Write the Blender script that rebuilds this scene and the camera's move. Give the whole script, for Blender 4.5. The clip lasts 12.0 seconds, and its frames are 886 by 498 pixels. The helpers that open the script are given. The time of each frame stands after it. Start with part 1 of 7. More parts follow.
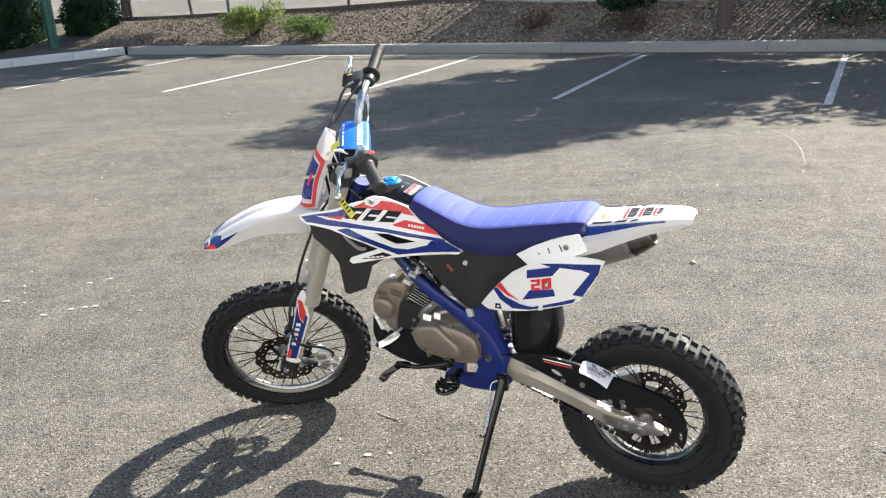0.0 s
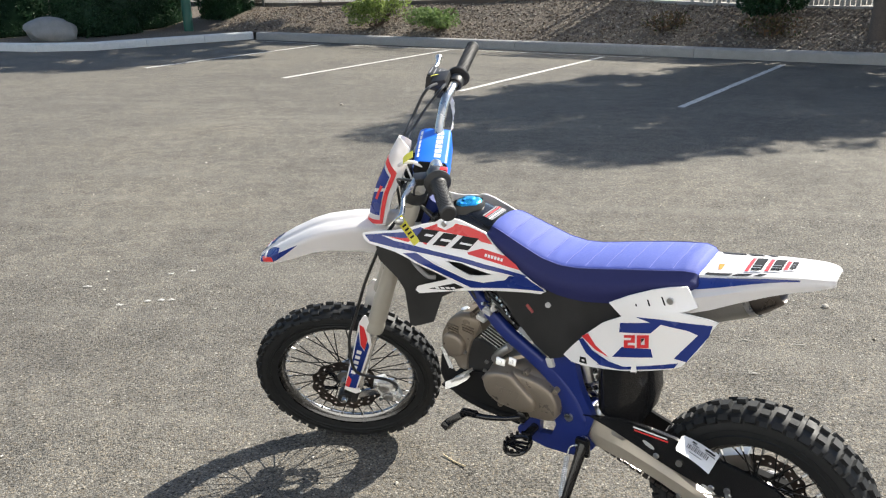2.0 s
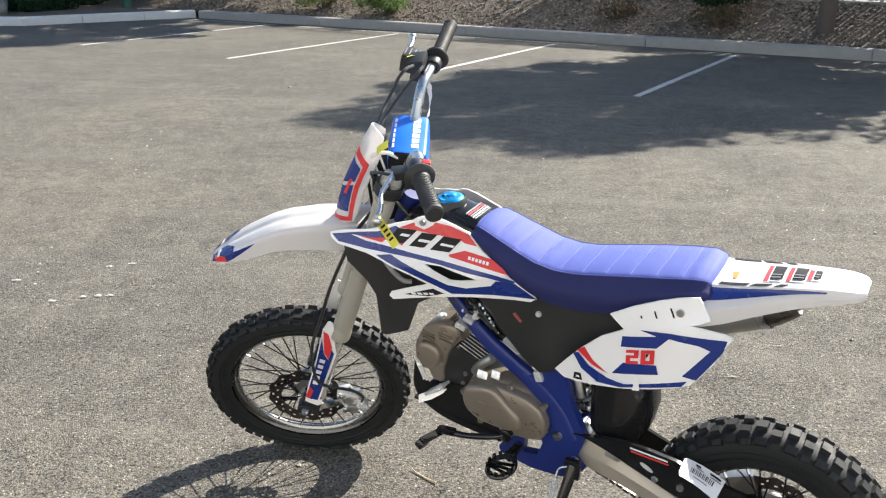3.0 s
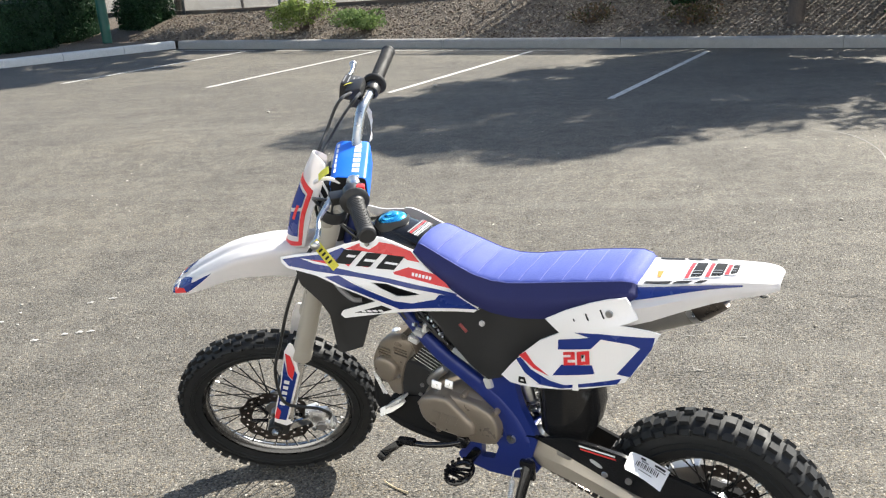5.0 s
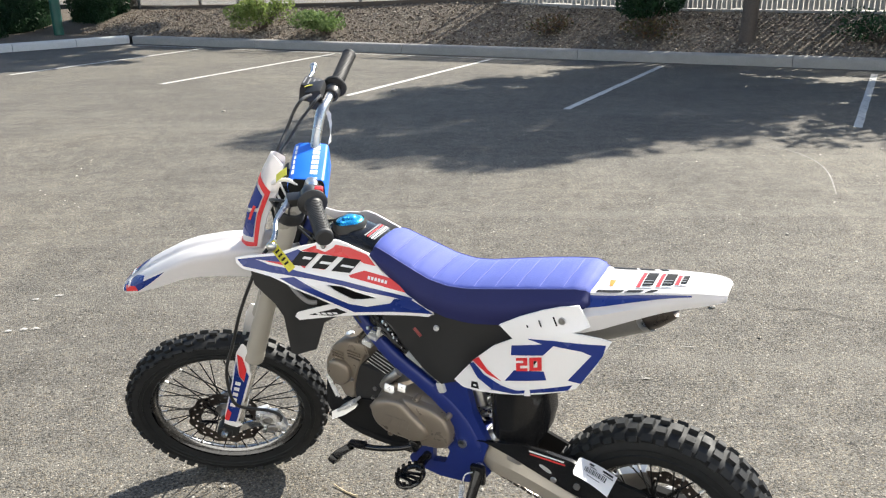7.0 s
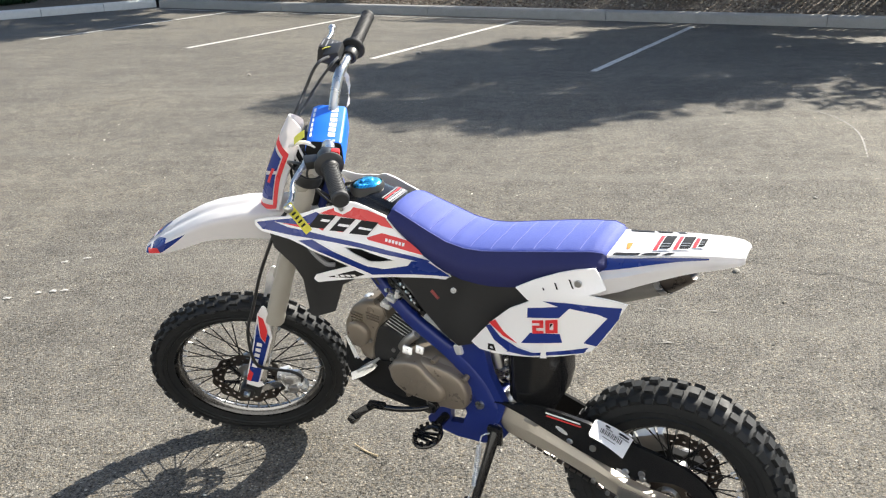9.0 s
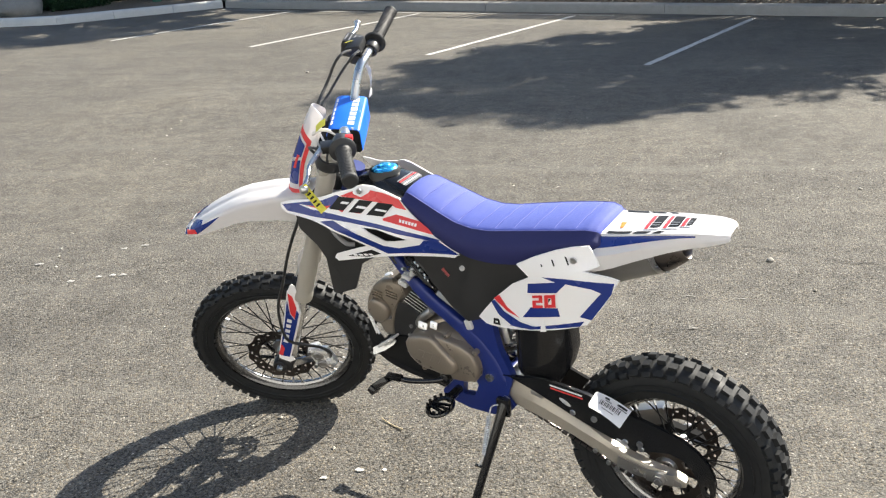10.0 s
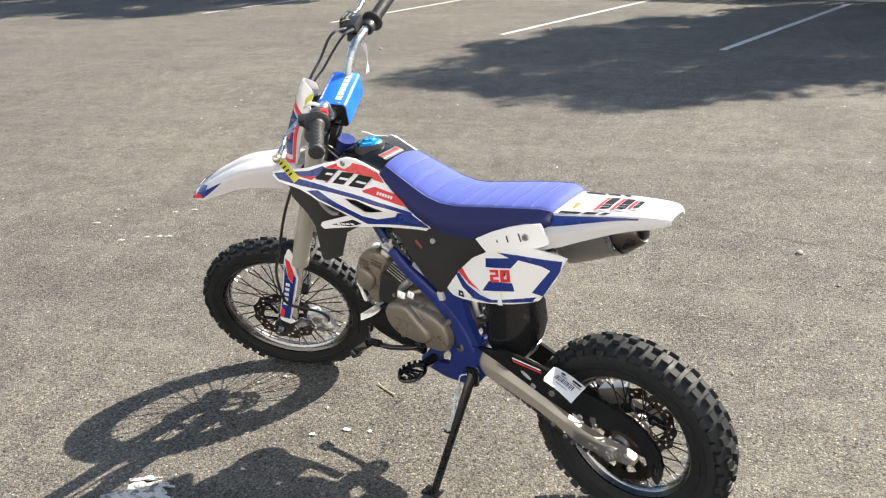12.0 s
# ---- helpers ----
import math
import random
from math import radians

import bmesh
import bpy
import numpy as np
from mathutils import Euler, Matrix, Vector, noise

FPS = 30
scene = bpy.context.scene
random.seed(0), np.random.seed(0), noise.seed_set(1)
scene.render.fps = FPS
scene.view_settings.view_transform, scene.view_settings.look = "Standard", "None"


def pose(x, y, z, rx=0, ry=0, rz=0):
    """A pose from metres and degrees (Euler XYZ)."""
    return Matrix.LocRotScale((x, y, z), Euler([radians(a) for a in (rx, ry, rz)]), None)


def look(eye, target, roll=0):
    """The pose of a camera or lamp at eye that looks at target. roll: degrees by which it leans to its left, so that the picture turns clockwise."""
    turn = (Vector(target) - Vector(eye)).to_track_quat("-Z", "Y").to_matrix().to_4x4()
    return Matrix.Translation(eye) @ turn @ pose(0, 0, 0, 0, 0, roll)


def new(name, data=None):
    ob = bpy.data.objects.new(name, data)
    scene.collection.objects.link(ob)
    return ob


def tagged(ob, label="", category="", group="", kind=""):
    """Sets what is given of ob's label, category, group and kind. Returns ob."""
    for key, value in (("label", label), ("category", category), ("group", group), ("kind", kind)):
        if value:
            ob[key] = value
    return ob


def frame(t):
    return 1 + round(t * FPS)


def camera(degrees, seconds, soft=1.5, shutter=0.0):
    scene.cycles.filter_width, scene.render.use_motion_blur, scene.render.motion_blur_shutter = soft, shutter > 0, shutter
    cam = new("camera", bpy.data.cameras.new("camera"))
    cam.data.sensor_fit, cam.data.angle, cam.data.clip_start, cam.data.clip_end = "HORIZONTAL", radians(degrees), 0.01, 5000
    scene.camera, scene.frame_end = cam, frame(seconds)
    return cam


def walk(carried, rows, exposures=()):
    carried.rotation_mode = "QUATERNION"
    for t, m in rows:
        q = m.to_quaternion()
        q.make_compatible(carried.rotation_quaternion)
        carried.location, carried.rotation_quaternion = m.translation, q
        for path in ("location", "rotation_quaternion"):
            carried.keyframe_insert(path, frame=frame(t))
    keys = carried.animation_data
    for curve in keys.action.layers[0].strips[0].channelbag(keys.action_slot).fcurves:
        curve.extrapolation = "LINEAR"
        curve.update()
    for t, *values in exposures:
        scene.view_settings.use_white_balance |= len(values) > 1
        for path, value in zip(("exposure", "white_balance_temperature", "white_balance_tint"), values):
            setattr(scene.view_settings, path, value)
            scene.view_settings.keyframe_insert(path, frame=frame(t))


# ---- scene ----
cam = camera(54.9, 12.0, soft=1.2)
PATH = [
    (0, (0.0883, 0.0078, 1.5345), (0.0213, 1.8440, 0.9118), -3.20),
    (0.5, (0.0243, 0.0980, 1.5045), (0.0572, 1.9322, 0.8730), -0.40),
    (1, (0.0582, 0.1620, 1.5103), (0.0204, 2.0069, 0.9118), 0.60),
    (1.5, (0.1484, 0.2706, 1.5200), (-0.0863, 2.1136, 0.9603), 0.30),
    (2, (0.1533, 0.3822, 1.5054), (-0.1688, 2.1912, 0.8837), -1.40),
    (2.5, (0.0485, 0.5500, 1.4802), (-0.1329, 2.3658, 0.8216), -2.20),
    (3, (0.0398, 0.5888, 1.4695), (-0.1552, 2.4046, 0.8158), 0.30),
    (3.2, (0.0863, 0.5665, 1.4783), (-0.1649, 2.3784, 0.8323), 0.90),
    (4.8, (0.1892, 0.5160, 1.5054), (-0.0388, 2.3309, 0.8604), -4.50),
    (5, (0.1736, 0.5296, 1.5035), (-0.0184, 2.3552, 0.8740), -3.50),
    (5.5, (0.1697, 0.5209, 1.5035), (0.0291, 2.3522, 0.8788), -1.00),
    (6, (0.1824, 0.5073, 1.5045), (0.0640, 2.3377, 0.8720), -0.90),
    (6.5, (0.1785, 0.5160, 1.5074), (0.0854, 2.3474, 0.8740), -1.50),
    (7, (0.1678, 0.5170, 1.5064), (0.0815, 2.3532, 0.8846), -1.00),
    (9, (0.1911, 0.5160, 1.5025), (0.0427, 2.3202, 0.8061), -1.60),
    (9.5, (0.2716, 0.4908, 1.4948), (0.0407, 2.2805, 0.7828), -1.60),
    (10, (0.3337, 0.3987, 1.5045), (0.0398, 2.1854, 0.8070), -3.00),
    (10.5, (0.3337, 0.2415, 1.5103), (0.0543, 2.0428, 0.8449), -1.70),
    (11, (0.3831, 0.2056, 1.5103), (0.0621, 1.9866, 0.8099), -0.20),
    (11.5, (0.5325, 0.2920, 1.5132), (0.1096, 2.0438, 0.7954), -1.40),
    (12, (0.6383, 0.3705, 1.5074), (0.1484, 2.0991, 0.7770), -2.60),
]
walk(cam, [(t, look(eye, target, roll)) for t, eye, target, roll in PATH], [(0.0, 1.57, 6400, 7), (0.5, 1.48, 6400, 7), (1.0, 1.43, 6400, 7), (1.5, 1.35, 6400, 7), (2.0, 1.35, 6400, 7), (2.5, 1.43, 6400, 7), (3.0, 1.41, 6400, 7), (5.0, 1.50, 6400, 7), (6.0, 1.47, 6400, 7), (7.0, 1.46, 6400, 7), (9.0, 1.40, 6450, 7), (10.0, 1.40, 6530, 7), (11.0, 1.42, 6580, 7), (11.5, 1.51, 6600, 7), (12.0, 1.51, 6600, 7)])

# ---- world, sun, exposure ----
SUN_AZ, SUN_EL = 49.0, 40.0          # from +x towards +y, and above the horizon
sun_way = Vector((math.cos(radians(SUN_AZ)) * math.cos(radians(SUN_EL)), math.sin(radians(SUN_AZ)) * math.cos(radians(SUN_EL)), math.sin(radians(SUN_EL))))
world = bpy.data.worlds.new("sky")
world.use_nodes = True
scene.world = world
wn = world.node_tree.nodes
sky = wn.new("ShaderNodeTexSky")
sky.sky_type, sky.sun_disc = "NISHITA", False
sky.sun_elevation, sky.sun_rotation = radians(SUN_EL), radians(90 - SUN_AZ)
world.node_tree.links.new(sky.outputs[0], wn["Background"].inputs[0])
wn["Background"].inputs[1].default_value = 0.085
sun = new("sun", bpy.data.lights.new("sun", "SUN"))
sun.data.energy, sun.data.angle, sun.data.color = 5.0, radians(0.55), (1.0, 0.925, 0.82)
sun.matrix_world = look(sun_way * 60, (0, 0, 0))

# ---- materials ----


def mat(name, rough=0.5, metal=0.0):
    m = bpy.data.materials.new(name)
    m.use_nodes = True
    b = m.node_tree.nodes["Principled BSDF"]
    b.inputs["Roughness"].default_value, b.inputs["Metallic"].default_value = rough, metal
    return m, m.node_tree.nodes, m.node_tree.links, b


def rgb(c):
    return (c[0], c[1], c[2], 1.0)


def tex_noise(n, l, scale, detail=4.0, coords="Object", rough=0.55):
    tc = n.new("ShaderNodeTexCoord")
    t = n.new("ShaderNodeTexNoise")
    t.inputs["Scale"].default_value, t.inputs["Detail"].default_value, t.inputs["Roughness"].default_value = scale, detail, rough
    l.new(tc.outputs[coords], t.inputs["Vector"])
    return t.outputs["Fac"]


def tex_cells(n, l, scale, out="Color", feature="F1"):
    tc = n.new("ShaderNodeTexCoord")
    t = n.new("ShaderNodeTexVoronoi")
    t.feature = feature
    t.inputs["Scale"].default_value = scale
    l.new(tc.outputs["Object"], t.inputs["Vector"])
    return t.outputs[out]


def ramp(n, l, fac, stops):
    r = n.new("ShaderNodeValToRGB")
    el = r.color_ramp.elements
    while len(el) < len(stops):
        el.new(0.5)
    for e, (p, c) in zip(el, stops):
        e.position, e.color = p, rgb(c if isinstance(c, tuple) else (c, c, c))
    l.new(fac, r.inputs[0])
    return r.outputs[0]


def mix(n, l, fac, a, b, kind="MIX"):
    m = n.new("ShaderNodeMix")
    m.data_type, m.blend_type = "RGBA", kind
    for sock, v in ((m.inputs[0], fac), (m.inputs[6], a), (m.inputs[7], b)):
        if isinstance(v, bpy.types.NodeSocket):
            l.new(v, sock)
        elif isinstance(v, tuple):
            sock.default_value = rgb(v)
        else:
            sock.default_value = v
    return m.outputs[2]


def relief(n, l, b, height, strength, distance):
    bp = n.new("ShaderNodeBump")
    bp.inputs["Strength"].default_value, bp.inputs["Distance"].default_value = strength, distance
    l.new(height, bp.inputs["Height"])
    l.new(bp.outputs[0], b.inputs["Normal"])
    return bp


def surface(name, lo, hi, rough=0.5, metal=0.0, scale=40.0, fine=400.0, bump=0.1, depth=0.001, spread=0.1, coat=0.0, grain=0.25):
    """Two-scale variation of colour and gloss with a fine relief."""
    m, n, l, b = mat(name, rough, metal)
    big, small = tex_noise(n, l, scale), tex_noise(n, l, fine, 2.0)
    c = mix(n, l, big, lo, hi)
    c = mix(n, l, grain, c, ramp(n, l, small, [(0.3, 0.25), (0.7, 1.0)]), "MULTIPLY")
    l.new(c, b.inputs["Base Color"])
    l.new(ramp(n, l, big, [(0.3, max(0.02, rough - spread)), (0.7, min(1.0, rough + spread))]), b.inputs["Roughness"])
    relief(n, l, b, small, bump, depth)
    b.inputs["Coat Weight"].default_value = coat
    b.inputs["Coat Roughness"].default_value = 0.08
    return m


def asphalt(name, tone=1.0):
    m, n, l, b = mat(name, 0.85)
    b.inputs["Specular IOR Level"].default_value = 0.15
    # rolled stones of mixed greys and tans in a tight matrix
    sep = n.new("ShaderNodeSeparateColor")
    l.new(tex_cells(n, l, 175.0), sep.inputs[0])
    grey = ramp(n, l, sep.outputs[0], [(0.0, (0.085 * tone, 0.083 * tone, 0.08 * tone)), (0.2, (0.138 * tone, 0.131 * tone, 0.12 * tone)), (0.75, (0.178 * tone, 0.167 * tone, 0.15 * tone)), (0.955, (0.20 * tone, 0.188 * tone, 0.168 * tone)), (0.985, (0.36 * tone, 0.34 * tone, 0.305 * tone))])
    tan = ramp(n, l, sep.outputs[0], [(0.0, (0.10 * tone, 0.085 * tone, 0.065 * tone)), (0.6, (0.19 * tone, 0.16 * tone, 0.122 * tone)), (1.0, (0.30 * tone, 0.26 * tone, 0.20 * tone))])
    stones = mix(n, l, ramp(n, l, sep.outputs[1], [(0.72, 0.0), (0.8, 0.75)]), grey, tan)
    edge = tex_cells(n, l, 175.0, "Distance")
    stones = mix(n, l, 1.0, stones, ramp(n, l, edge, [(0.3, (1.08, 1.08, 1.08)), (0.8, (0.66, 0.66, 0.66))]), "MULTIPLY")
    # open pits between the stones, in looser and tighter patches, their shade painted in
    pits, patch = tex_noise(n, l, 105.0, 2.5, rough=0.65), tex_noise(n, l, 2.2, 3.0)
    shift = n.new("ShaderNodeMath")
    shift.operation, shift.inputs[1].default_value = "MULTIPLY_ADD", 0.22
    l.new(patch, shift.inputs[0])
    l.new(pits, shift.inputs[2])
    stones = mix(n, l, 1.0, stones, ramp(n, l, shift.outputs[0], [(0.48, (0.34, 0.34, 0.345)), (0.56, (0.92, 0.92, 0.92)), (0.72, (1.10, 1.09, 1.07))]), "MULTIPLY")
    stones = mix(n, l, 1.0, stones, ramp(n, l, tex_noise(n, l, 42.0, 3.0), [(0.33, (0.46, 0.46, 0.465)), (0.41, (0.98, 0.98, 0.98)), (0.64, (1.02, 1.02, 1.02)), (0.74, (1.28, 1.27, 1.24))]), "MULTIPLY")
    big = tex_noise(n, l, 0.45, 6.0)
    mid = tex_noise(n, l, 9.0, 5.0)
    c = mix(n, l, 1.0, stones, ramp(n, l, big, [(0.3, (0.80, 0.80, 0.81)), (0.5, (0.98, 0.98, 0.975)), (0.72, (1.16, 1.14, 1.09))]), "MULTIPLY")
    c = mix(n, l, 1.0, c, ramp(n, l, mid, [(0.32, (0.80, 0.80, 0.805)), (0.5, (0.995, 0.995, 0.99)), (0.68, (1.17, 1.16, 1.14))]), "MULTIPLY")
    # dusty streaks drawn out by tyres
    tc, mp, st = n.new("ShaderNodeTexCoord"), n.new("ShaderNodeMapping"), n.new("ShaderNodeTexNoise")
    mp.inputs["Scale"].default_value, mp.inputs["Rotation"].default_value = (0.30, 3.2, 1.0), (0, 0, radians(14))
    st.inputs["Scale"].default_value, st.inputs["Detail"].default_value = 1.0, 6.0
    l.new(tc.outputs["Object"], mp.inputs["Vector"])
    l.new(mp.outputs[0], st.inputs["Vector"])
    c = mix(n, l, ramp(n, l, st.outputs["Fac"], [(0.53, 0.0), (0.76, 0.42)]), c, (0.17, 0.159, 0.139))
    l.new(c, b.inputs["Base Color"])
    add = n.new("ShaderNodeMath")
    add.operation = "ADD"
    l.new(ramp(n, l, edge, [(0.0, 1.0), (0.7, 0.0)]), add.inputs[0])
    l.new(ramp(n, l, shift.outputs[0], [(0.46, 0.0), (0.58, 1.0)]), add.inputs[1])
    relief(n, l, b, add.outputs[0], 0.5, 0.005)
    l.new(ramp(n, l, sep.outputs[2], [(0.0, 0.6), (0.6, 0.9)]), b.inputs["Roughness"])
    return m


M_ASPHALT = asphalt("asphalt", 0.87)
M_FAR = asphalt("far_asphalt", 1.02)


def worn_paint(name, col, wear=0.5):
    m, n, l, b = mat(name, 0.7)
    w = tex_noise(n, l, 28.0, 8.0, rough=0.7)
    g = tex_noise(n, l, 260.0, 2.0)
    c = mix(n, l, ramp(n, l, w, [(wear, 0.0), (wear + 0.12, 1.0)]), col, (0.12, 0.115, 0.105))
    c = mix(n, l, 0.5, c, ramp(n, l, g, [(0.35, 0.45), (0.6, 1.0)]), "MULTIPLY")
    l.new(c, b.inputs["Base Color"])
    relief(n, l, b, g, 0.4, 0.003)
    return m


M_LINE = worn_paint("line_paint", (0.56, 0.545, 0.51), 0.515)
M_SPOT = worn_paint("faded_paint", (0.45, 0.435, 0.40), 0.45)
M_DAUB = worn_paint("splashed_paint", (0.60, 0.585, 0.55), 0.47)
M_CONCRETE = surface("kerb_concrete", (0.26, 0.25, 0.235), (0.40, 0.385, 0.36), 0.85, scale=7.0, fine=180.0, bump=0.5, depth=0.004, grain=0.5)
M_WHITEKERB = surface("painted_kerb", (0.58, 0.58, 0.55), (0.78, 0.77, 0.74), 0.75, scale=9.0, fine=150.0, bump=0.4, depth=0.003, grain=0.4)
M_SOIL = surface("mulch_soil", (0.085, 0.066, 0.05), (0.21, 0.168, 0.125), 0.95, scale=3.0, fine=60.0, bump=1.0, depth=0.02, grain=0.7)
M_WOODPOST = surface("weathered_post", (0.06, 0.045, 0.035), (0.14, 0.105, 0.08), 0.8, scale=12.0, fine=120.0, bump=0.5, depth=0.004)
M_GREENPOST = surface("green_post_paint", (0.012, 0.085, 0.062), (0.02, 0.12, 0.09), 0.45, scale=10.0, fine=200.0)
M_GALV = surface("galvanised_wire", (0.42, 0.43, 0.44), (0.56, 0.57, 0.58), 0.45, 0.85, scale=30.0)
M_DARKPOST = surface("dark_steel_post", (0.035, 0.038, 0.04), (0.07, 0.075, 0.078), 0.5, 0.3, scale=20.0)
M_BARK = surface("tree_bark", (0.085, 0.068, 0.056), (0.18, 0.145, 0.12), 0.9, scale=14.0, fine=90.0, bump=1.0, depth=0.01, grain=0.6)
M_ROCK = surface("boulder_stone", (0.16, 0.155, 0.15), (0.33, 0.32, 0.30), 0.9, scale=6.0, fine=80.0, bump=0.8, depth=0.01)


def by_piece(name, cols, rough=0.7, island=True, translucent=0.0, bump=0.0):
    """Colour that varies from piece to piece."""
    m, n, l, b = mat(name, rough)
    b.inputs["Specular IOR Level"].default_value = 0.2
    if island:
        r = n.new("ShaderNodeNewGeometry").outputs["Random Per Island"]
    else:
        r = n.new("ShaderNodeObjectInfo").outputs["Random"]
    k = len(cols) - 1
    c = ramp(n, l, r, [(i / k, q) for i, q in enumerate(cols)])
    c = mix(n, l, 0.35, c, ramp(n, l, tex_noise(n, l, 30.0), [(0.3, 0.5), (0.7, 1.1)]), "MULTIPLY")
    l.new(c, b.inputs["Base Color"])
    if translucent:
        tr = n.new("ShaderNodeBsdfTranslucent")
        l.new(c, tr.inputs[0])
        ms = n.new("ShaderNodeMixShader")
        ms.inputs[0].default_value = translucent
        l.new(b.outputs[0], ms.inputs[1])
        l.new(tr.outputs[0], ms.inputs[2])
        l.new(ms.outputs[0], n["Material Output"].inputs[0])
    if bump:
        relief(n, l, b, tex_noise(n, l, 200.0, 2.0), bump, 0.003)
    return m


M_GRAVEL = by_piece("mulch_gravel", [(0.06, 0.046, 0.036), (0.16, 0.122, 0.09), (0.25, 0.21, 0.165), (0.11, 0.088, 0.07), (0.34, 0.30, 0.25)], 0.85)
M_PEBBLE = by_piece("loose_pebbles", [(0.16, 0.15, 0.13), (0.30, 0.27, 0.22), (0.55, 0.52, 0.46), (0.22, 0.20, 0.17)], 0.8)
M_LEAF_DARK = by_piece("dark_leaves", [(0.012, 0.035, 0.016), (0.03, 0.07, 0.03), (0.018, 0.05, 0.02)], 0.5, translucent=0.25)
M_LEAF_TREE = by_piece("tree_leaves", [(0.03, 0.06, 0.02), (0.06, 0.11, 0.035), (0.04, 0.08, 0.025)], 0.5, translucent=0.2)
M_LEAF_LIME = by_piece("lime_leaves", [(0.10, 0.15, 0.03), (0.19, 0.26, 0.07), (0.25, 0.30, 0.10), (0.14, 0.19, 0.045)], 0.5, translucent=0.45)
M_LEAF_GREEN = by_piece("green_leaves", [(0.075, 0.125, 0.035), (0.135, 0.205, 0.07), (0.20, 0.27, 0.10), (0.11, 0.16, 0.055)], 0.5, translucent=0.45)
M_LEAF_DRY = by_piece("dry_leaves", [(0.05, 0.06, 0.025), (0.12, 0.09, 0.05), (0.16, 0.09, 0.05), (0.05, 0.085, 0.03)], 0.7, translucent=0.2)
M_SLAT = by_piece("grey_slat", [(0.29, 0.278, 0.252), (0.35, 0.335, 0.305), (0.32, 0.306, 0.28)], 0.55, island=False, translucent=0.06)

# ---- building helpers ----


def finish(bm, name, material, smooth=40.0):
    me = bpy.data.meshes.new(name)
    bm.normal_update()
    if smooth:
        lim = radians(smooth)
        for f in bm.faces:
            f.smooth = True
        for e in bm.edges:
            if len(e.link_faces) == 2 and e.calc_face_angle(0.0) > lim:
                e.smooth = False
    bm.to_mesh(me)
    bm.free()
    if material:
        me.materials.append(material)
    return me


def part(name, bm, material, parent=None, label="", m=None, smooth=40.0):
    ob = new(name, finish(bm, name, material, smooth) if isinstance(bm, bmesh.types.BMesh) else bm)
    if parent:
        ob.parent = parent
    if m is not None:
        ob.matrix_basis = m
    if label:
        ob["label"] = label
    return ob


def thing(name, label, category, m=None, group="", kind=""):
    ob = new(name)
    if m is not None:
        ob.matrix_basis = m
    return tagged(ob, label, category, group, kind)


def box(bm, x0, y0, z0, x1, y1, z1, m=None, bevel=0.0, seg=1):
    c = Matrix.Translation(((x0 + x1) / 2, (y0 + y1) / 2, (z0 + z1) / 2)) @ Matrix.Diagonal((x1 - x0, y1 - y0, z1 - z0, 1))
    made = bmesh.ops.create_cube(bm, size=1.0, matrix=(m @ c if m else c))["verts"]
    if bevel:
        es = list({e for v in made for e in v.link_edges})
        bmesh.ops.bevel(bm, geom=es, offset=bevel, segments=seg, affect="EDGES", profile=0.6)
    return made


def smooth_path(pts, n=6):
    """Points along a soft curve through pts."""
    P = [Vector(p) for p in pts]
    P = [2 * P[0] - P[1]] + P + [2 * P[-1] - P[-2]]
    out = []
    for i in range(1, len(P) - 2):
        a, b, c, d = P[i - 1:i + 3]
        for k in range(n):
            t = k / n
            out.append(0.5 * ((2 * b) + (c - a) * t + (2 * a - 5 * b + 4 * c - d) * t * t + (3 * b - a - 3 * c + d) * t ** 3))
    return out + [P[-2]]


def raw(name, verts, faces, material):
    me = bpy.data.meshes.new(name)
    me.from_pydata([tuple(v) for v in verts], [], [tuple(f) for f in faces])
    me.materials.append(material)
    return me



def tube(bm, pts, r, seg=12, soft=0, caps=True):
    """A round tube along pts; r is one radius or one for each point."""
    P = smooth_path(pts, soft) if soft else [Vector(p) for p in pts]
    R = [r] * len(P) if not isinstance(r, (list, tuple)) else r
    x = None
    rings = []
    for i, p in enumerate(P):
        u = (P[min(i + 1, len(P) - 1)] - P[max(i - 1, 0)]).normalized()
        x = (x - u * x.dot(u)).normalized() if x else u.orthogonal().normalized()
        y = u.cross(x)
        rings.append([bm.verts.new(p + (x * math.cos(a) + y * math.sin(a)) * R[i]) for a in (2 * math.pi * j / seg for j in range(seg))])
    for a, b in zip(rings, rings[1:]):
        for j in range(seg):
            bm.faces.new((a[j], a[(j + 1) % seg], b[(j + 1) % seg], b[j]))
    if caps:
        bm.faces.new(rings[0][::-1])
        bm.faces.new(rings[-1])
    return bm


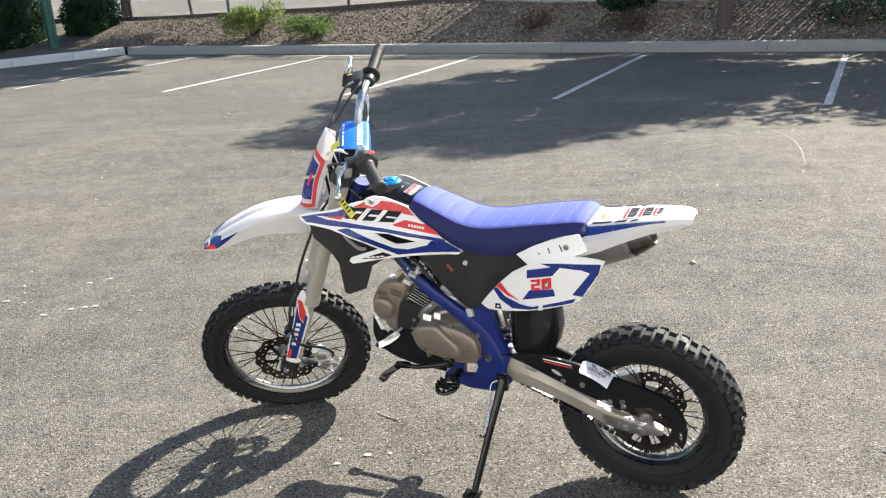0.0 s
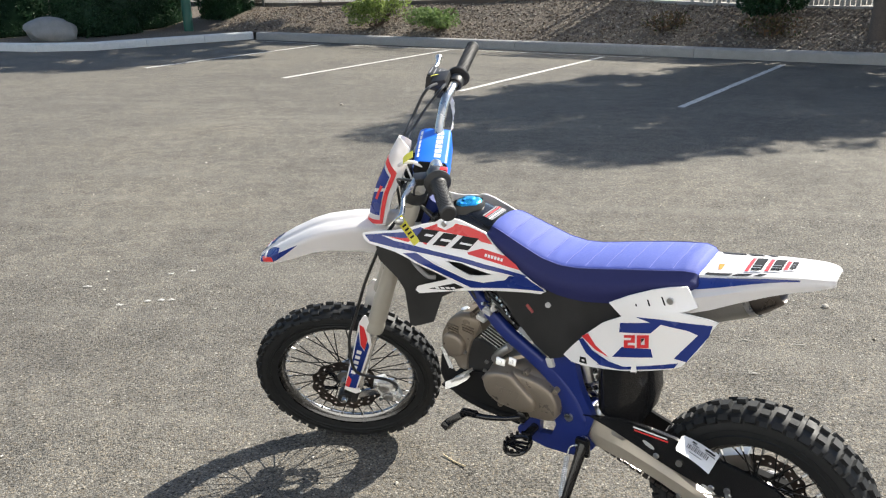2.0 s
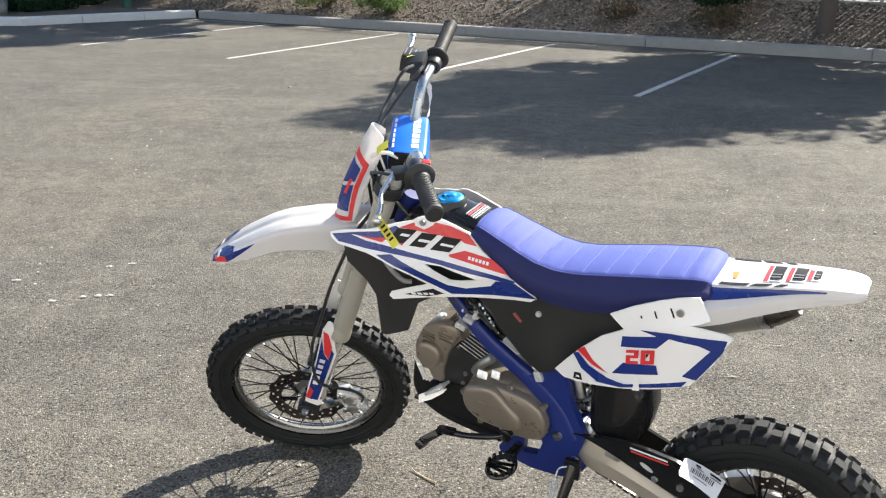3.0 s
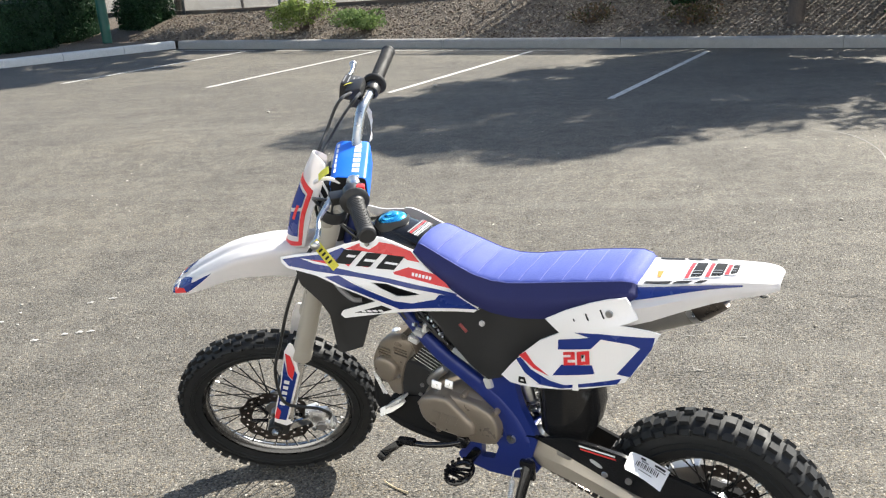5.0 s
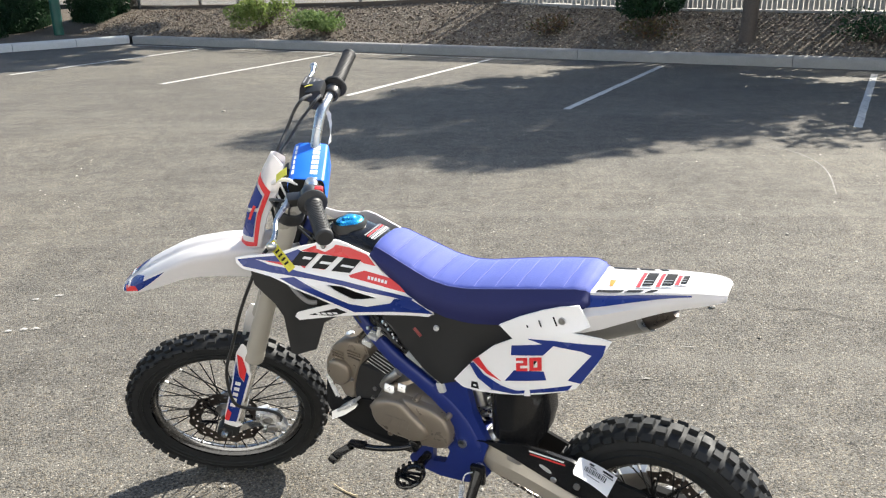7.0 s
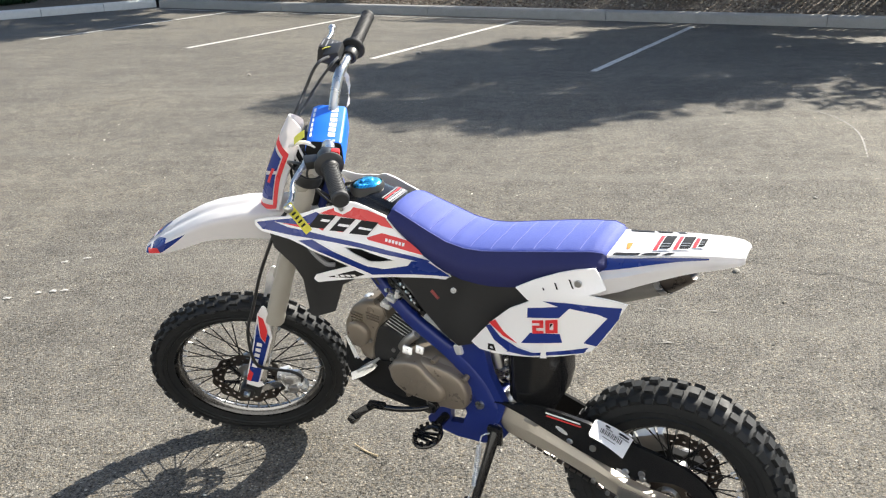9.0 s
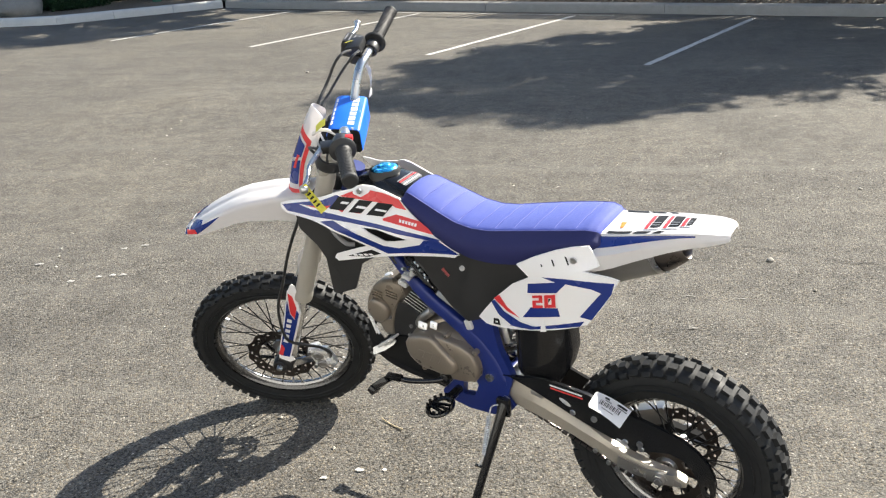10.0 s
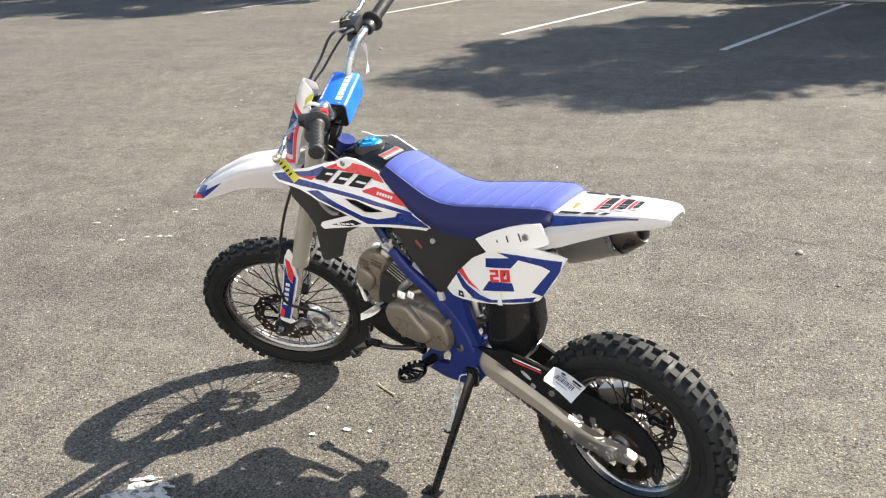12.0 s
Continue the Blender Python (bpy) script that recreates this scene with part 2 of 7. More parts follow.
def lathe(bm, prof, seg=32, c=(0, 0, 0), axis=(0, 1, 0), close=False):
    """Turns (radius, along) pairs round the axis through c."""
    u = Vector(axis).normalized()
    x = Vector((1, 0, 0)) if abs(u.x) < 0.9 else Vector((0, 0, 1))
    x = (x - u * x.dot(u)).normalized()
    y = u.cross(x)
    c = Vector(c)
    rings = []
    for r, h in prof:
        if r < 1e-6:
            rings.append([bm.verts.new(c + u * h)])
        else:
            rings.append([bm.verts.new(c + u * h + (x * math.cos(a) + y * math.sin(a)) * r) for a in (2 * math.pi * j / seg for j in range(seg))])
    pairs = list(zip(rings, rings[1:])) + ([(rings[-1], rings[0])] if close else [])
    for a, b in pairs:
        for j in range(seg):
            k = (j + 1) % seg
            if len(a) == 1 and len(b) == 1:
                continue
            if len(a) == 1:
                bm.faces.new((a[0], b[k], b[j]))
            elif len(b) == 1:
                bm.faces.new((a[j], a[k], b[0]))
            else:
                bm.faces.new((a[j], a[k], b[k], b[j]))
    bmesh.ops.recalc_face_normals(bm, faces=bm.faces[:])
    return bm


def loft(bm, rows, ring=False, caps=False):
    R = [[bm.verts.new(p) for p in row] for row in rows]
    n = len(R[0])
    for a, b in zip(R, R[1:]):
        for j in range(n if ring else n - 1):
            bm.faces.new((a[j], a[(j + 1) % n], b[(j + 1) % n], b[j]))
    if caps:
        bm.faces.new(R[0][::-1])
        bm.faces.new(R[-1])
    bmesh.ops.recalc_face_normals(bm, faces=bm.faces[:])
    return bm


def shell(f, us, vs, thick):
    """A thin moulded skin: the surface f(u, v, out) closed by its inner face."""
    bm = bmesh.new()
    return loft(bm, [[f(u, v, 0.0) for v in vs] + [f(u, v, -thick) for v in reversed(vs)] for u in us], ring=True, caps=True)


def bolts(places, axis, r, h, material, parent):
    """Separate bolt heads."""
    for c in places:
        bm = bmesh.new()
        bolt(bm, c, axis, r, h)
        part("bolt", bm, material, parent)


def sheet(outline, fmap, thick=0.003, cell=0.03, hole=None):
    """A shaped panel: the outline in (u, v), laid on a curved surface by fmap(u, v, out)."""
    bm = bmesh.new()
    loops = [outline] + ([hole] if hole else [])
    es = []
    for lp in loops:
        vs = [bm.verts.new((u, 0, v)) for u, v in lp]
        es += [bm.edges.new((vs[i], vs[(i + 1) % len(vs)])) for i in range(len(vs))]
    bmesh.ops.triangle_fill(bm, edges=es, use_beauty=True)
    lo = [min(p[i] for p in outline) for i in (0, 1)]
    hi = [max(p[i] for p in outline) for i in (0, 1)]
    for i, no in ((0, (1, 0, 0)), (1, (0, 0, 1))):
        k = lo[i] + cell
        while k < hi[i]:
            bmesh.ops.bisect_plane(bm, geom=bm.verts[:] + bm.edges[:] + bm.faces[:], plane_co=(k, 0, 0) if i == 0 else (0, 0, k), plane_no=no)
            k += cell
    front = bm.faces[:]
    back = bmesh.ops.duplicate(bm, geom=front)
    vmap = back["vert_map"]
    bverts = {v for v in back["geom"] if isinstance(v, bmesh.types.BMVert)}
    rim = [e for e in bm.edges if len(e.link_faces) == 1 and e.verts[0] not in bverts]
    for e in rim:
        a, b = e.verts
        bm.faces.new((a, b, vmap[b], vmap[a]))
    for v in bm.verts:
        v.co = fmap(v.co.x, v.co.z, -thick if v in bverts else 0.0)
    bmesh.ops.recalc_face_normals(bm, faces=bm.faces[:])
    return bm


def cover(outline, mid, steps):
    """A cast cover: a closed outline drawn inwards step by step of (y, share)."""
    bm = bmesh.new()
    P = [Vector((a, 0, b)) for a, b in outline]
    P = smooth_path(P + P[:1], 3)[:-1]
    c = Vector((mid[0], 0, mid[1]))
    loft(bm, [[c + (p - c) * k + Vector((0, y, 0)) for p in P] for y, k in steps], ring=True, caps=True)
    return bm


def rect(bm, c, u, v, w, n, bevel=0.0):
    """A block round c with half-lengths w along the directions u, v and their normal."""
    u, v = Vector(u).normalized(), Vector(v).normalized()
    q = u.cross(v)
    m = Matrix((u, v, q)).transposed().to_4x4()
    m.translation = Vector(c)
    return box(bm, -w[0], -w[1], -w[2], w[0], w[1], w[2], m=m, bevel=bevel, seg=2)


def bolt(bm, c, axis=(0, 1, 0), r=0.006, h=0.005):
    lathe(bm, [(0, h), (r * 0.55, h), (r * 0.6, h * 0.6), (r * 0.62, h * 0.6), (r * 0.66, h), (r * 0.95, h), (r, h * 0.8), (r, 0), (0, 0)], 12, c, axis)



D_AX, N_AX = Vector((0.911, -0.4115, 0)).normalized(), Vector((0.4115, 0.911, 0)).normalized()


def sn(s, n, z=0.0):
    """A point by its place along the kerb and across it."""
    return D_AX * s + N_AX * n + Vector((0, 0, z))


M_SN = Matrix((((D_AX.x, N_AX.x, 0, 0)), (D_AX.y, N_AX.y, 0, 0), (0, 0, 1, 0), (0, 0, 0, 1)))

# ---- ground, kerb, planting bed ----
KERB = 13.62


def fence_n(s):
    return 15.6


def fence_z(s):
    return float(np.interp(s, [-16, -14.3, -9.4, -7.2, -6.3, -3.7, 0, 20], [0.56, 0.60, 0.70, 0.80, 0.78, 0.69, 0.67, 0.66]))


def bed_z(s, n):
    k = min(1.0, max(0.0, (n - KERB - 0.16) / (15.6 - KERB - 0.16)))
    return 0.13 + (fence_z(s) - 0.15) * (0.85 * k + 0.15 * k * k * (3 - 2 * k)) + 0.03 * noise.noise(Vector((s * 0.9, n * 0.9, 3.0)))


def build_ground():
    bm = bmesh.new()
    bmesh.ops.create_grid(bm, x_segments=24, y_segments=24, size=900)
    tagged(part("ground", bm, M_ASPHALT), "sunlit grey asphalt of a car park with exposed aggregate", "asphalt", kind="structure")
    bm = bmesh.new()
    vs = [bm.verts.new(sn(s, n, 0.64)) for s, n in ((-90, 15.72), (90, 15.72), (90, 160), (-90, 160))]
    bm.faces.new(vs)
    lo = [bm.verts.new(sn(q, 15.74, 0.0)) for q in (90, -90)]
    bm.faces.new((vs[0], vs[1], lo[0], lo[1]))
    tagged(part("far_pavement", bm, M_FAR), "pale asphalt of a second car park behind the fence", "asphalt", kind="structure")
    # bed of mulch
    bm = bmesh.new()
    rows = []
    ns = 34
    for i in range(150):
        s = -24 + i * 0.26
        rows.append([bm.verts.new(sn(s, n, bed_z(s, n))) for n in (KERB + 0.14 + (fence_n(s) + 0.14 - KERB - 0.14) * j / ns for j in range(ns + 1))])
    for a, b in zip(rows, rows[1:]):
        for j in range(ns):
            bm.faces.new((a[j], b[j], b[j + 1], a[j + 1]))
    tagged(part("planting_bed", bm, M_SOIL), "sloping bed of dark bark mulch and soil behind the kerb", "planting bed", kind="structure")
    # island of soil that reaches out beside the first bay
    bm = bmesh.new()
    edge = [(-13.9, 13.8), (-14.35, 12.75), (-14.75, 11.65), (-15.1, 10.75), (-16.1, 10.2), (-24, 8.2), (-24, 14.0), (-14, 14.0)]
    f = bm.faces.new([bm.verts.new(sn(s - 0.1, n, 0.135)) for s, n in edge])
    bmesh.ops.triangulate(bm, faces=[f])
    tagged(part("planting_island", bm, M_SOIL), "shaded soil of the planting island behind a painted kerb", "planting bed", kind="structure")


def kerb_run(pts, name, label, material, joint=3.05):
    """A concrete kerb with rounded nose, in cast lengths with recessed joints."""
    run = thing(name, label, "kerb", kind="structure")
    prof = [(0.0, -0.05), (0.0, 0.115), (0.012, 0.14), (0.035, 0.152), (0.15, 0.155), (0.15, -0.05)]
    for (a, b) in zip(pts, pts[1:]):
        a, b = Vector(a), Vector(b)
        length = (b - a).length
        k = max(1, round(length / joint))
        u = (b - a).normalized()
        side = Vector((-u.y, u.x, 0))
        for i in range(k):
            p, q = a + u * (length * i / k + 0.005), a + u * (length * (i + 1) / k - 0.005)
            bm = bmesh.new()
            ends = []
            for w in (p, q):
                ends.append([bm.verts.new(w + side * y + Vector((0, 0, z))) for y, z in prof])
            for j in range(len(prof) - 1):
                bm.faces.new((ends[0][j], ends[1][j], ends[1][j + 1], ends[0][j + 1]))
            bm.faces.new(ends[0][::-1])
            bm.faces.new(ends[1])
            part("kerb_stone", bm, material, run)


def strip(name, a, b, w, material, label, z=0.004, category="road marking"):
    a, b = Vector(a), Vector(b)
    u = (b - a).normalized()
    sd = Vector((-u.y, u.x, 0)) * w / 2
    bm = bmesh.new()
    n = max(2, int((b - a).length / 0.12))
    rnd = random.Random(int(a.x * 100) + 7)
    L, R = [], []
    for i in range(n + 1):
        p = a.lerp(b, i / n)
        L.append(bm.verts.new(p + sd * (1 + rnd.uniform(-0.1, 0.1)) + Vector((0, 0, z))))
        R.append(bm.verts.new(p - sd * (1 + rnd.uniform(-0.1, 0.1)) + Vector((0, 0, z))))
    for i in range(n):
        bm.faces.new((L[i], R[i], R[i + 1], L[i + 1]))
    return tagged(part(name, bm, material), label, category, group="bay lines")


build_ground()
# unseen pale wall, added behind the camera as fill for the near sides
bm = bmesh.new()
box(bm, -26, -7.3, 0, 24, -7.0, 8.0, bevel=0.02)
tagged(part("wall_south", bm, surface("bounce_stucco", (0.66, 0.65, 0.63), (0.73, 0.72, 0.695), 0.9, scale=2.0, fine=60.0, bump=0.4, depth=0.006, grain=0.15)), "unseen plain pale stucco wall, added to bounce sunlight", "wall", kind="structure")
kerb_run([sn(-13.75, KERB), sn(24.0, KERB)], "kerb", "grey cast concrete kerb with open joints", M_CONCRETE)
kerb_run([sn(-24, 8.05), sn(-16.1, 10.05), sn(-15.15, 10.6), sn(-14.75, 11.6), sn(-14.3, 12.7), sn(-13.88, KERB + 0.06)], "kerb", "white painted concrete kerb, chipped, in dappled shade", M_WHITEKERB, 1.6)
for s_bay in (-11.6, -8.62, -5.68, -2.95, -0.17, 2.6, 5.35):
    strip("bay_line", sn(s_bay, 9.12), sn(s_bay + 0.06, 13.2), 0.078, M_LINE, "worn white painted line between parking bays")
strip("kerb_line", sn(-13.6, 13.36), sn(-11.4, 13.3), 0.05, M_LINE, "thin worn white line along the kerb")
strip("kerb_line", sn(-10.9, 13.3), sn(-5.0, 13.33), 0.04, M_LINE, "thin worn white line along the kerb")
for a, b in (((-11.6, 16.9), (-8.6, 18.9)), ((-10.0, 17.0), (-7.2, 21.0)), ((-15.5, 16.6), (-12.5, 17.2)), ((-15, 27), (-6, 29)), ((-20, 23), (-11, 26))):
    strip("far_bay_line", sn(*a, 0.64), sn(*b, 0.64), 0.11, M_LINE, "white line on the far car park")

# ---- plants ----


def leaves(pts, size, rnd, spread=1.0):
    """Small bent leaves at the points, as verts and faces."""
    V, F = [], []
    for p in pts:
        d = Vector((rnd.gauss(0, 1), rnd.gauss(0, 1), rnd.gauss(0, 1) * spread)).normalized()
        e = d.orthogonal().normalized()
        e.rotate(Matrix.Rotation(rnd.uniform(0, 6.28), 3, d))
        a = size * rnd.uniform(0.6, 1.3)
        w = d.cross(e) * a * 0.3
        k = len(V)
        V += [p - e * a * 0.5, p + w + d * a * 0.08, p + e * a * 0.5, p - w + d * a * 0.08]
        F += [(k, k + 1, k + 2, k + 3)]
    return V, F


def in_ball(rnd, c, r, shell=0.55):
    while True:
        v = Vector((rnd.uniform(-1, 1), rnd.uniform(-1, 1), rnd.uniform(-1, 1)))
        if shell < v.length < 1 or (v.length < 1 and rnd.random() < 0.12):
            return Vector((c[0] + v.x * r[0], c[1] + v.y * r[1], c[2] + v.z * r[2]))


def limb(bm, a, b, r0, r1, seg=9, bend=0.0, rnd=random):
    """A tapered round limb from a to b."""
    a, b = Vector(a), Vector(b)
    rings = []
    steps = 5
    side = (b - a).orthogonal().normalized()
    for i in range(steps + 1):
        k = i / steps
        c = a.lerp(b, k) + side * bend * math.sin(k * math.pi)
        u = (b - a).normalized()
        x = u.orthogonal().normalized()
        y = u.cross(x)
        r = (r0 + (r1 - r0) * k) * rnd.uniform(0.93, 1.07)
        rings.append([bm.verts.new(c + (x * math.cos(t) + y * math.sin(t)) * r) for t in (6.28318 * j / seg for j in range(seg))])
    for p, q in zip(rings, rings[1:]):
        for j in range(seg):
            bm.faces.new((p[j], p[(j + 1) % seg], q[(j + 1) % seg], q[j]))
    bm.faces.new(rings[-1])
    bm.faces.new(rings[0][::-1])


def tree(s, n, crown, clumps, count, seed, label, trunk_r=0.1, skew=0.0):
    rnd = random.Random(seed)
    base = sn(s, n, bed_z(s, n) - 0.05)
    root = thing("tree", label, "tree", Matrix.Translation(base), group="car park trees")
    bm = bmesh.new()
    top = Vector((0, 0, 2.4))
    limb(bm, (0, 0, 0), top, trunk_r * 1.25, trunk_r * 0.9, 14, 0.05, rnd)
    balls = []
    for i in range(clumps):
        v = in_ball(rnd, crown[0], crown[1], 0.3)
        v += D_AX * (-skew * (v.z - crown[0][2]))
        balls.append(v)
        if i % 3 == 0:
            limb(bm, top - Vector((0, 0, rnd.uniform(0, 0.5))), v, trunk_r * 0.5, 0.02, 6, 0.15, rnd)
    part("trunk", bm, M_BARK, root)
    P = []
    for v in balls:
        r = rnd.uniform(0.24, 0.5)
        P += [in_ball(rnd, v, (r, r, r * 0.7), 0.2) for _ in range(count)]
    V, F = leaves(P, 0.115, rnd)
    part("crown", raw("crown", V, F, M_LEAF_TREE), M_LEAF_TREE, root)


def bush(name, s, n, rx, ry, h, count, leaf, material, seed, label, twigs=10, category="shrub", low=0.0, z=None, shell=0.6, reach=0.75):
    rnd = random.Random(seed)
    zb = bed_z(s, n) if z is None else z
    root = thing(name, label, category, Matrix.Translation(sn(s, n, zb - 0.02)))
    bm = bmesh.new()
    for i in range(twigs):
        a = rnd.uniform(0, 6.28)
        limb(bm, (rnd.uniform(-0.05, 0.05), rnd.uniform(-0.05, 0.05), 0), (rx * 0.7 * math.cos(a), ry * 0.7 * math.sin(a), h * rnd.uniform(0.5, 0.9)), 0.014, 0.004, 5, 0.03, rnd)
    part("stem", bm, M_WOODPOST, root)
    P = []
    for k in range(14):
        a, q = rnd.uniform(0, 6.28), rnd.uniform(0.25, 1.0) * reach
        c = (rx * q * math.cos(a), ry * q * math.sin(a), low + (h - low) * rnd.uniform(0.28, 0.78))
        r = rnd.uniform(0.3, 0.48)
        P += [in_ball(rnd, c, (rx * r, ry * r, (h - low) * r * 0.62), shell) for _ in range(count // 14)]
    V, F = leaves(P, leaf, rnd)
    part("foliage", raw("foliage", V, F, material), None, root)


def hedge(s, n, w, d, h, count, seed, label, z=0.12):
    """A clipped hedge: a rounded block of dense leaves round a dark core of twigs."""
    rnd = random.Random(seed)
    root = thing("hedge", label, "hedge", Matrix.Translation(sn(s, n, z)) @ M_SN)
    bm = bmesh.new()
    box(bm, -w / 2 + 0.12, -d / 2 + 0.12, 0, w / 2 - 0.12, d / 2 - 0.12, h - 0.12, bevel=0.15, seg=2)
    part("inner_growth", bm, M_LEAF_DARK, root)
    P = []
    for i in range(count):
        f = rnd.random()
        x, y, q = rnd.uniform(-1, 1), rnd.uniform(-1, 1), rnd.uniform(0.02, 1)
        k = rnd.choice((0, 0, 1, 1, 2))
        x, y, q = (x, math.copysign(1, y), q) if k == 0 else (math.copysign(1, x), y, q) if k == 1 else (x, y, 1)
        lump = 0.9 + 0.16 * noise.noise(Vector((x * 2 + seed, y * 2, q * 3)))
        round_off = 1 - 0.10 * (abs(x) ** 6 * abs(y) ** 6) - 0.08 * (q ** 8)
        P.append(Vector((x * w / 2 * lump * round_off, y * d / 2 * lump * round_off, q * h * (0.95 + 0.05 * lump))) + Vector((rnd.gauss(0, 0.03), rnd.gauss(0, 0.03), rnd.gauss(0, 0.03))))
    V, F = leaves(P, 0.06, rnd)
    part("foliage", raw("foliage", V, F, M_LEAF_DARK), None, root)


tree(-1.9, 14.35, ((1.40, 0.97, 5.0), (2.1, 2.25, 2.75)), 320, 185, 11, "car park tree with a slim brown trunk rising from the mulch", skew=0.2)
tree(3.6, 14.4, ((-1.0, 0.8, 3.3), (2.5, 1.9, 1.25)), 115, 200, 12, "car park tree with a slim brown trunk beside the kerb")
tree(-15.9, 15.9, ((2.45, -0.88, 4.5), (4.0, 3.0, 1.8)), 240, 240, 13, "leafy tree shading the clipped hedges")
bush("shrub", -11.0, 14.25, 0.68, 0.54, 0.74, 2900, 0.06, M_LEAF_LIME, 21, "sunlit yellow-green shrub growing in the mulch")
bush("shrub", -9.45, 14.15, 0.60, 0.46, 0.54, 1700, 0.065, M_LEAF_GREEN, 22, "low bright green shrub growing in the mulch", 6)
bush("shrub", -3.5, 14.75, 0.78, 0.62, 0.95, 9000, 0.065, M_LEAF_DARK, 23, "round dark green clipped shrub in front of the slatted fence", 14, low=0.08, shell=0.75, reach=0.5)
bush("shrub", -5.1, 14.4, 0.5, 0.4, 0.38, 500, 0.05, M_LEAF_DRY, 24, "sparse half-dry shrub in the mulch", 16)
bush("shrub", -3.35, 14.3, 0.5, 0.35, 0.36, 520, 0.05, M_LEAF_DRY, 25, "sparse half-dry shrub below the round bush", 16)
bush("shrub", -0.1, 14.35, 0.85, 0.6, 0.5, 1300, 0.05, M_LEAF_DARK, 26, "dark leafy shrub beside the tree trunk", 14)
bush("shrub", 0.9, 14.6, 0.75, 0.55, 0.85, 2400, 0.06, M_LEAF_DARK, 27, "dark leafy shrub behind the kerb", 14)
hedge(-16.15, 15.05, 1.08, 1.02, 1.0, 8000, 31, "low dark clipped hedge in the shade beside the fence", 0.22)
hedge(-17.65, 13.9, 1.5, 1.5, 1.9, 9000, 32, "dark clipped hedge in deep shade", 0.14)
hedge(-17.15, 12.15, 1.8, 1.4, 1.12, 9000, 33, "dark clipped hedge close behind the painted kerb", 0.13)
hedge(-19.3, 11.2, 2.0, 1.6, 1.9, 9000, 34, "broad dark clipped hedge in the shade", 0.13)


def boulder():
    bm = bmesh.new()
    bmesh.ops.create_icosphere(bm, subdivisions=3, radius=1.0)
    for v in bm.verts:
        k = 1 + 0.25 * noise.noise(v.co * 1.3) + 0.06 * noise.noise(v.co * 5)
        v.co = Vector((v.co.x * 0.55 * k, v.co.y * 0.4 * k, v.co.z * 0.3 * k))
    tagged(part("boulder", bm, M_ROCK, m=Matrix.Translation(sn(-16.75, 10.85, 0.3))), "rounded grey boulder lying in front of the hedge", "boulder")


boulder()


def gravel_bed():
    """Chips of bark and stone strewn over the bed."""
    rnd = random.Random(5)
    V, F = [], []
    for i in range(26000):
        s = rnd.uniform(-15.5, 7.0)
        n = KERB + 0.17 + (fence_n(s) - KERB - 0.2) * rnd.random() ** 1.1
        r = rnd.choice((0.009, 0.012, 0.016, 0.026)) * rnd.uniform(0.7, 1.3)
        c = sn(s, n, bed_z(s, n) + r * 0.2)
        u = Vector((rnd.gauss(0, 1), rnd.gauss(0, 1), rnd.gauss(0, 0.5))).normalized()
        v = u.orthogonal().normalized()
        w = u.cross(v)
        k = len(V)
        V += [c + u * r * 1.5, c - u * r * 1.4, c + v * r, c - v * r * 0.9, c + w * r * 0.6, c - w * r * 0.6]
        F += [(k + a, k + b, k + d) for a, b, d in ((0, 2, 4), (2, 1, 4), (1, 3, 4), (3, 0, 4), (2, 0, 5), (1, 2, 5), (3, 1, 5), (0, 3, 5))]
    tagged(new("mulch", raw("mulch", V, F, M_GRAVEL)), "bark chips and gravel covering the planting bed", "mulch", kind="stuff")


gravel_bed()

# ---- fences ----


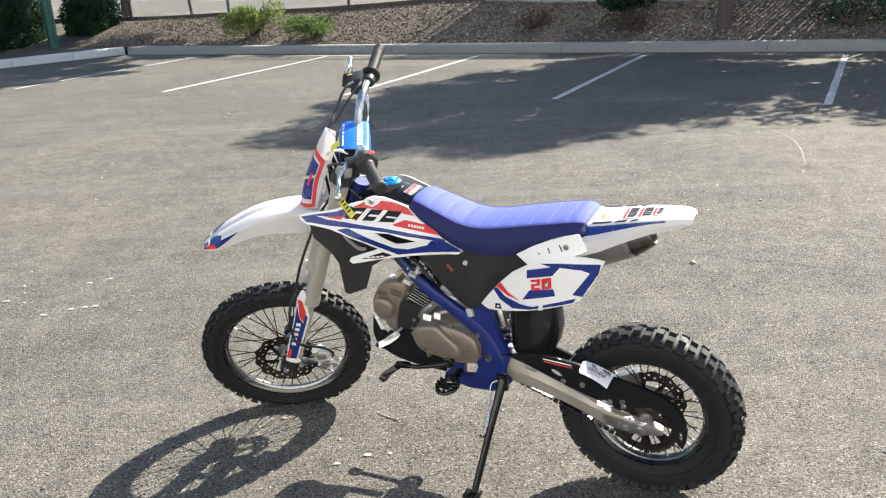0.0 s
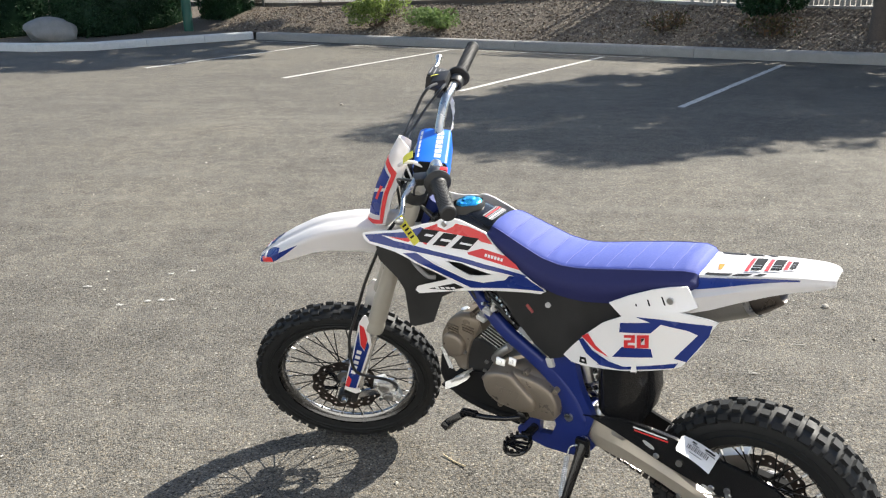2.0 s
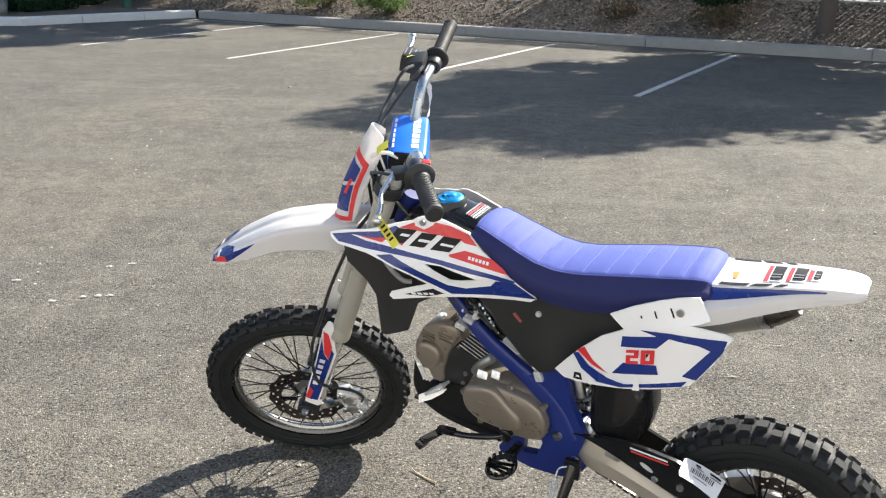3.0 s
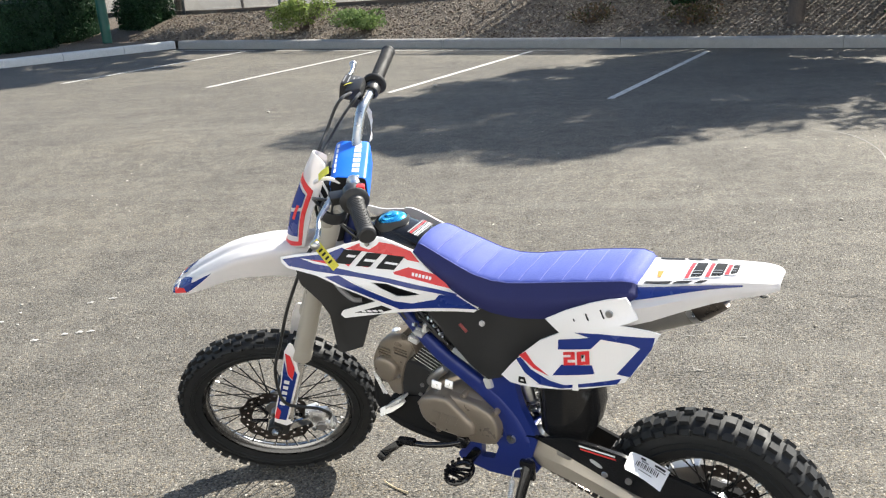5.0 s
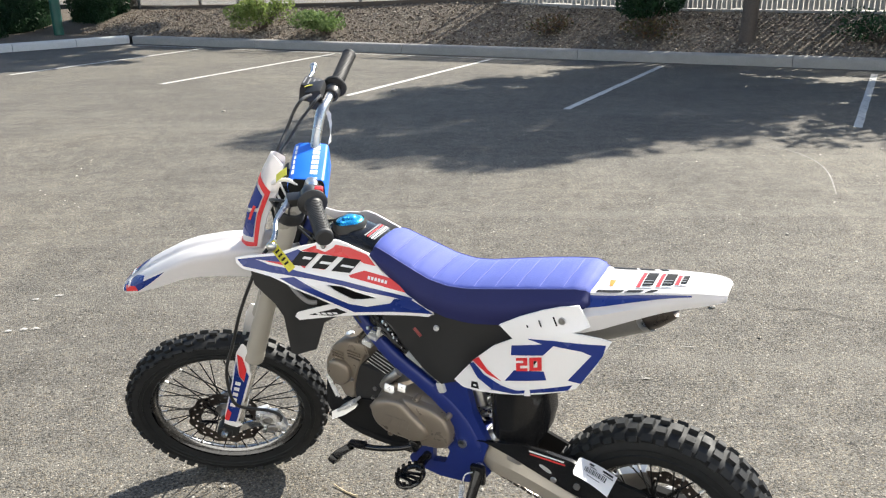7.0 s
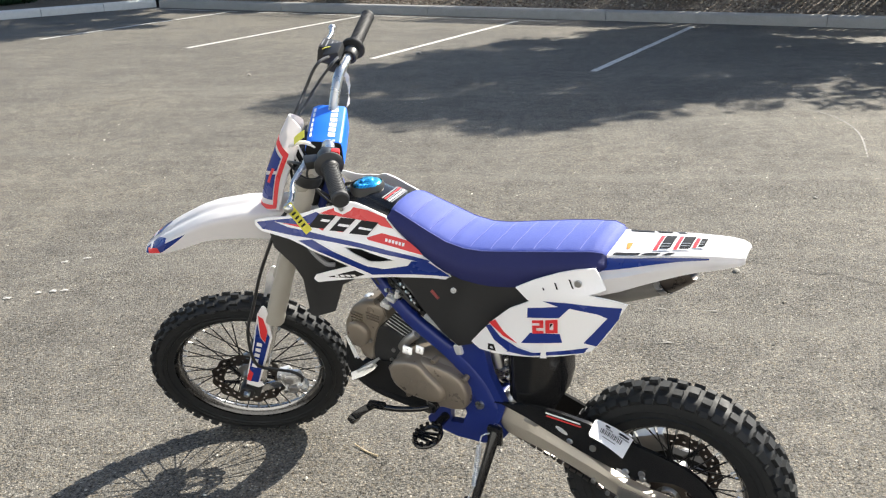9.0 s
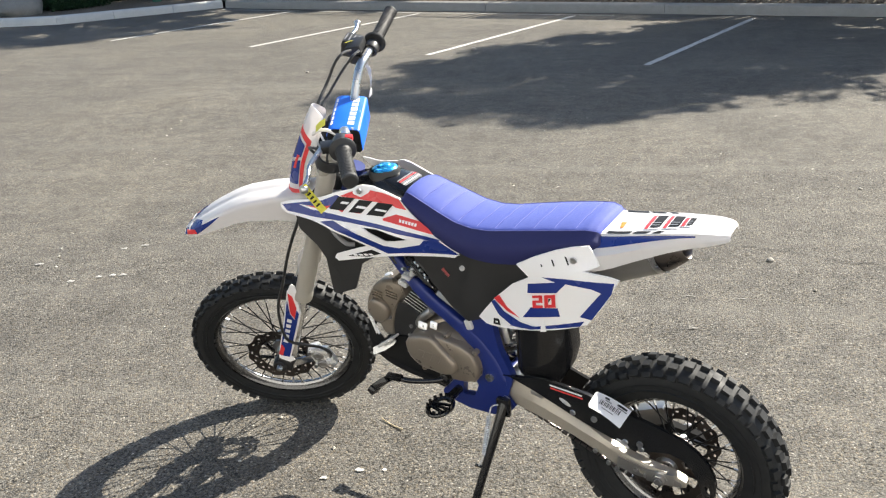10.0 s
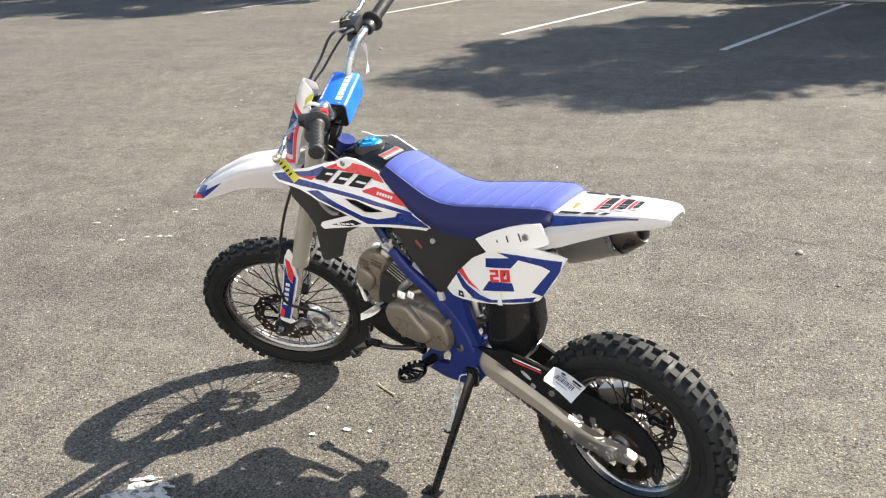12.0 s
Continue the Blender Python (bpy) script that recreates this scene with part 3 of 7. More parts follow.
def chain_fence():
    """Wire mesh of crossing wires on dark posts, with a top rail."""
    root = thing("chain_link_fence", "galvanised chain-link fence on dark posts at the back of the bed", "fence")
    a, b = sn(-16.5, 15.62, 0.58), sn(-6.42, 15.62, 0.80)
    u = (b - a).normalized()
    length, h, pitch, r = (b - a).length, 1.75, 0.065, 0.0021
    V, F = [], []
    for sgn in (1, -1):
        for i in range(int((length + h) / pitch)):
            x0 = i * pitch if sgn > 0 else i * pitch - h
            x0 = i * pitch - (h if sgn > 0 else 0)
            p0, p1 = (x0, 0.0), (x0 + h, h)
            if sgn < 0:
                p0, p1 = (x0, h), (x0 + h, 0.0)
            t0, t1 = max(0.0, -x0 / h), min(1.0, (length - x0) / h)
            if t1 <= t0:
                continue
            q0 = (p0[0] + h * t0, p0[1] + (p1[1] - p0[1]) * t0)
            q1 = (p0[0] + h * t1, p0[1] + (p1[1] - p0[1]) * t1)
            k = len(V)
            for q in (q0, q1):
                c = a + u * q[0] + Vector((0, 0.004 * sgn, 0.03 + q[1]))
                V += [c + Vector((r, 0, 0)), c + Vector((0, r, r)), c + Vector((-r, 0, 0)), c + Vector((0, -r, -r))]
            F += [(k + j, k + (j + 1) % 4, k + 4 + (j + 1) % 4, k + 4 + j) for j in range(4)]
    part("wire_mesh", raw("wire_mesh", V, F, M_GALV), None, root)
    for x, lean, mt in ((2.85, -0.16, M_WOODPOST), (3.9, -0.05, M_DARKPOST), (7.0, 0.0, M_DARKPOST), (9.75, 0.0, M_DARKPOST), (10.0, 0.0, M_DARKPOST), (1.0, 0.0, M_DARKPOST)):
        bm = bmesh.new()
        p = a + u * x
        limb(bm, p + Vector((0, 0.05, -0.1)), p + Vector((lean, 0.05, h + 0.05)), 0.035, 0.033, 10)
        part("post", bm, mt, root)
    bm = bmesh.new()
    limb(bm, a + Vector((0, 0.05, h)), b + Vector((0, 0.05, h)), 0.02, 0.02, 8)
    part("top_rail", bm, M_GALV, root)
    bm = bmesh.new()
    loft(bm, [[sn(q, n, fence_z(q) + z) for n, z in ((15.58, -0.2), (15.58, 0.05), (15.72, 0.05), (15.72, -0.2))] for q in (-14.4, -13, -11.5, -10, -8.5, -7.2, -6.4)], ring=True, caps=True)
    tagged(part("trim", bm, M_WOODPOST), "dark timber edging board below the wire fence", "edging", kind="structure")


def slat_fence():
    root = thing("slatted_fence", "grey privacy-slat fence with narrow gaps of light between slats", "fence")
    bm = bmesh.new()
    box(bm, -0.031, -0.006, 0.02, 0.031, 0.006, 1.83, bevel=0.004)
    me = finish(bm, "slat", M_SLAT)
    rnd = random.Random(8)
    for i in range(255):
        q = -6.3 + i * 0.078
        p = sn(q, 15.62, fence_z(q) - 0.02)
        ob = new("slat", me)
        ob.parent = root
        ob.matrix_basis = Matrix.Translation(p) @ M_SN @ pose(0, 0, rnd.uniform(-0.02, 0.015), 0, rnd.gauss(0, 0.35), rnd.gauss(0, 4))
    for i in range(8):
        bm = bmesh.new()
        p = sn(-6.34 + i * 2.9, 15.7, 0.5)
        limb(bm, p, p + Vector((0, 0, 2.1)), 0.032, 0.032, 10)
        part("post", bm, M_GALV, root)
    for z in (0.95, 2.4):
        bm = bmesh.new()
        limb(bm, sn(-6.34, 15.655, z), sn(13, 15.655, z), 0.012, 0.012, 8)
        part("rail", bm, M_GALV, root)
    bm = bmesh.new()
    loft(bm, [[sn(q, n, fence_z(q) + z) for n, z in ((15.5, -0.3), (15.5, -0.01), (15.76, -0.01), (15.76, -0.3))] for q in (-6.4, -5, -3.7, -2, 0, 5, 14)], ring=True, caps=True)
    tagged(part("footing", bm, M_CONCRETE), "pale concrete footing under the slatted fence", "footing", kind="structure")


chain_fence()
slat_fence()
bm = bmesh.new()
limb(bm, sn(-15.78, 13.55, 0.1), sn(-15.78, 13.55, 3.0), 0.105, 0.105, 16)
tagged(part("post", bm, M_GREENPOST), "thick green painted steel post standing by the hedges", "post")

# ---- marks and litter on the asphalt ----


def daub(name, x, y, rx, ry, seed, material, label, z=0.004, category="paint mark", rz=0.0, ragged=0.35):
    """A ragged flat mark on the ground."""
    bm = bmesh.new()
    vs = []
    for i in range(28):
        a = 6.28318 * i / 28
        k = 1 + ragged * noise.noise(Vector((math.cos(a) * 1.7 + seed, math.sin(a) * 1.7, seed * 0.37))) * 2
        vs.append(bm.verts.new((rx * k * math.cos(a), ry * k * math.sin(a), 0)))
    bm.faces.new(vs)
    return tagged(part(name, bm, material, m=pose(x, y, z, 0, 0, rz)), label, category)


for i, (x, y) in enumerate(((-2.01, 3.79), (-1.9, 3.85), (-1.84, 3.87), (-1.79, 3.88), (-1.87, 4.27), (-1.96, 4.22), (-2.3, 4.0))):
    daub("paint_spot", x, y, 0.017, 0.013, i + 1, M_SPOT, "small faded white paint spot on the asphalt")
for i, (x, y, rx, ry, rz) in enumerate(((-0.775, 2.045, 0.070, 0.030, 40), (-0.70, 2.03, 0.060, 0.030, -10), (-0.79, 1.985, 0.075, 0.03, 20), (-0.765, 2.095, 0.045, 0.010, 20), (-0.685, 2.075, 0.03, 0.008, -15))):
    daub("paint_splash", x, y, rx, ry, i + 11, M_DAUB, "splash of white paint on the asphalt in the shadow", z=0.004 + 0.001 * i, rz=rz, ragged=0.5)
for i, (x, y, r) in enumerate(((-0.288, 2.445, 0.011), (-0.383, 2.401, 0.010), (-0.212, 2.451, 0.008), (0.12, 2.9, 0.008))):
    daub("paint_spot", x, y, r, r * 0.8, i + 41, M_LINE, "pale paint spot on the asphalt")


def litter():
    rnd = random.Random(9)
    V, F = [], []
    for i in range(700):
        x, y = rnd.uniform(-3.5, 4.5), rnd.uniform(1.2, 9.0)
        r = rnd.choice((0.003, 0.004, 0.005, 0.007)) * rnd.uniform(0.8, 1.3)
        c = Vector((x, y, r * 0.45))
        k = len(V)
        a = rnd.uniform(0, 6.28)
        u, v = Vector((math.cos(a), math.sin(a), 0.1)), Vector((-math.sin(a), math.cos(a), 0.05))
        V += [c + u * r * 1.3, c - u * r, c + v * r, c - v * r, c + Vector((0, 0, r * 0.6)), c - Vector((0, 0, r * 0.45))]
        F += [(k + p, k + q, k + d) for p, q, d in ((0, 2, 4), (2, 1, 4), (1, 3, 4), (3, 0, 4), (2, 0, 5), (1, 2, 5), (3, 1, 5), (0, 3, 5))]
    tagged(new("grit", raw("grit", V, F, M_PEBBLE)), "loose grit and pebbles scattered on the asphalt", "grit", kind="stuff")
    for x, y, r in ((1.21, 4.13, 0.016), (1.9, 5.2, 0.012), (-2.6, 9.6, 0.02), (-0.9, 11.0, 0.03)):
        bm = bmesh.new()
        bmesh.ops.create_icosphere(bm, subdivisions=2, radius=r)
        for w in bm.verts:
            w.co *= 1 + 0.3 * noise.noise(w.co * 60)
            w.co.z *= 0.6
        tagged(part("pebble", bm, M_PEBBLE, m=Matrix.Translation((x, y, r * 0.4))), "single pale pebble lying on the asphalt", "pebble", group="loose pebbles")
    bm = bmesh.new()
    limb(bm, (-0.2, 2.665, 0.005), (-0.28, 2.725, 0.006), 0.0032, 0.002, 6, 0.004)
    tagged(part("twig", bm, surface("dry_straw", (0.45, 0.36, 0.22), (0.6, 0.5, 0.33), 0.7)), "short dry straw-coloured twig on the asphalt", "twig")


litter()


def crack(pts, seed):
    """A thin, wandering open crack in the asphalt."""
    rnd = random.Random(seed)
    P = smooth_path([(x, y, 0.0) for x, y in pts], 26)
    bm = bmesh.new()
    L, R = [], []
    off = 0.0
    for i, p in enumerate(P):
        off = off * 0.8 + rnd.gauss(0, 0.012)
        w = rnd.uniform(0.001, 0.0035) * min(1.0, i / 5, (len(P) - 1 - i) / 5)
        c = p + Vector((0.2 * off, off, 0.0035))
        L.append(bm.verts.new(c + Vector((0, w, 0))))
        R.append(bm.verts.new(c - Vector((0, w, 0))))
    for i in range(len(P) - 1):
        bm.faces.new((L[i], R[i], R[i + 1], L[i + 1]))
    tagged(part("crack", bm, M_CRACK), "thin dark crack running through the asphalt", "crack", group="asphalt cracks")


def tyre_mark(pts, w):
    """A faint pale arc that a turning tyre left in the dust."""
    P = smooth_path([(x, y, 0.0) for x, y in pts], 10)
    bm = bmesh.new()
    L, R = [], []
    for i, p in enumerate(P):
        u = (P[min(i + 1, len(P) - 1)] - P[max(i - 1, 0)]).normalized()
        q = Vector((-u.y, u.x, 0)) * w * min(1.0, 0.2 + i / 6, 0.2 + (len(P) - 1 - i) / 6)
        L.append(bm.verts.new(p + q + Vector((0, 0, 0.003))))
        R.append(bm.verts.new(p - q + Vector((0, 0, 0.003))))
    for i in range(len(P) - 1):
        bm.faces.new((L[i], R[i], R[i + 1], L[i + 1]))
    tagged(part("tyre_mark", bm, M_SCUFF), "faint pale curved scuff of a tyre on the asphalt", "tyre mark")


M_SCUFF = worn_paint("pale_scuff", (0.27, 0.253, 0.225), 0.42)
tyre_mark([(2.55, 7.61), (2.69, 7.37), (2.73, 7.01), (2.67, 6.6), (2.51, 6.06)], 0.006)
M_CRACK = surface("crack_dirt", (0.018, 0.017, 0.016), (0.035, 0.033, 0.03), 0.95, scale=40.0)

for i, pts in enumerate((((-1.92, 7.08), (-1.29, 6.36), (-0.93, 6.29), (-0.48, 6.15), (-0.04, 5.77), (0.48, 5.42), (0.74, 5.20), (1.05, 5.13), (1.47, 4.98), (1.80, 4.79), (2.4, 4.35), (3.4, 4.2)), ((-0.10, 5.80), (0.06, 6.04), (0.18, 6.13), (0.9, 6.6)), ((0.6, 4.4), (1.3, 4.25), (2.2, 3.75), (3.0, 3.6)), ((-3.2, 7.6), (-2.2, 6.9), (-1.2, 6.6)))):
    crack(pts, 60 + i)
for i, (x, y) in enumerate(((1.56, 6.51), (1.78, 6.08), (1.68, 5.65), (1.37, 5.33), (0.81, 3.73), (1.01, 3.71), (0.79, 3.43))):
    daub("scuff_mark", x, y, 0.016 + 0.005 * (i % 3), 0.0045, i + 71, M_SCUFF, "short pale scrape on the asphalt", rz=9 * (i % 4) - 12, ragged=0.6)

# ---- materials of the bike ----
M_WHITE = surface("white_plastic", (0.81, 0.795, 0.80), (0.87, 0.855, 0.855), 0.32, scale=9.0, fine=700.0, bump=0.03, depth=0.0005, spread=0.06, grain=0.04)
def glow_through(m, share):
    """Lets sunlight through a thin plastic skin."""
    n, l = m.node_tree.nodes, m.node_tree.links
    b = n["Principled BSDF"]
    tr = n.new("ShaderNodeBsdfTranslucent")
    tr.inputs[0].default_value = rgb((0.84, 0.80, 0.79))
    ms = n.new("ShaderNodeMixShader")
    ms.inputs[0].default_value = share
    l.new(b.outputs[0], ms.inputs[1])
    l.new(tr.outputs[0], ms.inputs[2])
    l.new(ms.outputs[0], n["Material Output"].inputs[0])


M_THIN = surface("thin_white_plastic", (0.78, 0.765, 0.77), (0.84, 0.825, 0.825), 0.32, scale=9.0, fine=700.0, bump=0.03, depth=0.0005, spread=0.06, grain=0.04)
glow_through(M_THIN, 0.36)
# paler than the lip, to hold the sun's shine in the rim well
M_RIM = surface("sunlit_rim_well", (0.24, 0.24, 0.243), (0.36, 0.36, 0.363), 0.20, 0.95, scale=14.0, fine=300.0, bump=0.03, depth=0.0003, spread=0.08, grain=0.08)
M_LIP = surface("dark_rim_lip", (0.09, 0.09, 0.092), (0.13, 0.13, 0.133), 0.26, 1.0, scale=14.0, fine=300.0, bump=0.03, depth=0.0003, spread=0.08, grain=0.08)
M_DISC = surface("dark_brake_steel", (0.11, 0.10, 0.095), (0.19, 0.17, 0.16), 0.34, 1.0, scale=30.0, fine=400.0, bump=0.05, depth=0.0003, grain=0.15)
M_BLUE = surface("blue_decal", (0.012, 0.029, 0.18), (0.017, 0.038, 0.215), 0.24, scale=12.0, fine=500.0, bump=0.03, depth=0.0004, spread=0.08, grain=0.08)
M_RED = surface("red_decal", (0.62, 0.03, 0.035), (0.70, 0.04, 0.045), 0.32, scale=12.0, fine=500.0, bump=0.03, depth=0.0004, spread=0.08, grain=0.06)
M_INK = surface("black_decal", (0.009, 0.009, 0.010), (0.016, 0.016, 0.017), 0.5, scale=20.0, fine=500.0, bump=0.03, depth=0.0004)
M_INK.node_tree.nodes["Principled BSDF"].inputs["Specular IOR Level"].default_value = 0.2
M_REDBROWN = surface("dull_red_plastic", (0.25, 0.05, 0.05), (0.32, 0.07, 0.06), 0.45, scale=30.0)
M_GREYINK = surface("grey_print", (0.18, 0.18, 0.19), (0.26, 0.26, 0.27), 0.5, scale=20.0)
M_BLACK = surface("black_plastic", (0.012, 0.0125, 0.013), (0.026, 0.026, 0.027), 0.42, scale=14.0, fine=600.0, bump=0.15, depth=0.0006, spread=0.12)
M_GLOSS = surface("gloss_black", (0.009, 0.009, 0.0095), (0.015, 0.015, 0.016), 0.16, scale=14.0, fine=600.0, bump=0.03, depth=0.0004, spread=0.06)
M_RUBBER = surface("tyre_rubber", (0.010, 0.0108, 0.012), (0.019, 0.0205, 0.0225), 0.66, scale=25.0, fine=450.0, bump=0.25, depth=0.0008, spread=0.12)
M_RUBBER.node_tree.nodes["Principled BSDF"].inputs["Specular IOR Level"].default_value = 0.32
M_GRIP = surface("grip_rubber", (0.016, 0.016, 0.017), (0.030, 0.030, 0.031), 0.6, scale=30.0, fine=700.0, bump=0.4, depth=0.0008)
M_ALLOY = surface("polished_alloy", (0.66, 0.66, 0.66), (0.80, 0.80, 0.80), 0.18, 1.0, scale=14.0, fine=300.0, bump=0.03, depth=0.0003, spread=0.08, grain=0.08)
M_STEEL = surface("zinc_steel", (0.50, 0.50, 0.51), (0.66, 0.66, 0.66), 0.30, 1.0, scale=30.0, fine=400.0, bump=0.05, depth=0.0003, grain=0.15)
M_DULL = surface("grey_alloy", (0.33, 0.32, 0.31), (0.45, 0.44, 0.43), 0.38, 0.9, scale=25.0, fine=400.0, bump=0.1, depth=0.0004, grain=0.2)
M_CAN = surface("brushed_silencer", (0.27, 0.262, 0.25), (0.35, 0.34, 0.325), 0.38, 0.5, scale=18.0, fine=350.0, bump=0.06, depth=0.0003, grain=0.12)
M_BRONZE = surface("taupe_engine_paint", (0.215, 0.180, 0.145), (0.275, 0.234, 0.188), 0.34, 0.45, scale=20.0, fine=500.0, bump=0.12, depth=0.0005, grain=0.12)
M_FORK = surface("titanium_fork_coat", (0.40, 0.375, 0.33), (0.48, 0.455, 0.40), 0.32, 0.3, scale=6.0, fine=600.0, bump=0.02, depth=0.0002, grain=0.04)
M_ARM = surface("champagne_swingarm", (0.36, 0.325, 0.275), (0.44, 0.40, 0.34), 0.42, 0.4, scale=14.0, fine=380.0, bump=0.06, depth=0.0004, grain=0.1)
M_FRAME = surface("blue_frame_paint", (0.006, 0.018, 0.14), (0.010, 0.026, 0.18), 0.40, scale=14.0, fine=500.0, bump=0.08, depth=0.0005, spread=0.08, grain=0.12)
M_PAD = surface("azure_vinyl", (0.008, 0.13, 0.68), (0.012, 0.16, 0.78), 0.42, scale=16.0, fine=900.0, bump=0.12, depth=0.0005, grain=0.08)
M_ANOD = surface("anodised_blue", (0.03, 0.36, 0.72), (0.05, 0.46, 0.82), 0.22, 0.75, scale=30.0, fine=500.0, bump=0.03, depth=0.0003, grain=0.06)
M_MATT = surface("matt_black_coat", (0.011, 0.011, 0.0115), (0.020, 0.020, 0.0205), 0.9, scale=20.0, fine=500.0, bump=0.2, depth=0.0006)
M_MATT.node_tree.nodes["Principled BSDF"].inputs["Specular IOR Level"].default_value = 0.12
M_GREYBOX = surface("pale_grey_plastic", (0.24, 0.255, 0.275), (0.32, 0.335, 0.355), 0.5, scale=30.0)
M_YELLOW = surface("yellow_tag", (0.72, 0.66, 0.06), (0.80, 0.74, 0.10), 0.55, scale=40.0)
M_PAPER = surface("white_label_paper", (0.74, 0.74, 0.76), (0.82, 0.82, 0.84), 0.6, scale=30.0, bump=0.1, depth=0.0005, grain=0.06)
M_FILM = surface("clear_plastic_strip", (0.80, 0.79, 0.78), (0.88, 0.87, 0.86), 0.25, scale=30.0)


def vinyl(name, lo, hi, sheen):
    """Seat cover with a fine weave."""
    m, n, l, b = mat(name, 0.72)
    big, weave = tex_noise(n, l, 20.0), tex_cells(n, l, 420.0, "Distance")
    c = mix(n, l, big, lo, hi)
    c = mix(n, l, 0.3, c, ramp(n, l, weave, [(0.1, 0.55), (0.6, 1.0)]), "MULTIPLY")
    l.new(c, b.inputs["Base Color"])
    b.inputs["Sheen Weight"].default_value = sheen
    b.inputs["Sheen Roughness"].default_value = 0.4
    b.inputs["Sheen Tint"].default_value = rgb((0.5, 0.56, 1.0))
    relief(n, l, b, weave, 0.35, 0.0012)
    return m


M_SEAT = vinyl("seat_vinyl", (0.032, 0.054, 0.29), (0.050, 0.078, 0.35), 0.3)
# the same vinyl, darkened for the shade on the seat's sides
M_SEAT_SHADED = vinyl("shaded_seat_vinyl", (0.007, 0.010, 0.075), (0.011, 0.014, 0.10), 0.03)
M_BRIGHT = surface("bright_plated_metal", (0.80, 0.80, 0.80), (0.90, 0.90, 0.89), 0.24, 0.45, scale=25.0, fine=400.0, bump=0.05, depth=0.0003, grain=0.1)
M_THREAD = surface("pale_thread", (0.16, 0.18, 0.50), (0.2, 0.22, 0.56), 0.7, scale=60.0)

# ---- the dirt bike ----
BIKE = pose(0.5899, 2.2355, 0, 0, 0, 155) @ pose(0, 0, 0, -5, 0, 0)
bike = thing("dirt_bike", "white and blue dirt bike with knobbly tyres, leaning on its stand", "dirt bike", BIKE)
A0 = Vector((1.2485, 0, 0.257))
STEER = Matrix.Translation(A0) @ Matrix.Rotation(radians(32), 4, Vector((-math.sin(radians(28)), 0, math.cos(radians(28))))) @ Matrix.Translation(-A0)


MID = Matrix.Translation((0, 0, 0.266)) @ pose(0, 0, 0, -1.5, 0, 0) @ Matrix.Translation((0, 0, -0.266))


def bp(name, bm, material, label="", parent=None, steer=False, smooth=40.0, mid=False):
    """A part of the bike, or of one of its parts."""
    return part(name, bm, material, parent or bike, label, m=STEER if steer and parent is None else MID if mid else None, smooth=smooth)


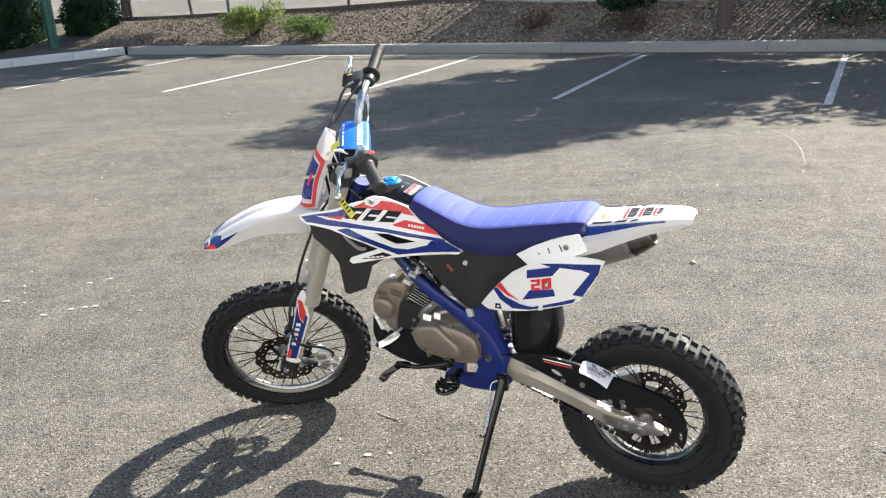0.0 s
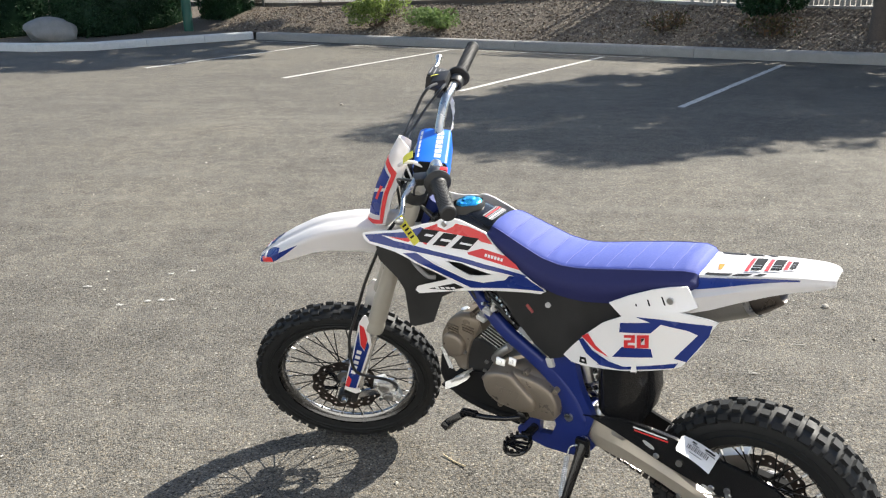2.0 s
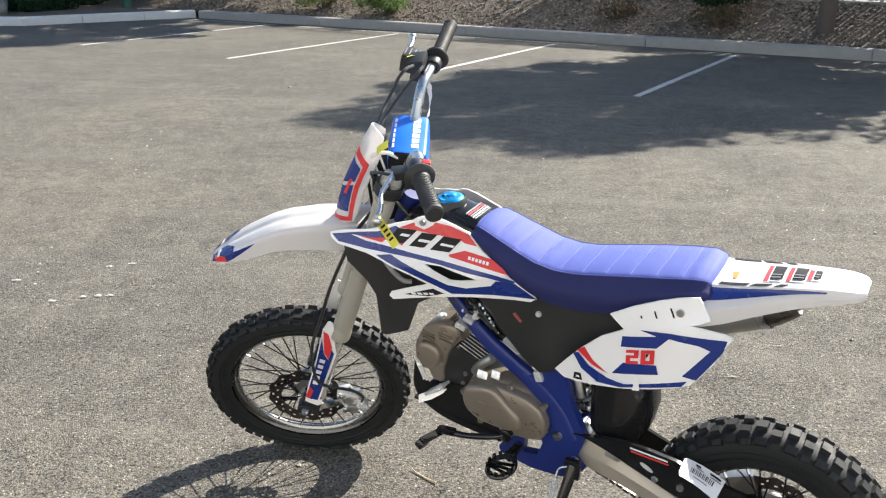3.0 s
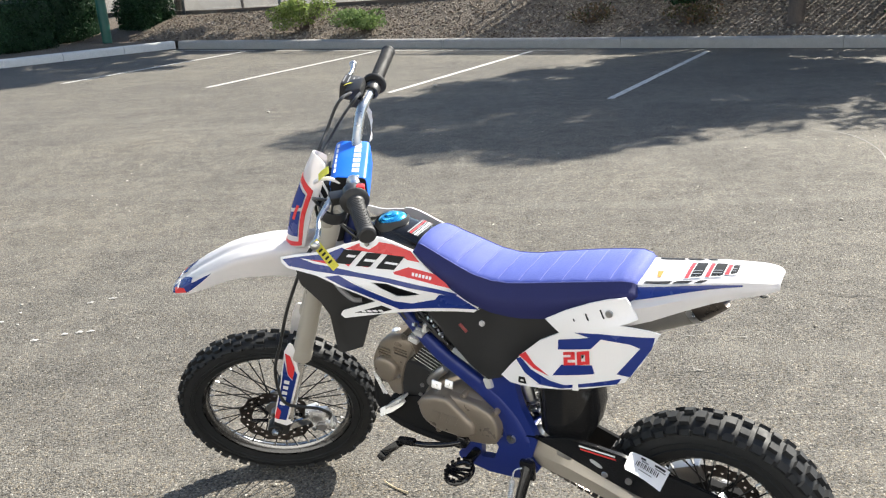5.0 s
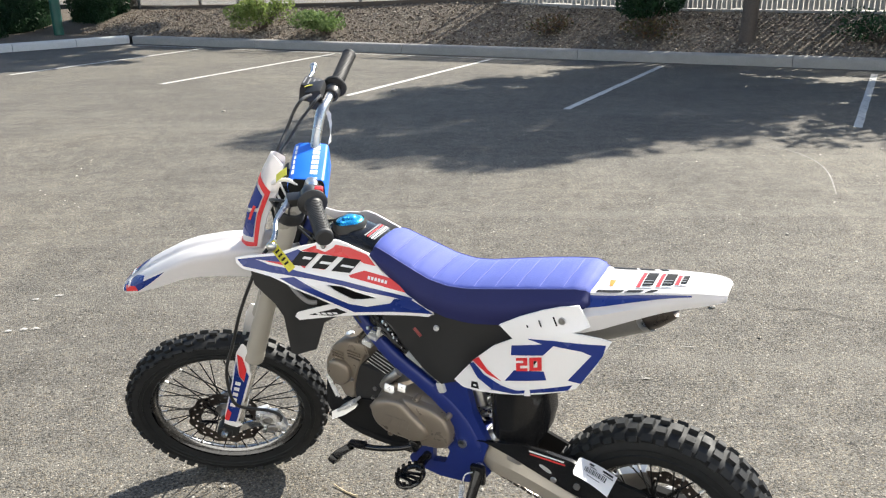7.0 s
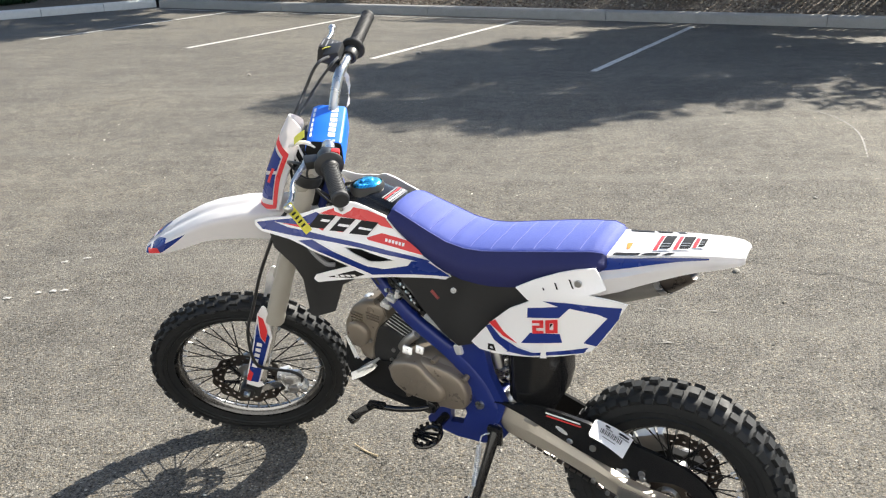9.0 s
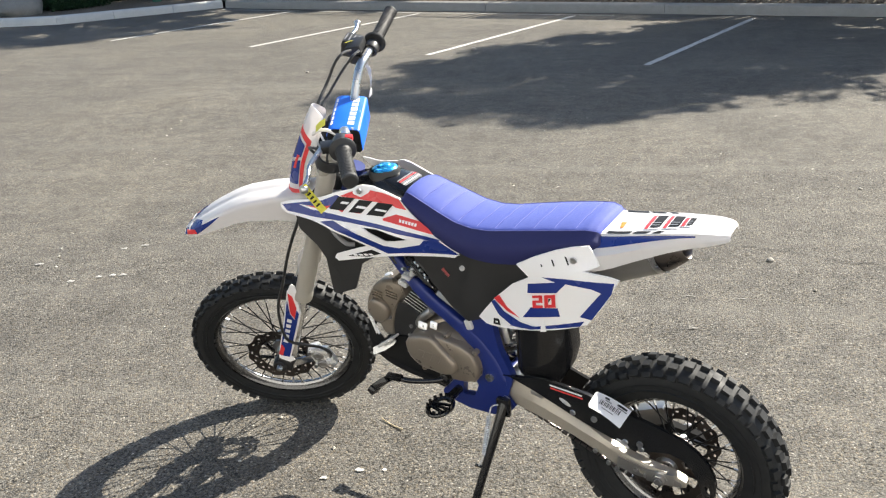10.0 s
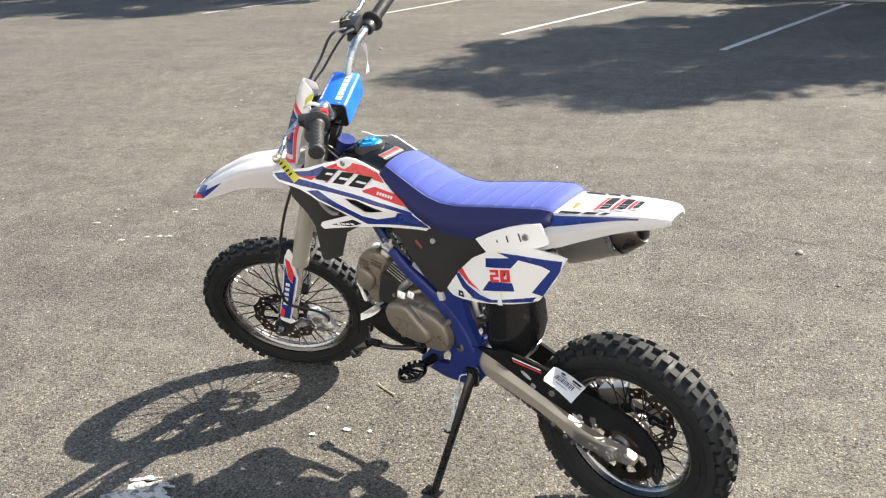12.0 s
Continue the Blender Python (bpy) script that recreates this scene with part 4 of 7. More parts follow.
def wheel(name, label, R, half, bead, centre, steps, steer, disc_y, disc_r, seed):
    rnd = random.Random(seed)
    m = (STEER if steer else Matrix()) @ Matrix.Translation(centre) @ (pose(0, 0, 0, -3, 0, 0) if steer else Matrix())
    # rim: a polished dark channel; its paler well carries the sun's shine
    b1 = bead
    rim_w = half * 0.55
    prof = [(b1 + 0.006, -rim_w), (b1 - 0.004, -rim_w), (b1 - 0.008, -rim_w + 0.005), (b1 - 0.012, -rim_w * 0.55), (b1 - 0.020, -rim_w * 0.3), (b1 - 0.022, 0), (b1 - 0.020, rim_w * 0.3), (b1 - 0.012, rim_w * 0.55), (b1 - 0.008, rim_w - 0.005), (b1 - 0.004, rim_w), (b1 + 0.006, rim_w), (b1 + 0.004, rim_w * 0.7), (b1 - 0.006, 0), (b1 + 0.004, -rim_w * 0.7)]
    hoop = part(name, lathe(bmesh.new(), prof, 72, close=True), M_LIP, bike, label, m=m)
    part("rim_well", lathe(bmesh.new(), [(b1 - 0.0125, -rim_w * 0.60), (b1 - 0.0215, -rim_w * 0.3), (b1 - 0.0235, 0), (b1 - 0.0215, rim_w * 0.3), (b1 - 0.0125, rim_w * 0.60)], 72), M_RIM, hoop, "well of the rim, paler metal for the sun's shine")
    # tyre carcass with blocks
    bm = bmesh.new()
    T = R - 0.0105
    s = T - bead
    half_prof = [(bead - 0.003, rim_w + 0.004), (bead + 0.008, rim_w + 0.007), (bead + s * 0.22, half * 0.80), (bead + s * 0.48, half * 0.93), (bead + s * 0.72, half * 0.95), (bead + s * 0.88, half * 0.86), (bead + s * 0.97, half * 0.62), (T, half * 0.25)]
    prof = [(a, -b) for a, b in half_prof] + half_prof[::-1]
    lathe(bm, prof, 84)
    # ribs moulded round the side wall
    for y in (-1, 1):
        for k in (0.3, 0.5):
            lathe(bm, [(bead + s * k - 0.002, y * half * 0.86), (bead + s * k, y * (half * (0.86 + 0.1 * k) + 0.003)), (bead + s * k + 0.002, y * half * 0.86)], 60)
    V, F = [], []

    def block(a, y, tilt, w, ln, r0, h):
        rad = Vector((math.cos(a), 0, math.sin(a)))
        tan = Vector((-math.sin(a), 0, math.cos(a)))
        out = rad * math.cos(tilt) + Vector((0, 1, 0)) * math.sin(tilt)
        side = Vector((0, 1, 0)) * math.cos(tilt) - rad * math.sin(tilt)
        c = rad * r0 + Vector((0, y, 0))
        k = [bm.verts.new(c + side * (w * i * g) + tan * (ln * j * g) + out * q) for q, g in ((-0.006, 1.05), (h, 0.93)) for i, j in ((-1, -1), (1, -1), (1, 1), (-1, 1))]
        for f in ((0, 1, 5, 4), (1, 2, 6, 5), (2, 3, 7, 6), (3, 0, 4, 7), (4, 5, 6, 7)):
            bm.faces.new([k[i] for i in f])
    drop, lean = (0.10, 0.62) if steer else (0.13, 0.72)
    for i in range(steps):
        a = 2 * math.pi * i / steps
        h = 2 * math.pi / steps
        lw = R * h * 0.33
        j = lambda: rnd.uniform(-0.0006, 0.0006)
        if i % 2 == 0:
            block(a, 0.0, 0.0, half * (0.22 if steer else 0.30), lw, T, 0.0105 + j())
            for sg in (-1, 1):
                block(a + h * 0.1, sg * half * (0.82 if steer else 0.86), sg * lean, half * (0.13 if steer else 0.19), lw * 1.15, T - s * drop, 0.0095 + j())
        else:
            for sg in (-1, 1):
                block(a, sg * half * 0.42, sg * 0.18, half * (0.16 if steer else 0.21), lw, T - s * 0.02, 0.0105 + j())
                block(a + h * 0.1, sg * half * (0.86 if steer else 0.90), sg * (lean + 0.15), half * (0.10 if steer else 0.15), lw * 0.9, T - s * (drop + 0.05), 0.0080 + j())
    part("tyre", bm, M_RUBBER, hoop, "black knobbly tyre", smooth=30)
    # hub
    hw = half * 0.85
    prof = [(0.012, -hw - 0.02), (0.018, -hw - 0.02), (0.02, -hw), (0.036, -hw + 0.004), (0.036, -hw + 0.012), (0.024, -hw + 0.018), (0.022, 0), (0.024, hw - 0.018), (0.036, hw - 0.012), (0.036, hw - 0.004), (0.02, hw), (0.018, hw + 0.02), (0.012, hw + 0.02)]
    part("hub", lathe(bmesh.new(), prof, 28), M_DULL, hoop)
    # spokes, crossed in pairs, each with its nipple at the rim
    n = 36
    for i in range(n):
        a = 2 * math.pi * i / n
        sg = 1 if i % 2 else -1
        lean = (0.55 if (i // 2) % 2 else -0.55)
        p = Vector((math.cos(a + lean) * 0.033, sg * (hw - 0.008), math.sin(a + lean) * 0.033))
        q = Vector((math.cos(a) * (bead - 0.019), sg * rim_w * 0.15, math.sin(a) * (bead - 0.019)))
        bm = tube(bmesh.new(), [p, q], 0.0019, 6)
        part("spoke", bm, M_MATT, hoop)
        d = (q - p).normalized()
        bm = tube(bmesh.new(), [q - d * 0.016, q + d * 0.004], 0.0034, 6)
        part("nipple", bm, M_STEEL, hoop)
    # brake disc: scalloped, drilled ring on a spider
    bm = bmesh.new()
    na = 144
    rr = [0.66, 0.71, 0.76, 0.81, 0.86, 0.91, 0.95, 1.0]
    grid = [[bm.verts.new((disc_r * k * (1 + (0.03 * math.cos(a * 12) if k == 1.0 else -0.02 * math.cos(a * 12) if k == 0.66 else 0)) * math.cos(a), disc_y, disc_r * k * (1 + (0.03 * math.cos(a * 12) if k == 1.0 else 0)) * math.sin(a))) for a in (2 * math.pi * j / na for j in range(na))] for k in rr]
    for i in range(len(rr) - 1):
        for j in range(na):
            if (i == 2 and j % 9 in (0, 1)) or (i == 4 and j % 9 in (4, 5)):
                continue
            bm.faces.new((grid[i][j], grid[i][(j + 1) % na], grid[i + 1][(j + 1) % na], grid[i + 1][j]))
    bmesh.ops.solidify(bm, geom=bm.faces[:], thickness=0.0035)
    part("brake_disc", bm, M_DISC, hoop, "drilled steel brake disc", smooth=30)
    for i in range(6):
        a = 2 * math.pi * i / 6
        bm = bmesh.new()
        tube(bm, [(math.cos(a - 0.3) * 0.03, disc_y, math.sin(a - 0.3) * 0.03), (math.cos(a) * disc_r * 0.68, disc_y, math.sin(a) * disc_r * 0.68)], 0.006, 6)
        bolt(bm, (math.cos(a) * disc_r * 0.66, disc_y, math.sin(a) * disc_r * 0.66), (0, 1 if disc_y > 0 else -1, 0), 0.006, 0.006)
        part("carrier_arm", bm, M_GLOSS, hoop)
    return hoop


front_wheel = wheel("front_wheel", "spoked wheel with dark polished rim and black spokes", 0.294, 0.034, 0.2255, (1.275, 0, 0.273), 56, True, 0.052, 0.108, 3)
rear_wheel = wheel("rear_wheel", "spoked wheel with dark polished rim and fat tyre", 0.268, 0.045, 0.176, (0, 0, 0.266), 52, False, -0.055, 0.095, 4)

# ---- fork, steering, front end (straight ahead, then turned by STEER) ----


def fork_x(z):
    return 1.131 - (z - 0.52) * 0.445


fork_dir = Vector((-0.445, 0, 1)).normalized()
for sg in (1, -1):
    y = 0.088 * sg
    bm = bmesh.new()
    base = Vector((fork_x(0.545), y, 0.545))
    prof = [(0.018, -0.012), (0.0265, -0.012), (0.0275, -0.008), (0.0275, 0.012), (0.026, 0.020), (0.0245, 0.024), (0.0255, 0.03), (0.0255, 0.11), (0.0235, 0.15), (0.0235, 0.40), (0.025, 0.41), (0.025, 0.50), (0.021, 0.52), (0.012, 0.522), (0, 0.522)]
    lathe(bm, prof, 28, base, fork_dir)
    bp("fork_tube", bm, M_FORK, "champagne-grey upper fork tube", steer=True)
    bm = bmesh.new()
    lathe(bm, [(0, -0.27), (0.016, -0.27), (0.019, -0.262), (0.019, -0.235), (0.0165, -0.22), (0.0165, 0.0)], 20, base, fork_dir)
    leg = bp("fork_leg", bm, M_ALLOY, "polished fork slider", steer=True)
    # axle lug, reaching forward
    bm = bmesh.new()
    rect(bm, (1.248, y, 0.287), (-0.445, 0, 1), (0, 1, 0), (0.038, 0.014, 0.024), 0, 0.006)
    lathe(bm, [(0, -0.018), (0.02, -0.018), (0.022, -0.014), (0.022, 0.014), (0.02, 0.018), (0, 0.018)], 20, (1.272, y, 0.271), (0, 1, 0))
    part("axle_lug", bm, M_BLACK, leg)
    bm = bmesh.new()
    lathe(bm, [(0, 0.012), (0.007, 0.012), (0.0095, 0.008), (0.011, 0)], 6, (1.272, y + 0.018 * sg, 0.271), (0, sg, 0))
    part("axle_nut", bm, M_STEEL, leg)
    # guard in front of the slider

    def guard_map(u, v, o, sg=sg):
        lo = fork_x(v) + 0.01
        k = max(0.0, min(1.0, (u - lo + 0.03) / 0.075))
        return Vector((u + (0.010 if sg < 0 else 0.0), sg * (0.109 - 0.012 * k * k + o), v - (0.03 if sg < 0 else 0.0)))
    guard = bp("fork_guard", sheet([(1.149, 0.586), (1.143, 0.595), (1.136, 0.598), (1.130, 0.592), (1.130, 0.575), (1.136, 0.550), (1.140, 0.488), (1.180, 0.400), (1.221, 0.316), (1.213, 0.300), (1.231, 0.292), (1.264, 0.308), (1.250, 0.350), (1.202, 0.462), (1.162, 0.568)], guard_map, 0.003, 0.02), M_WHITE, "white fork guard with red and blue graphics", steer=True)
    gm = lambda u, v, o: guard_map(u, v, o + 0.0022)
    part("decal", sheet([(1.160, 0.565), (1.148, 0.556), (1.147, 0.512), (1.164, 0.471), (1.172, 0.491)], gm, 0.0008, 0.02), M_RED, guard)
    part("decal", sheet([(1.169, 0.540), (1.174, 0.488), (1.166, 0.466), (1.149, 0.505), (1.146, 0.489), (1.226, 0.316), (1.254, 0.322), (1.246, 0.350), (1.200, 0.457)], gm, 0.0008, 0.02), M_BLUE, guard)
    part("decal", sheet([(1.258, 0.326), (1.238, 0.368), (1.231, 0.352), (1.246, 0.322)], lambda u, v, o: guard_map(u, v, o + 0.0030), 0.0008, 0.02), M_RED, guard)
    gm2 = lambda u, v, o: guard_map(u, v, o + 0.0034)
    for k in range(5):
        z = 0.375 + k * 0.020
        u = 1.219 - (z - 0.375) * 0.44
        part("mark", sheet([(u - 0.005, z), (u + 0.009, z + 0.004), (u + 0.004, z + 0.016), (u - 0.010, z + 0.012)], gm2, 0.0006, 0.05), M_WHITE, guard, "plain white block of lettering")

# wheel spindle
bp("front_axle", tube(bmesh.new(), [(1.272, -0.105, 0.271), (1.272, 0.105, 0.271)], 0.009, 14), M_STEEL, steer=True)


def fender_at(x, s, o=0.0):
    """The front mudguard's skin: x along, s from one edge (-1) to the other (1)."""
    X = [0.90, 1.00, 1.06, 1.123, 1.201, 1.246, 1.312, 1.365, 1.393, 1.412, 1.422]
    Z = [0.842, 0.857, 0.864, 0.868, 0.863, 0.853, 0.828, 0.804, 0.788, 0.775, 0.768]
    W = [0.045, 0.052, 0.055, 0.057, 0.058, 0.058, 0.056, 0.050, 0.042, 0.031, 0.018]
    D = [0.055, 0.080, 0.082, 0.070, 0.056, 0.048, 0.040, 0.029, 0.019, 0.010, 0.004]
    z, w, d = (float(np.interp(x, X, q)) for q in (Z, W, D))
    a = abs(s)
    if a <= 0.5:
        k, y, zz = 0.0, w * 0.80 * a / 0.5, z - 0.004 * (a / 0.5) ** 2 - 0.004 * math.exp(-(a / 0.12) ** 2)
    elif a <= 0.62:
        k = (a - 0.5) / 0.12
        y, zz = w * (0.80 + 0.12 * k), z - 0.004 - d * 0.12 * k
    else:
        q = (a - 0.62) / 0.38
        k, y, zz = 1.0, w * (0.92 + 0.08 * q), z - 0.004 - d * (0.12 + 0.84 * q)
    return Vector((x + (0.3 * o if x > 1.38 else 0), math.copysign(y + o * k, s), zz + o * (1 - 0.8 * k)))


xs = sorted(set([0.90 + i * 0.0125 for i in range(42)] + [1.418, 1.422]))
bm = shell(fender_at, xs, [-1 + j / 14 for j in range(29)], 0.003)
fender = bp("front_fender", bm, M_THIN, "white plastic front mudguard with blue and red nose", steer=True, smooth=55)
for sg in (1, -1):
    fm = lambda u, v, o, sg=sg: fender_at(u, sg * v, o + 0.0015)
    part("decal", sheet([(1.416, 0.25), (1.375, 0.15), (1.345, 0.42), (1.348, 0.62), (1.285, 0.62), (1.33, 0.78), (1.372, 0.93), (1.378, 0.78), (1.40, 0.8), (1.416, 0.8)], fm, 0.0008, 0.03), M_BLUE, fender)
    fm = lambda u, v, o, sg=sg: fender_at(u, sg * v, o + 0.0026)
    part("decal", sheet([(1.406, 0.42), (1.403, 0.80), (1.370, 0.91), (1.374, 0.66)], fm, 0.0008, 0.03), M_RED, fender)
    part("decal", sheet([(1.397, 0.12), (1.397, 0.55), (1.390, 0.55), (1.390, 0.12)], fm, 0.0008, 0.03), M_WHITE, fender)


def plate_at(t, s, o=0.0):
    """The front number board: t from bottom to top, s across."""
    X = [1.088, 1.067, 1.042, 1.004, 0.978, 0.952]
    Z = [0.852, 0.905, 0.963, 1.025, 1.070, 1.106]
    W = [0.056, 0.055, 0.052, 0.047, 0.040, 0.022]
    q = t * 5
    x, z, w = (float(np.interp(q, range(6), k)) for k in (X, Z, W))
    return Vector((x - 0.058 * abs(s) ** 1.6 * w / 0.055 + o * 0.85, w * s + 0.5 * o * s, z + (0.022 - 0.05 * t) * abs(s) ** 2 + 0.4 * o))


bm = shell(plate_at, [i / 20 for i in range(21)], [-1 + j / 8 for j in range(17)], 0.003)
board = bp("front_plate", bm, M_THIN, "white front board with blue centre and red border", steer=True, smooth=60)
pm = lambda u, v, o: plate_at(u, v, o + 0.0015)
part("decal", sheet([(0.02, -0.92), (0.30, -0.84), (0.60, -0.82), (0.72, 0), (0.60, 0.82), (0.30, 0.84), (0.02, 0.92)], pm, 0.0008, 0.09, hole=[(0.07, -0.78), (0.30, -0.69), (0.56, -0.67), (0.64, 0), (0.56, 0.67), (0.30, 0.69), (0.07, 0.78)]), M_RED, board)
part("decal", sheet([(0.13, -0.70), (0.30, -0.64), (0.40, -0.63), (0.34, 0), (0.40, 0.63), (0.30, 0.64), (0.13, 0.70)], pm, 0.0008, 0.09), M_BLUE, board)
part("decal", sheet([(0.43, -0.62), (0.54, -0.61), (0.60, 0), (0.54, 0.61), (0.43, 0.62), (0.38, 0)], pm, 0.0008, 0.09), M_BLUE, board)
part("decal", sheet([(0.30, 0.34), (0.44, 0.42), (0.44, 0.54), (0.30, 0.46)], lambda u, v, o: plate_at(u, v, o + 0.0026), 0.0008, 0.09), M_RED, board)
part("decal", sheet([(0.30, -0.46), (0.44, -0.54), (0.44, -0.42), (0.30, -0.34)], lambda u, v, o: plate_at(u, v, o + 0.0026), 0.0008, 0.09), M_RED, board)

bm = tube(bmesh.new(), [(0.962, 0.030, 1.036), (0.946, 0.046, 1.052), (0.921, 0.050, 1.055), (0.897, 0.050, 1.040)], 0.005, 8, soft=5)
for a, b in (((0.939, 0.048, 1.048), (0.933, 0.045, 1.008)), ((0.958, 0.038, 1.030), (0.949, 0.042, 0.988)), ((0.905, 0.05, 1.044), (0.915, 0.045, 1.0))):
    tube(bm, [a, b], 0.003, 6)
part("stay", bm, M_WHITE, board, "white moulded stay behind the board")
bm = cover([(0.975, 0.94), (0.962, 1.02), (0.93, 1.035), (0.905, 1.02), (0.91, 0.96), (0.94, 0.92)], (0.94, 0.975), ((-0.035, 0.8), (-0.03, 1.0), (0.028, 1.0), (0.034, 0.9)))
bp("cable_boot", bm, M_RUBBER, "black rubber boot round the cables", steer=True)

# triple clamps, stem
bm = bmesh.new()
for z, h in ((0.985, 0.014), (0.80, 0.016)):
    rect(bm, (fork_x(z) - 0.022, 0, z), (1, 0, 0.445), (0, 1, 0), (0.030, 0.072, h), 0, 0.008)
    for sg in (1, -1):
        lathe(bm, [(0.026, -h), (0.033, -h), (0.034, -h + 0.003), (0.034, h - 0.003), (0.033, h), (0.026, h)], 20, (fork_x(z), 0.088 * sg, z), fork_dir)
tube(bm, [(fork_x(0.79) - 0.035, 0, 0.79), (fork_x(0.99) - 0.035, 0, 0.99)], 0.02, 16)
bp("triple_clamp", bm, M_BLACK, "black fork clamps", steer=True)
for sg in (1, -1):
    bm = bmesh.new()
    rect(bm, (0.868, 0.045 * sg, 1.018), (-0.445, 0, 1), (0, 1, 0), (0.028, 0.016, 0.022), 0, 0.006)
    clamp = bp("bar_clamp", bm, M_GLOSS, steer=True)
    bm = bmesh.new()
    bolt(bm, (0.868 - 0.016, 0.045 * sg + 0.006, 1.044), (-0.445, 0, 1), 0.006, 0.006)
    part("bolt", bm, M_STEEL, clamp)

# handlebar
bar_pts = [(0.780, -0.415, 1.137), (0.809, -0.28, 1.124), (0.830, -0.20, 1.117), (0.846, -0.155, 1.104), (0.868, -0.095, 1.042), (0.874, -0.055, 1.028), (0.874, 0.055, 1.028), (0.868, 0.095, 1.042), (0.845, 0.155, 1.104), (0.832, 0.20, 1.124), (0.822, 0.285, 1.130), (0.792, 0.398, 1.129)]
bar = bp("handlebar", tube(bmesh.new(), bar_pts, 0.0125, 16, soft=5), M_STEEL, "bare silver tapered handlebar", steer=True)
for sg, e0, e1 in ((1, Vector((0.823, 0.282, 1.130)), Vector((0.791, 0.402, 1.129))), (-1, Vector((0.810, -0.274, 1.123)), Vector((0.778, -0.42, 1.137)))):
    ax = (e1 - e0).normalized()
    bm = bmesh.new()
    L = (e1 - e0).length
    prof = [(0.0126, -0.012), (0.029, -0.012), (0.0315, -0.009), (0.0315, -0.006), (0.028, -0.002), (0.020, 0.002)]
    k = 0.008
    while k < L - 0.012:
        prof += [(0.0178, k), (0.0178, k + 0.003), (0.0166, k + 0.0035), (0.0166, k + 0.0055)]
        k += 0.006
    prof += [(0.0185, L - 0.008), (0.0185, L), (0.015, L + 0.003), (0, L + 0.003)]
    grip = part("grip", lathe(bm, prof, 24, e0, ax), M_GRIP, bar, "black ribbed rubber grip with flange")
    bm = bmesh.new()
    # perch and clamp
    c = e0 - ax * 0.035
    lathe(bm, [(0.0126, -0.014), (0.019, -0.014), (0.020, -0.011), (0.020, 0.011), (0.019, 0.014), (0.0126, 0.014)], 20, c, ax)
    rect(bm, c + Vector((0.028, 0, -0.004)), ax, (1, 0, 0), (0.016, 0.022, 0.010), 0, 0.004)
    if sg < 0:
        rect(bm, c + Vector((0.036, 0.022, 0.022)), ax, (1, 0, 0), (0.026, 0.020, 0.014), 0, 0.005)
    perch = part("lever_perch", bm, M_BLACK, bar)
    bm = bmesh.new()
    tip = Vector((0.906, 0.376, 1.105)) if sg > 0 else Vector((0.88, -0.415, 1.118))
    root_p = c + Vector((0.045, 0, -0.004))
    sway = 0.012 if sg > 0 else 0.024
    path = smooth_path([root_p, root_p + ax * 0.03 + Vector((0.02, 0, -0.002)), root_p.lerp(tip, 0.45) + Vector((sway, 0, 0)), root_p.lerp(tip, 0.75) + Vector((sway * 0.2, 0, 0)), tip], 6)
    tube(bm, path, [0.0075 - 0.0025 * math.sin(i / (len(path) - 1) * 3.1) for i in range(len(path))], 10)
    bmesh.ops.create_uvsphere(bm, u_segments=16, v_segments=10, radius=0.0105, matrix=Matrix.Translation(tip))
    part("lever", bm, M_STEEL, bar, "bare alloy lever with ball end")
# switch blocks
bm = bmesh.new()
rect(bm, (0.872, -0.250, 1.128), (0.2, 1, 0), (1, -0.2, 0.3), (0.027, 0.024, 0.020), 0, 0.005)
rect(bm, (0.858, -0.222, 1.108), (0.2, 1, 0), (1, -0.2, 0.3), (0.020, 0.016, 0.014), 0, 0.005)
sw = part("switch_box", bm, M_BLACK, bar, "black brake reservoir and switch box")
bm = bmesh.new()
rect(bm, (0.8655, -0.250, 1.149), (0.2, 1, 0), (1, -0.2, 0.3), (0.025, 0.022, 0.003), 0, 0.001)
part("reservoir_lid", bm, M_BLACK, sw)
for k in range(4):
    bm = bmesh.new()
    rect(bm, (0.8655 + 0.0105 * (k - 1.5), -0.250 - 0.002 * (k - 1.5), 1.1525 + 0.0031 * (k - 1.5)), (0.2, 1, 0), (1, -0.2, 0.3), (0.016, 0.0014, 0.0007), 0)
    part("mark", bm, M_GREYINK, sw, "pale bar of unreadable print")
bm = bmesh.new()
rect(bm, (0.812, 0.246, 1.140), (0, 1, 0), (1, 0, 0.2), (0.007, 0.009, 0.008), 0, 0.003)
part("kill_switch", bm, M_RED, bar, "red engine stop button")
bm = bmesh.new()
rect(bm, (0.830, 0.236, 1.124), (0, 1, 0), (1, 0, 0.2), (0.016, 0.019, 0.018), 0, 0.005)
part("switch_box", bm, M_BLACK, bar)

# bar pad: a rounded block with printed bands
pad_u, pad_v = Vector((1, -0.14, 0.12)).normalized(), Vector((0, 1, 0))
pad_n = pad_u.cross(pad_v)
pad_c = Vector((0.880, -0.030, 1.026))


def pad_pt(u, v, o):
    return pad_c + pad_u * u + pad_v * v + pad_n * o


bm = bmesh.new()
ring = [(-0.047, -0.034), (-0.046, 0.016), (-0.044, 0.024), (-0.038, 0.027), (0.026, 0.027), (0.040, 0.020), (0.046, 0.004), (0.044, -0.034), (0.036, -0.040), (-0.040, -0.040)]
rows = []
for v, k in ((-0.086, 0.90), (-0.084, 0.98), (-0.079, 1.0), (0, 1.01), (0.079, 1.0), (0.083, 0.98), (0.085, 0.90)):
    rows.append([pad_pt(a * k, v, b * k) for a, b in ring])
loft(bm, rows, ring=True, caps=True)
pad = bp("bar_pad", bm, M_PAD, "bright blue handlebar pad with white printed bands", steer=True, smooth=50)
bm = bmesh.new()
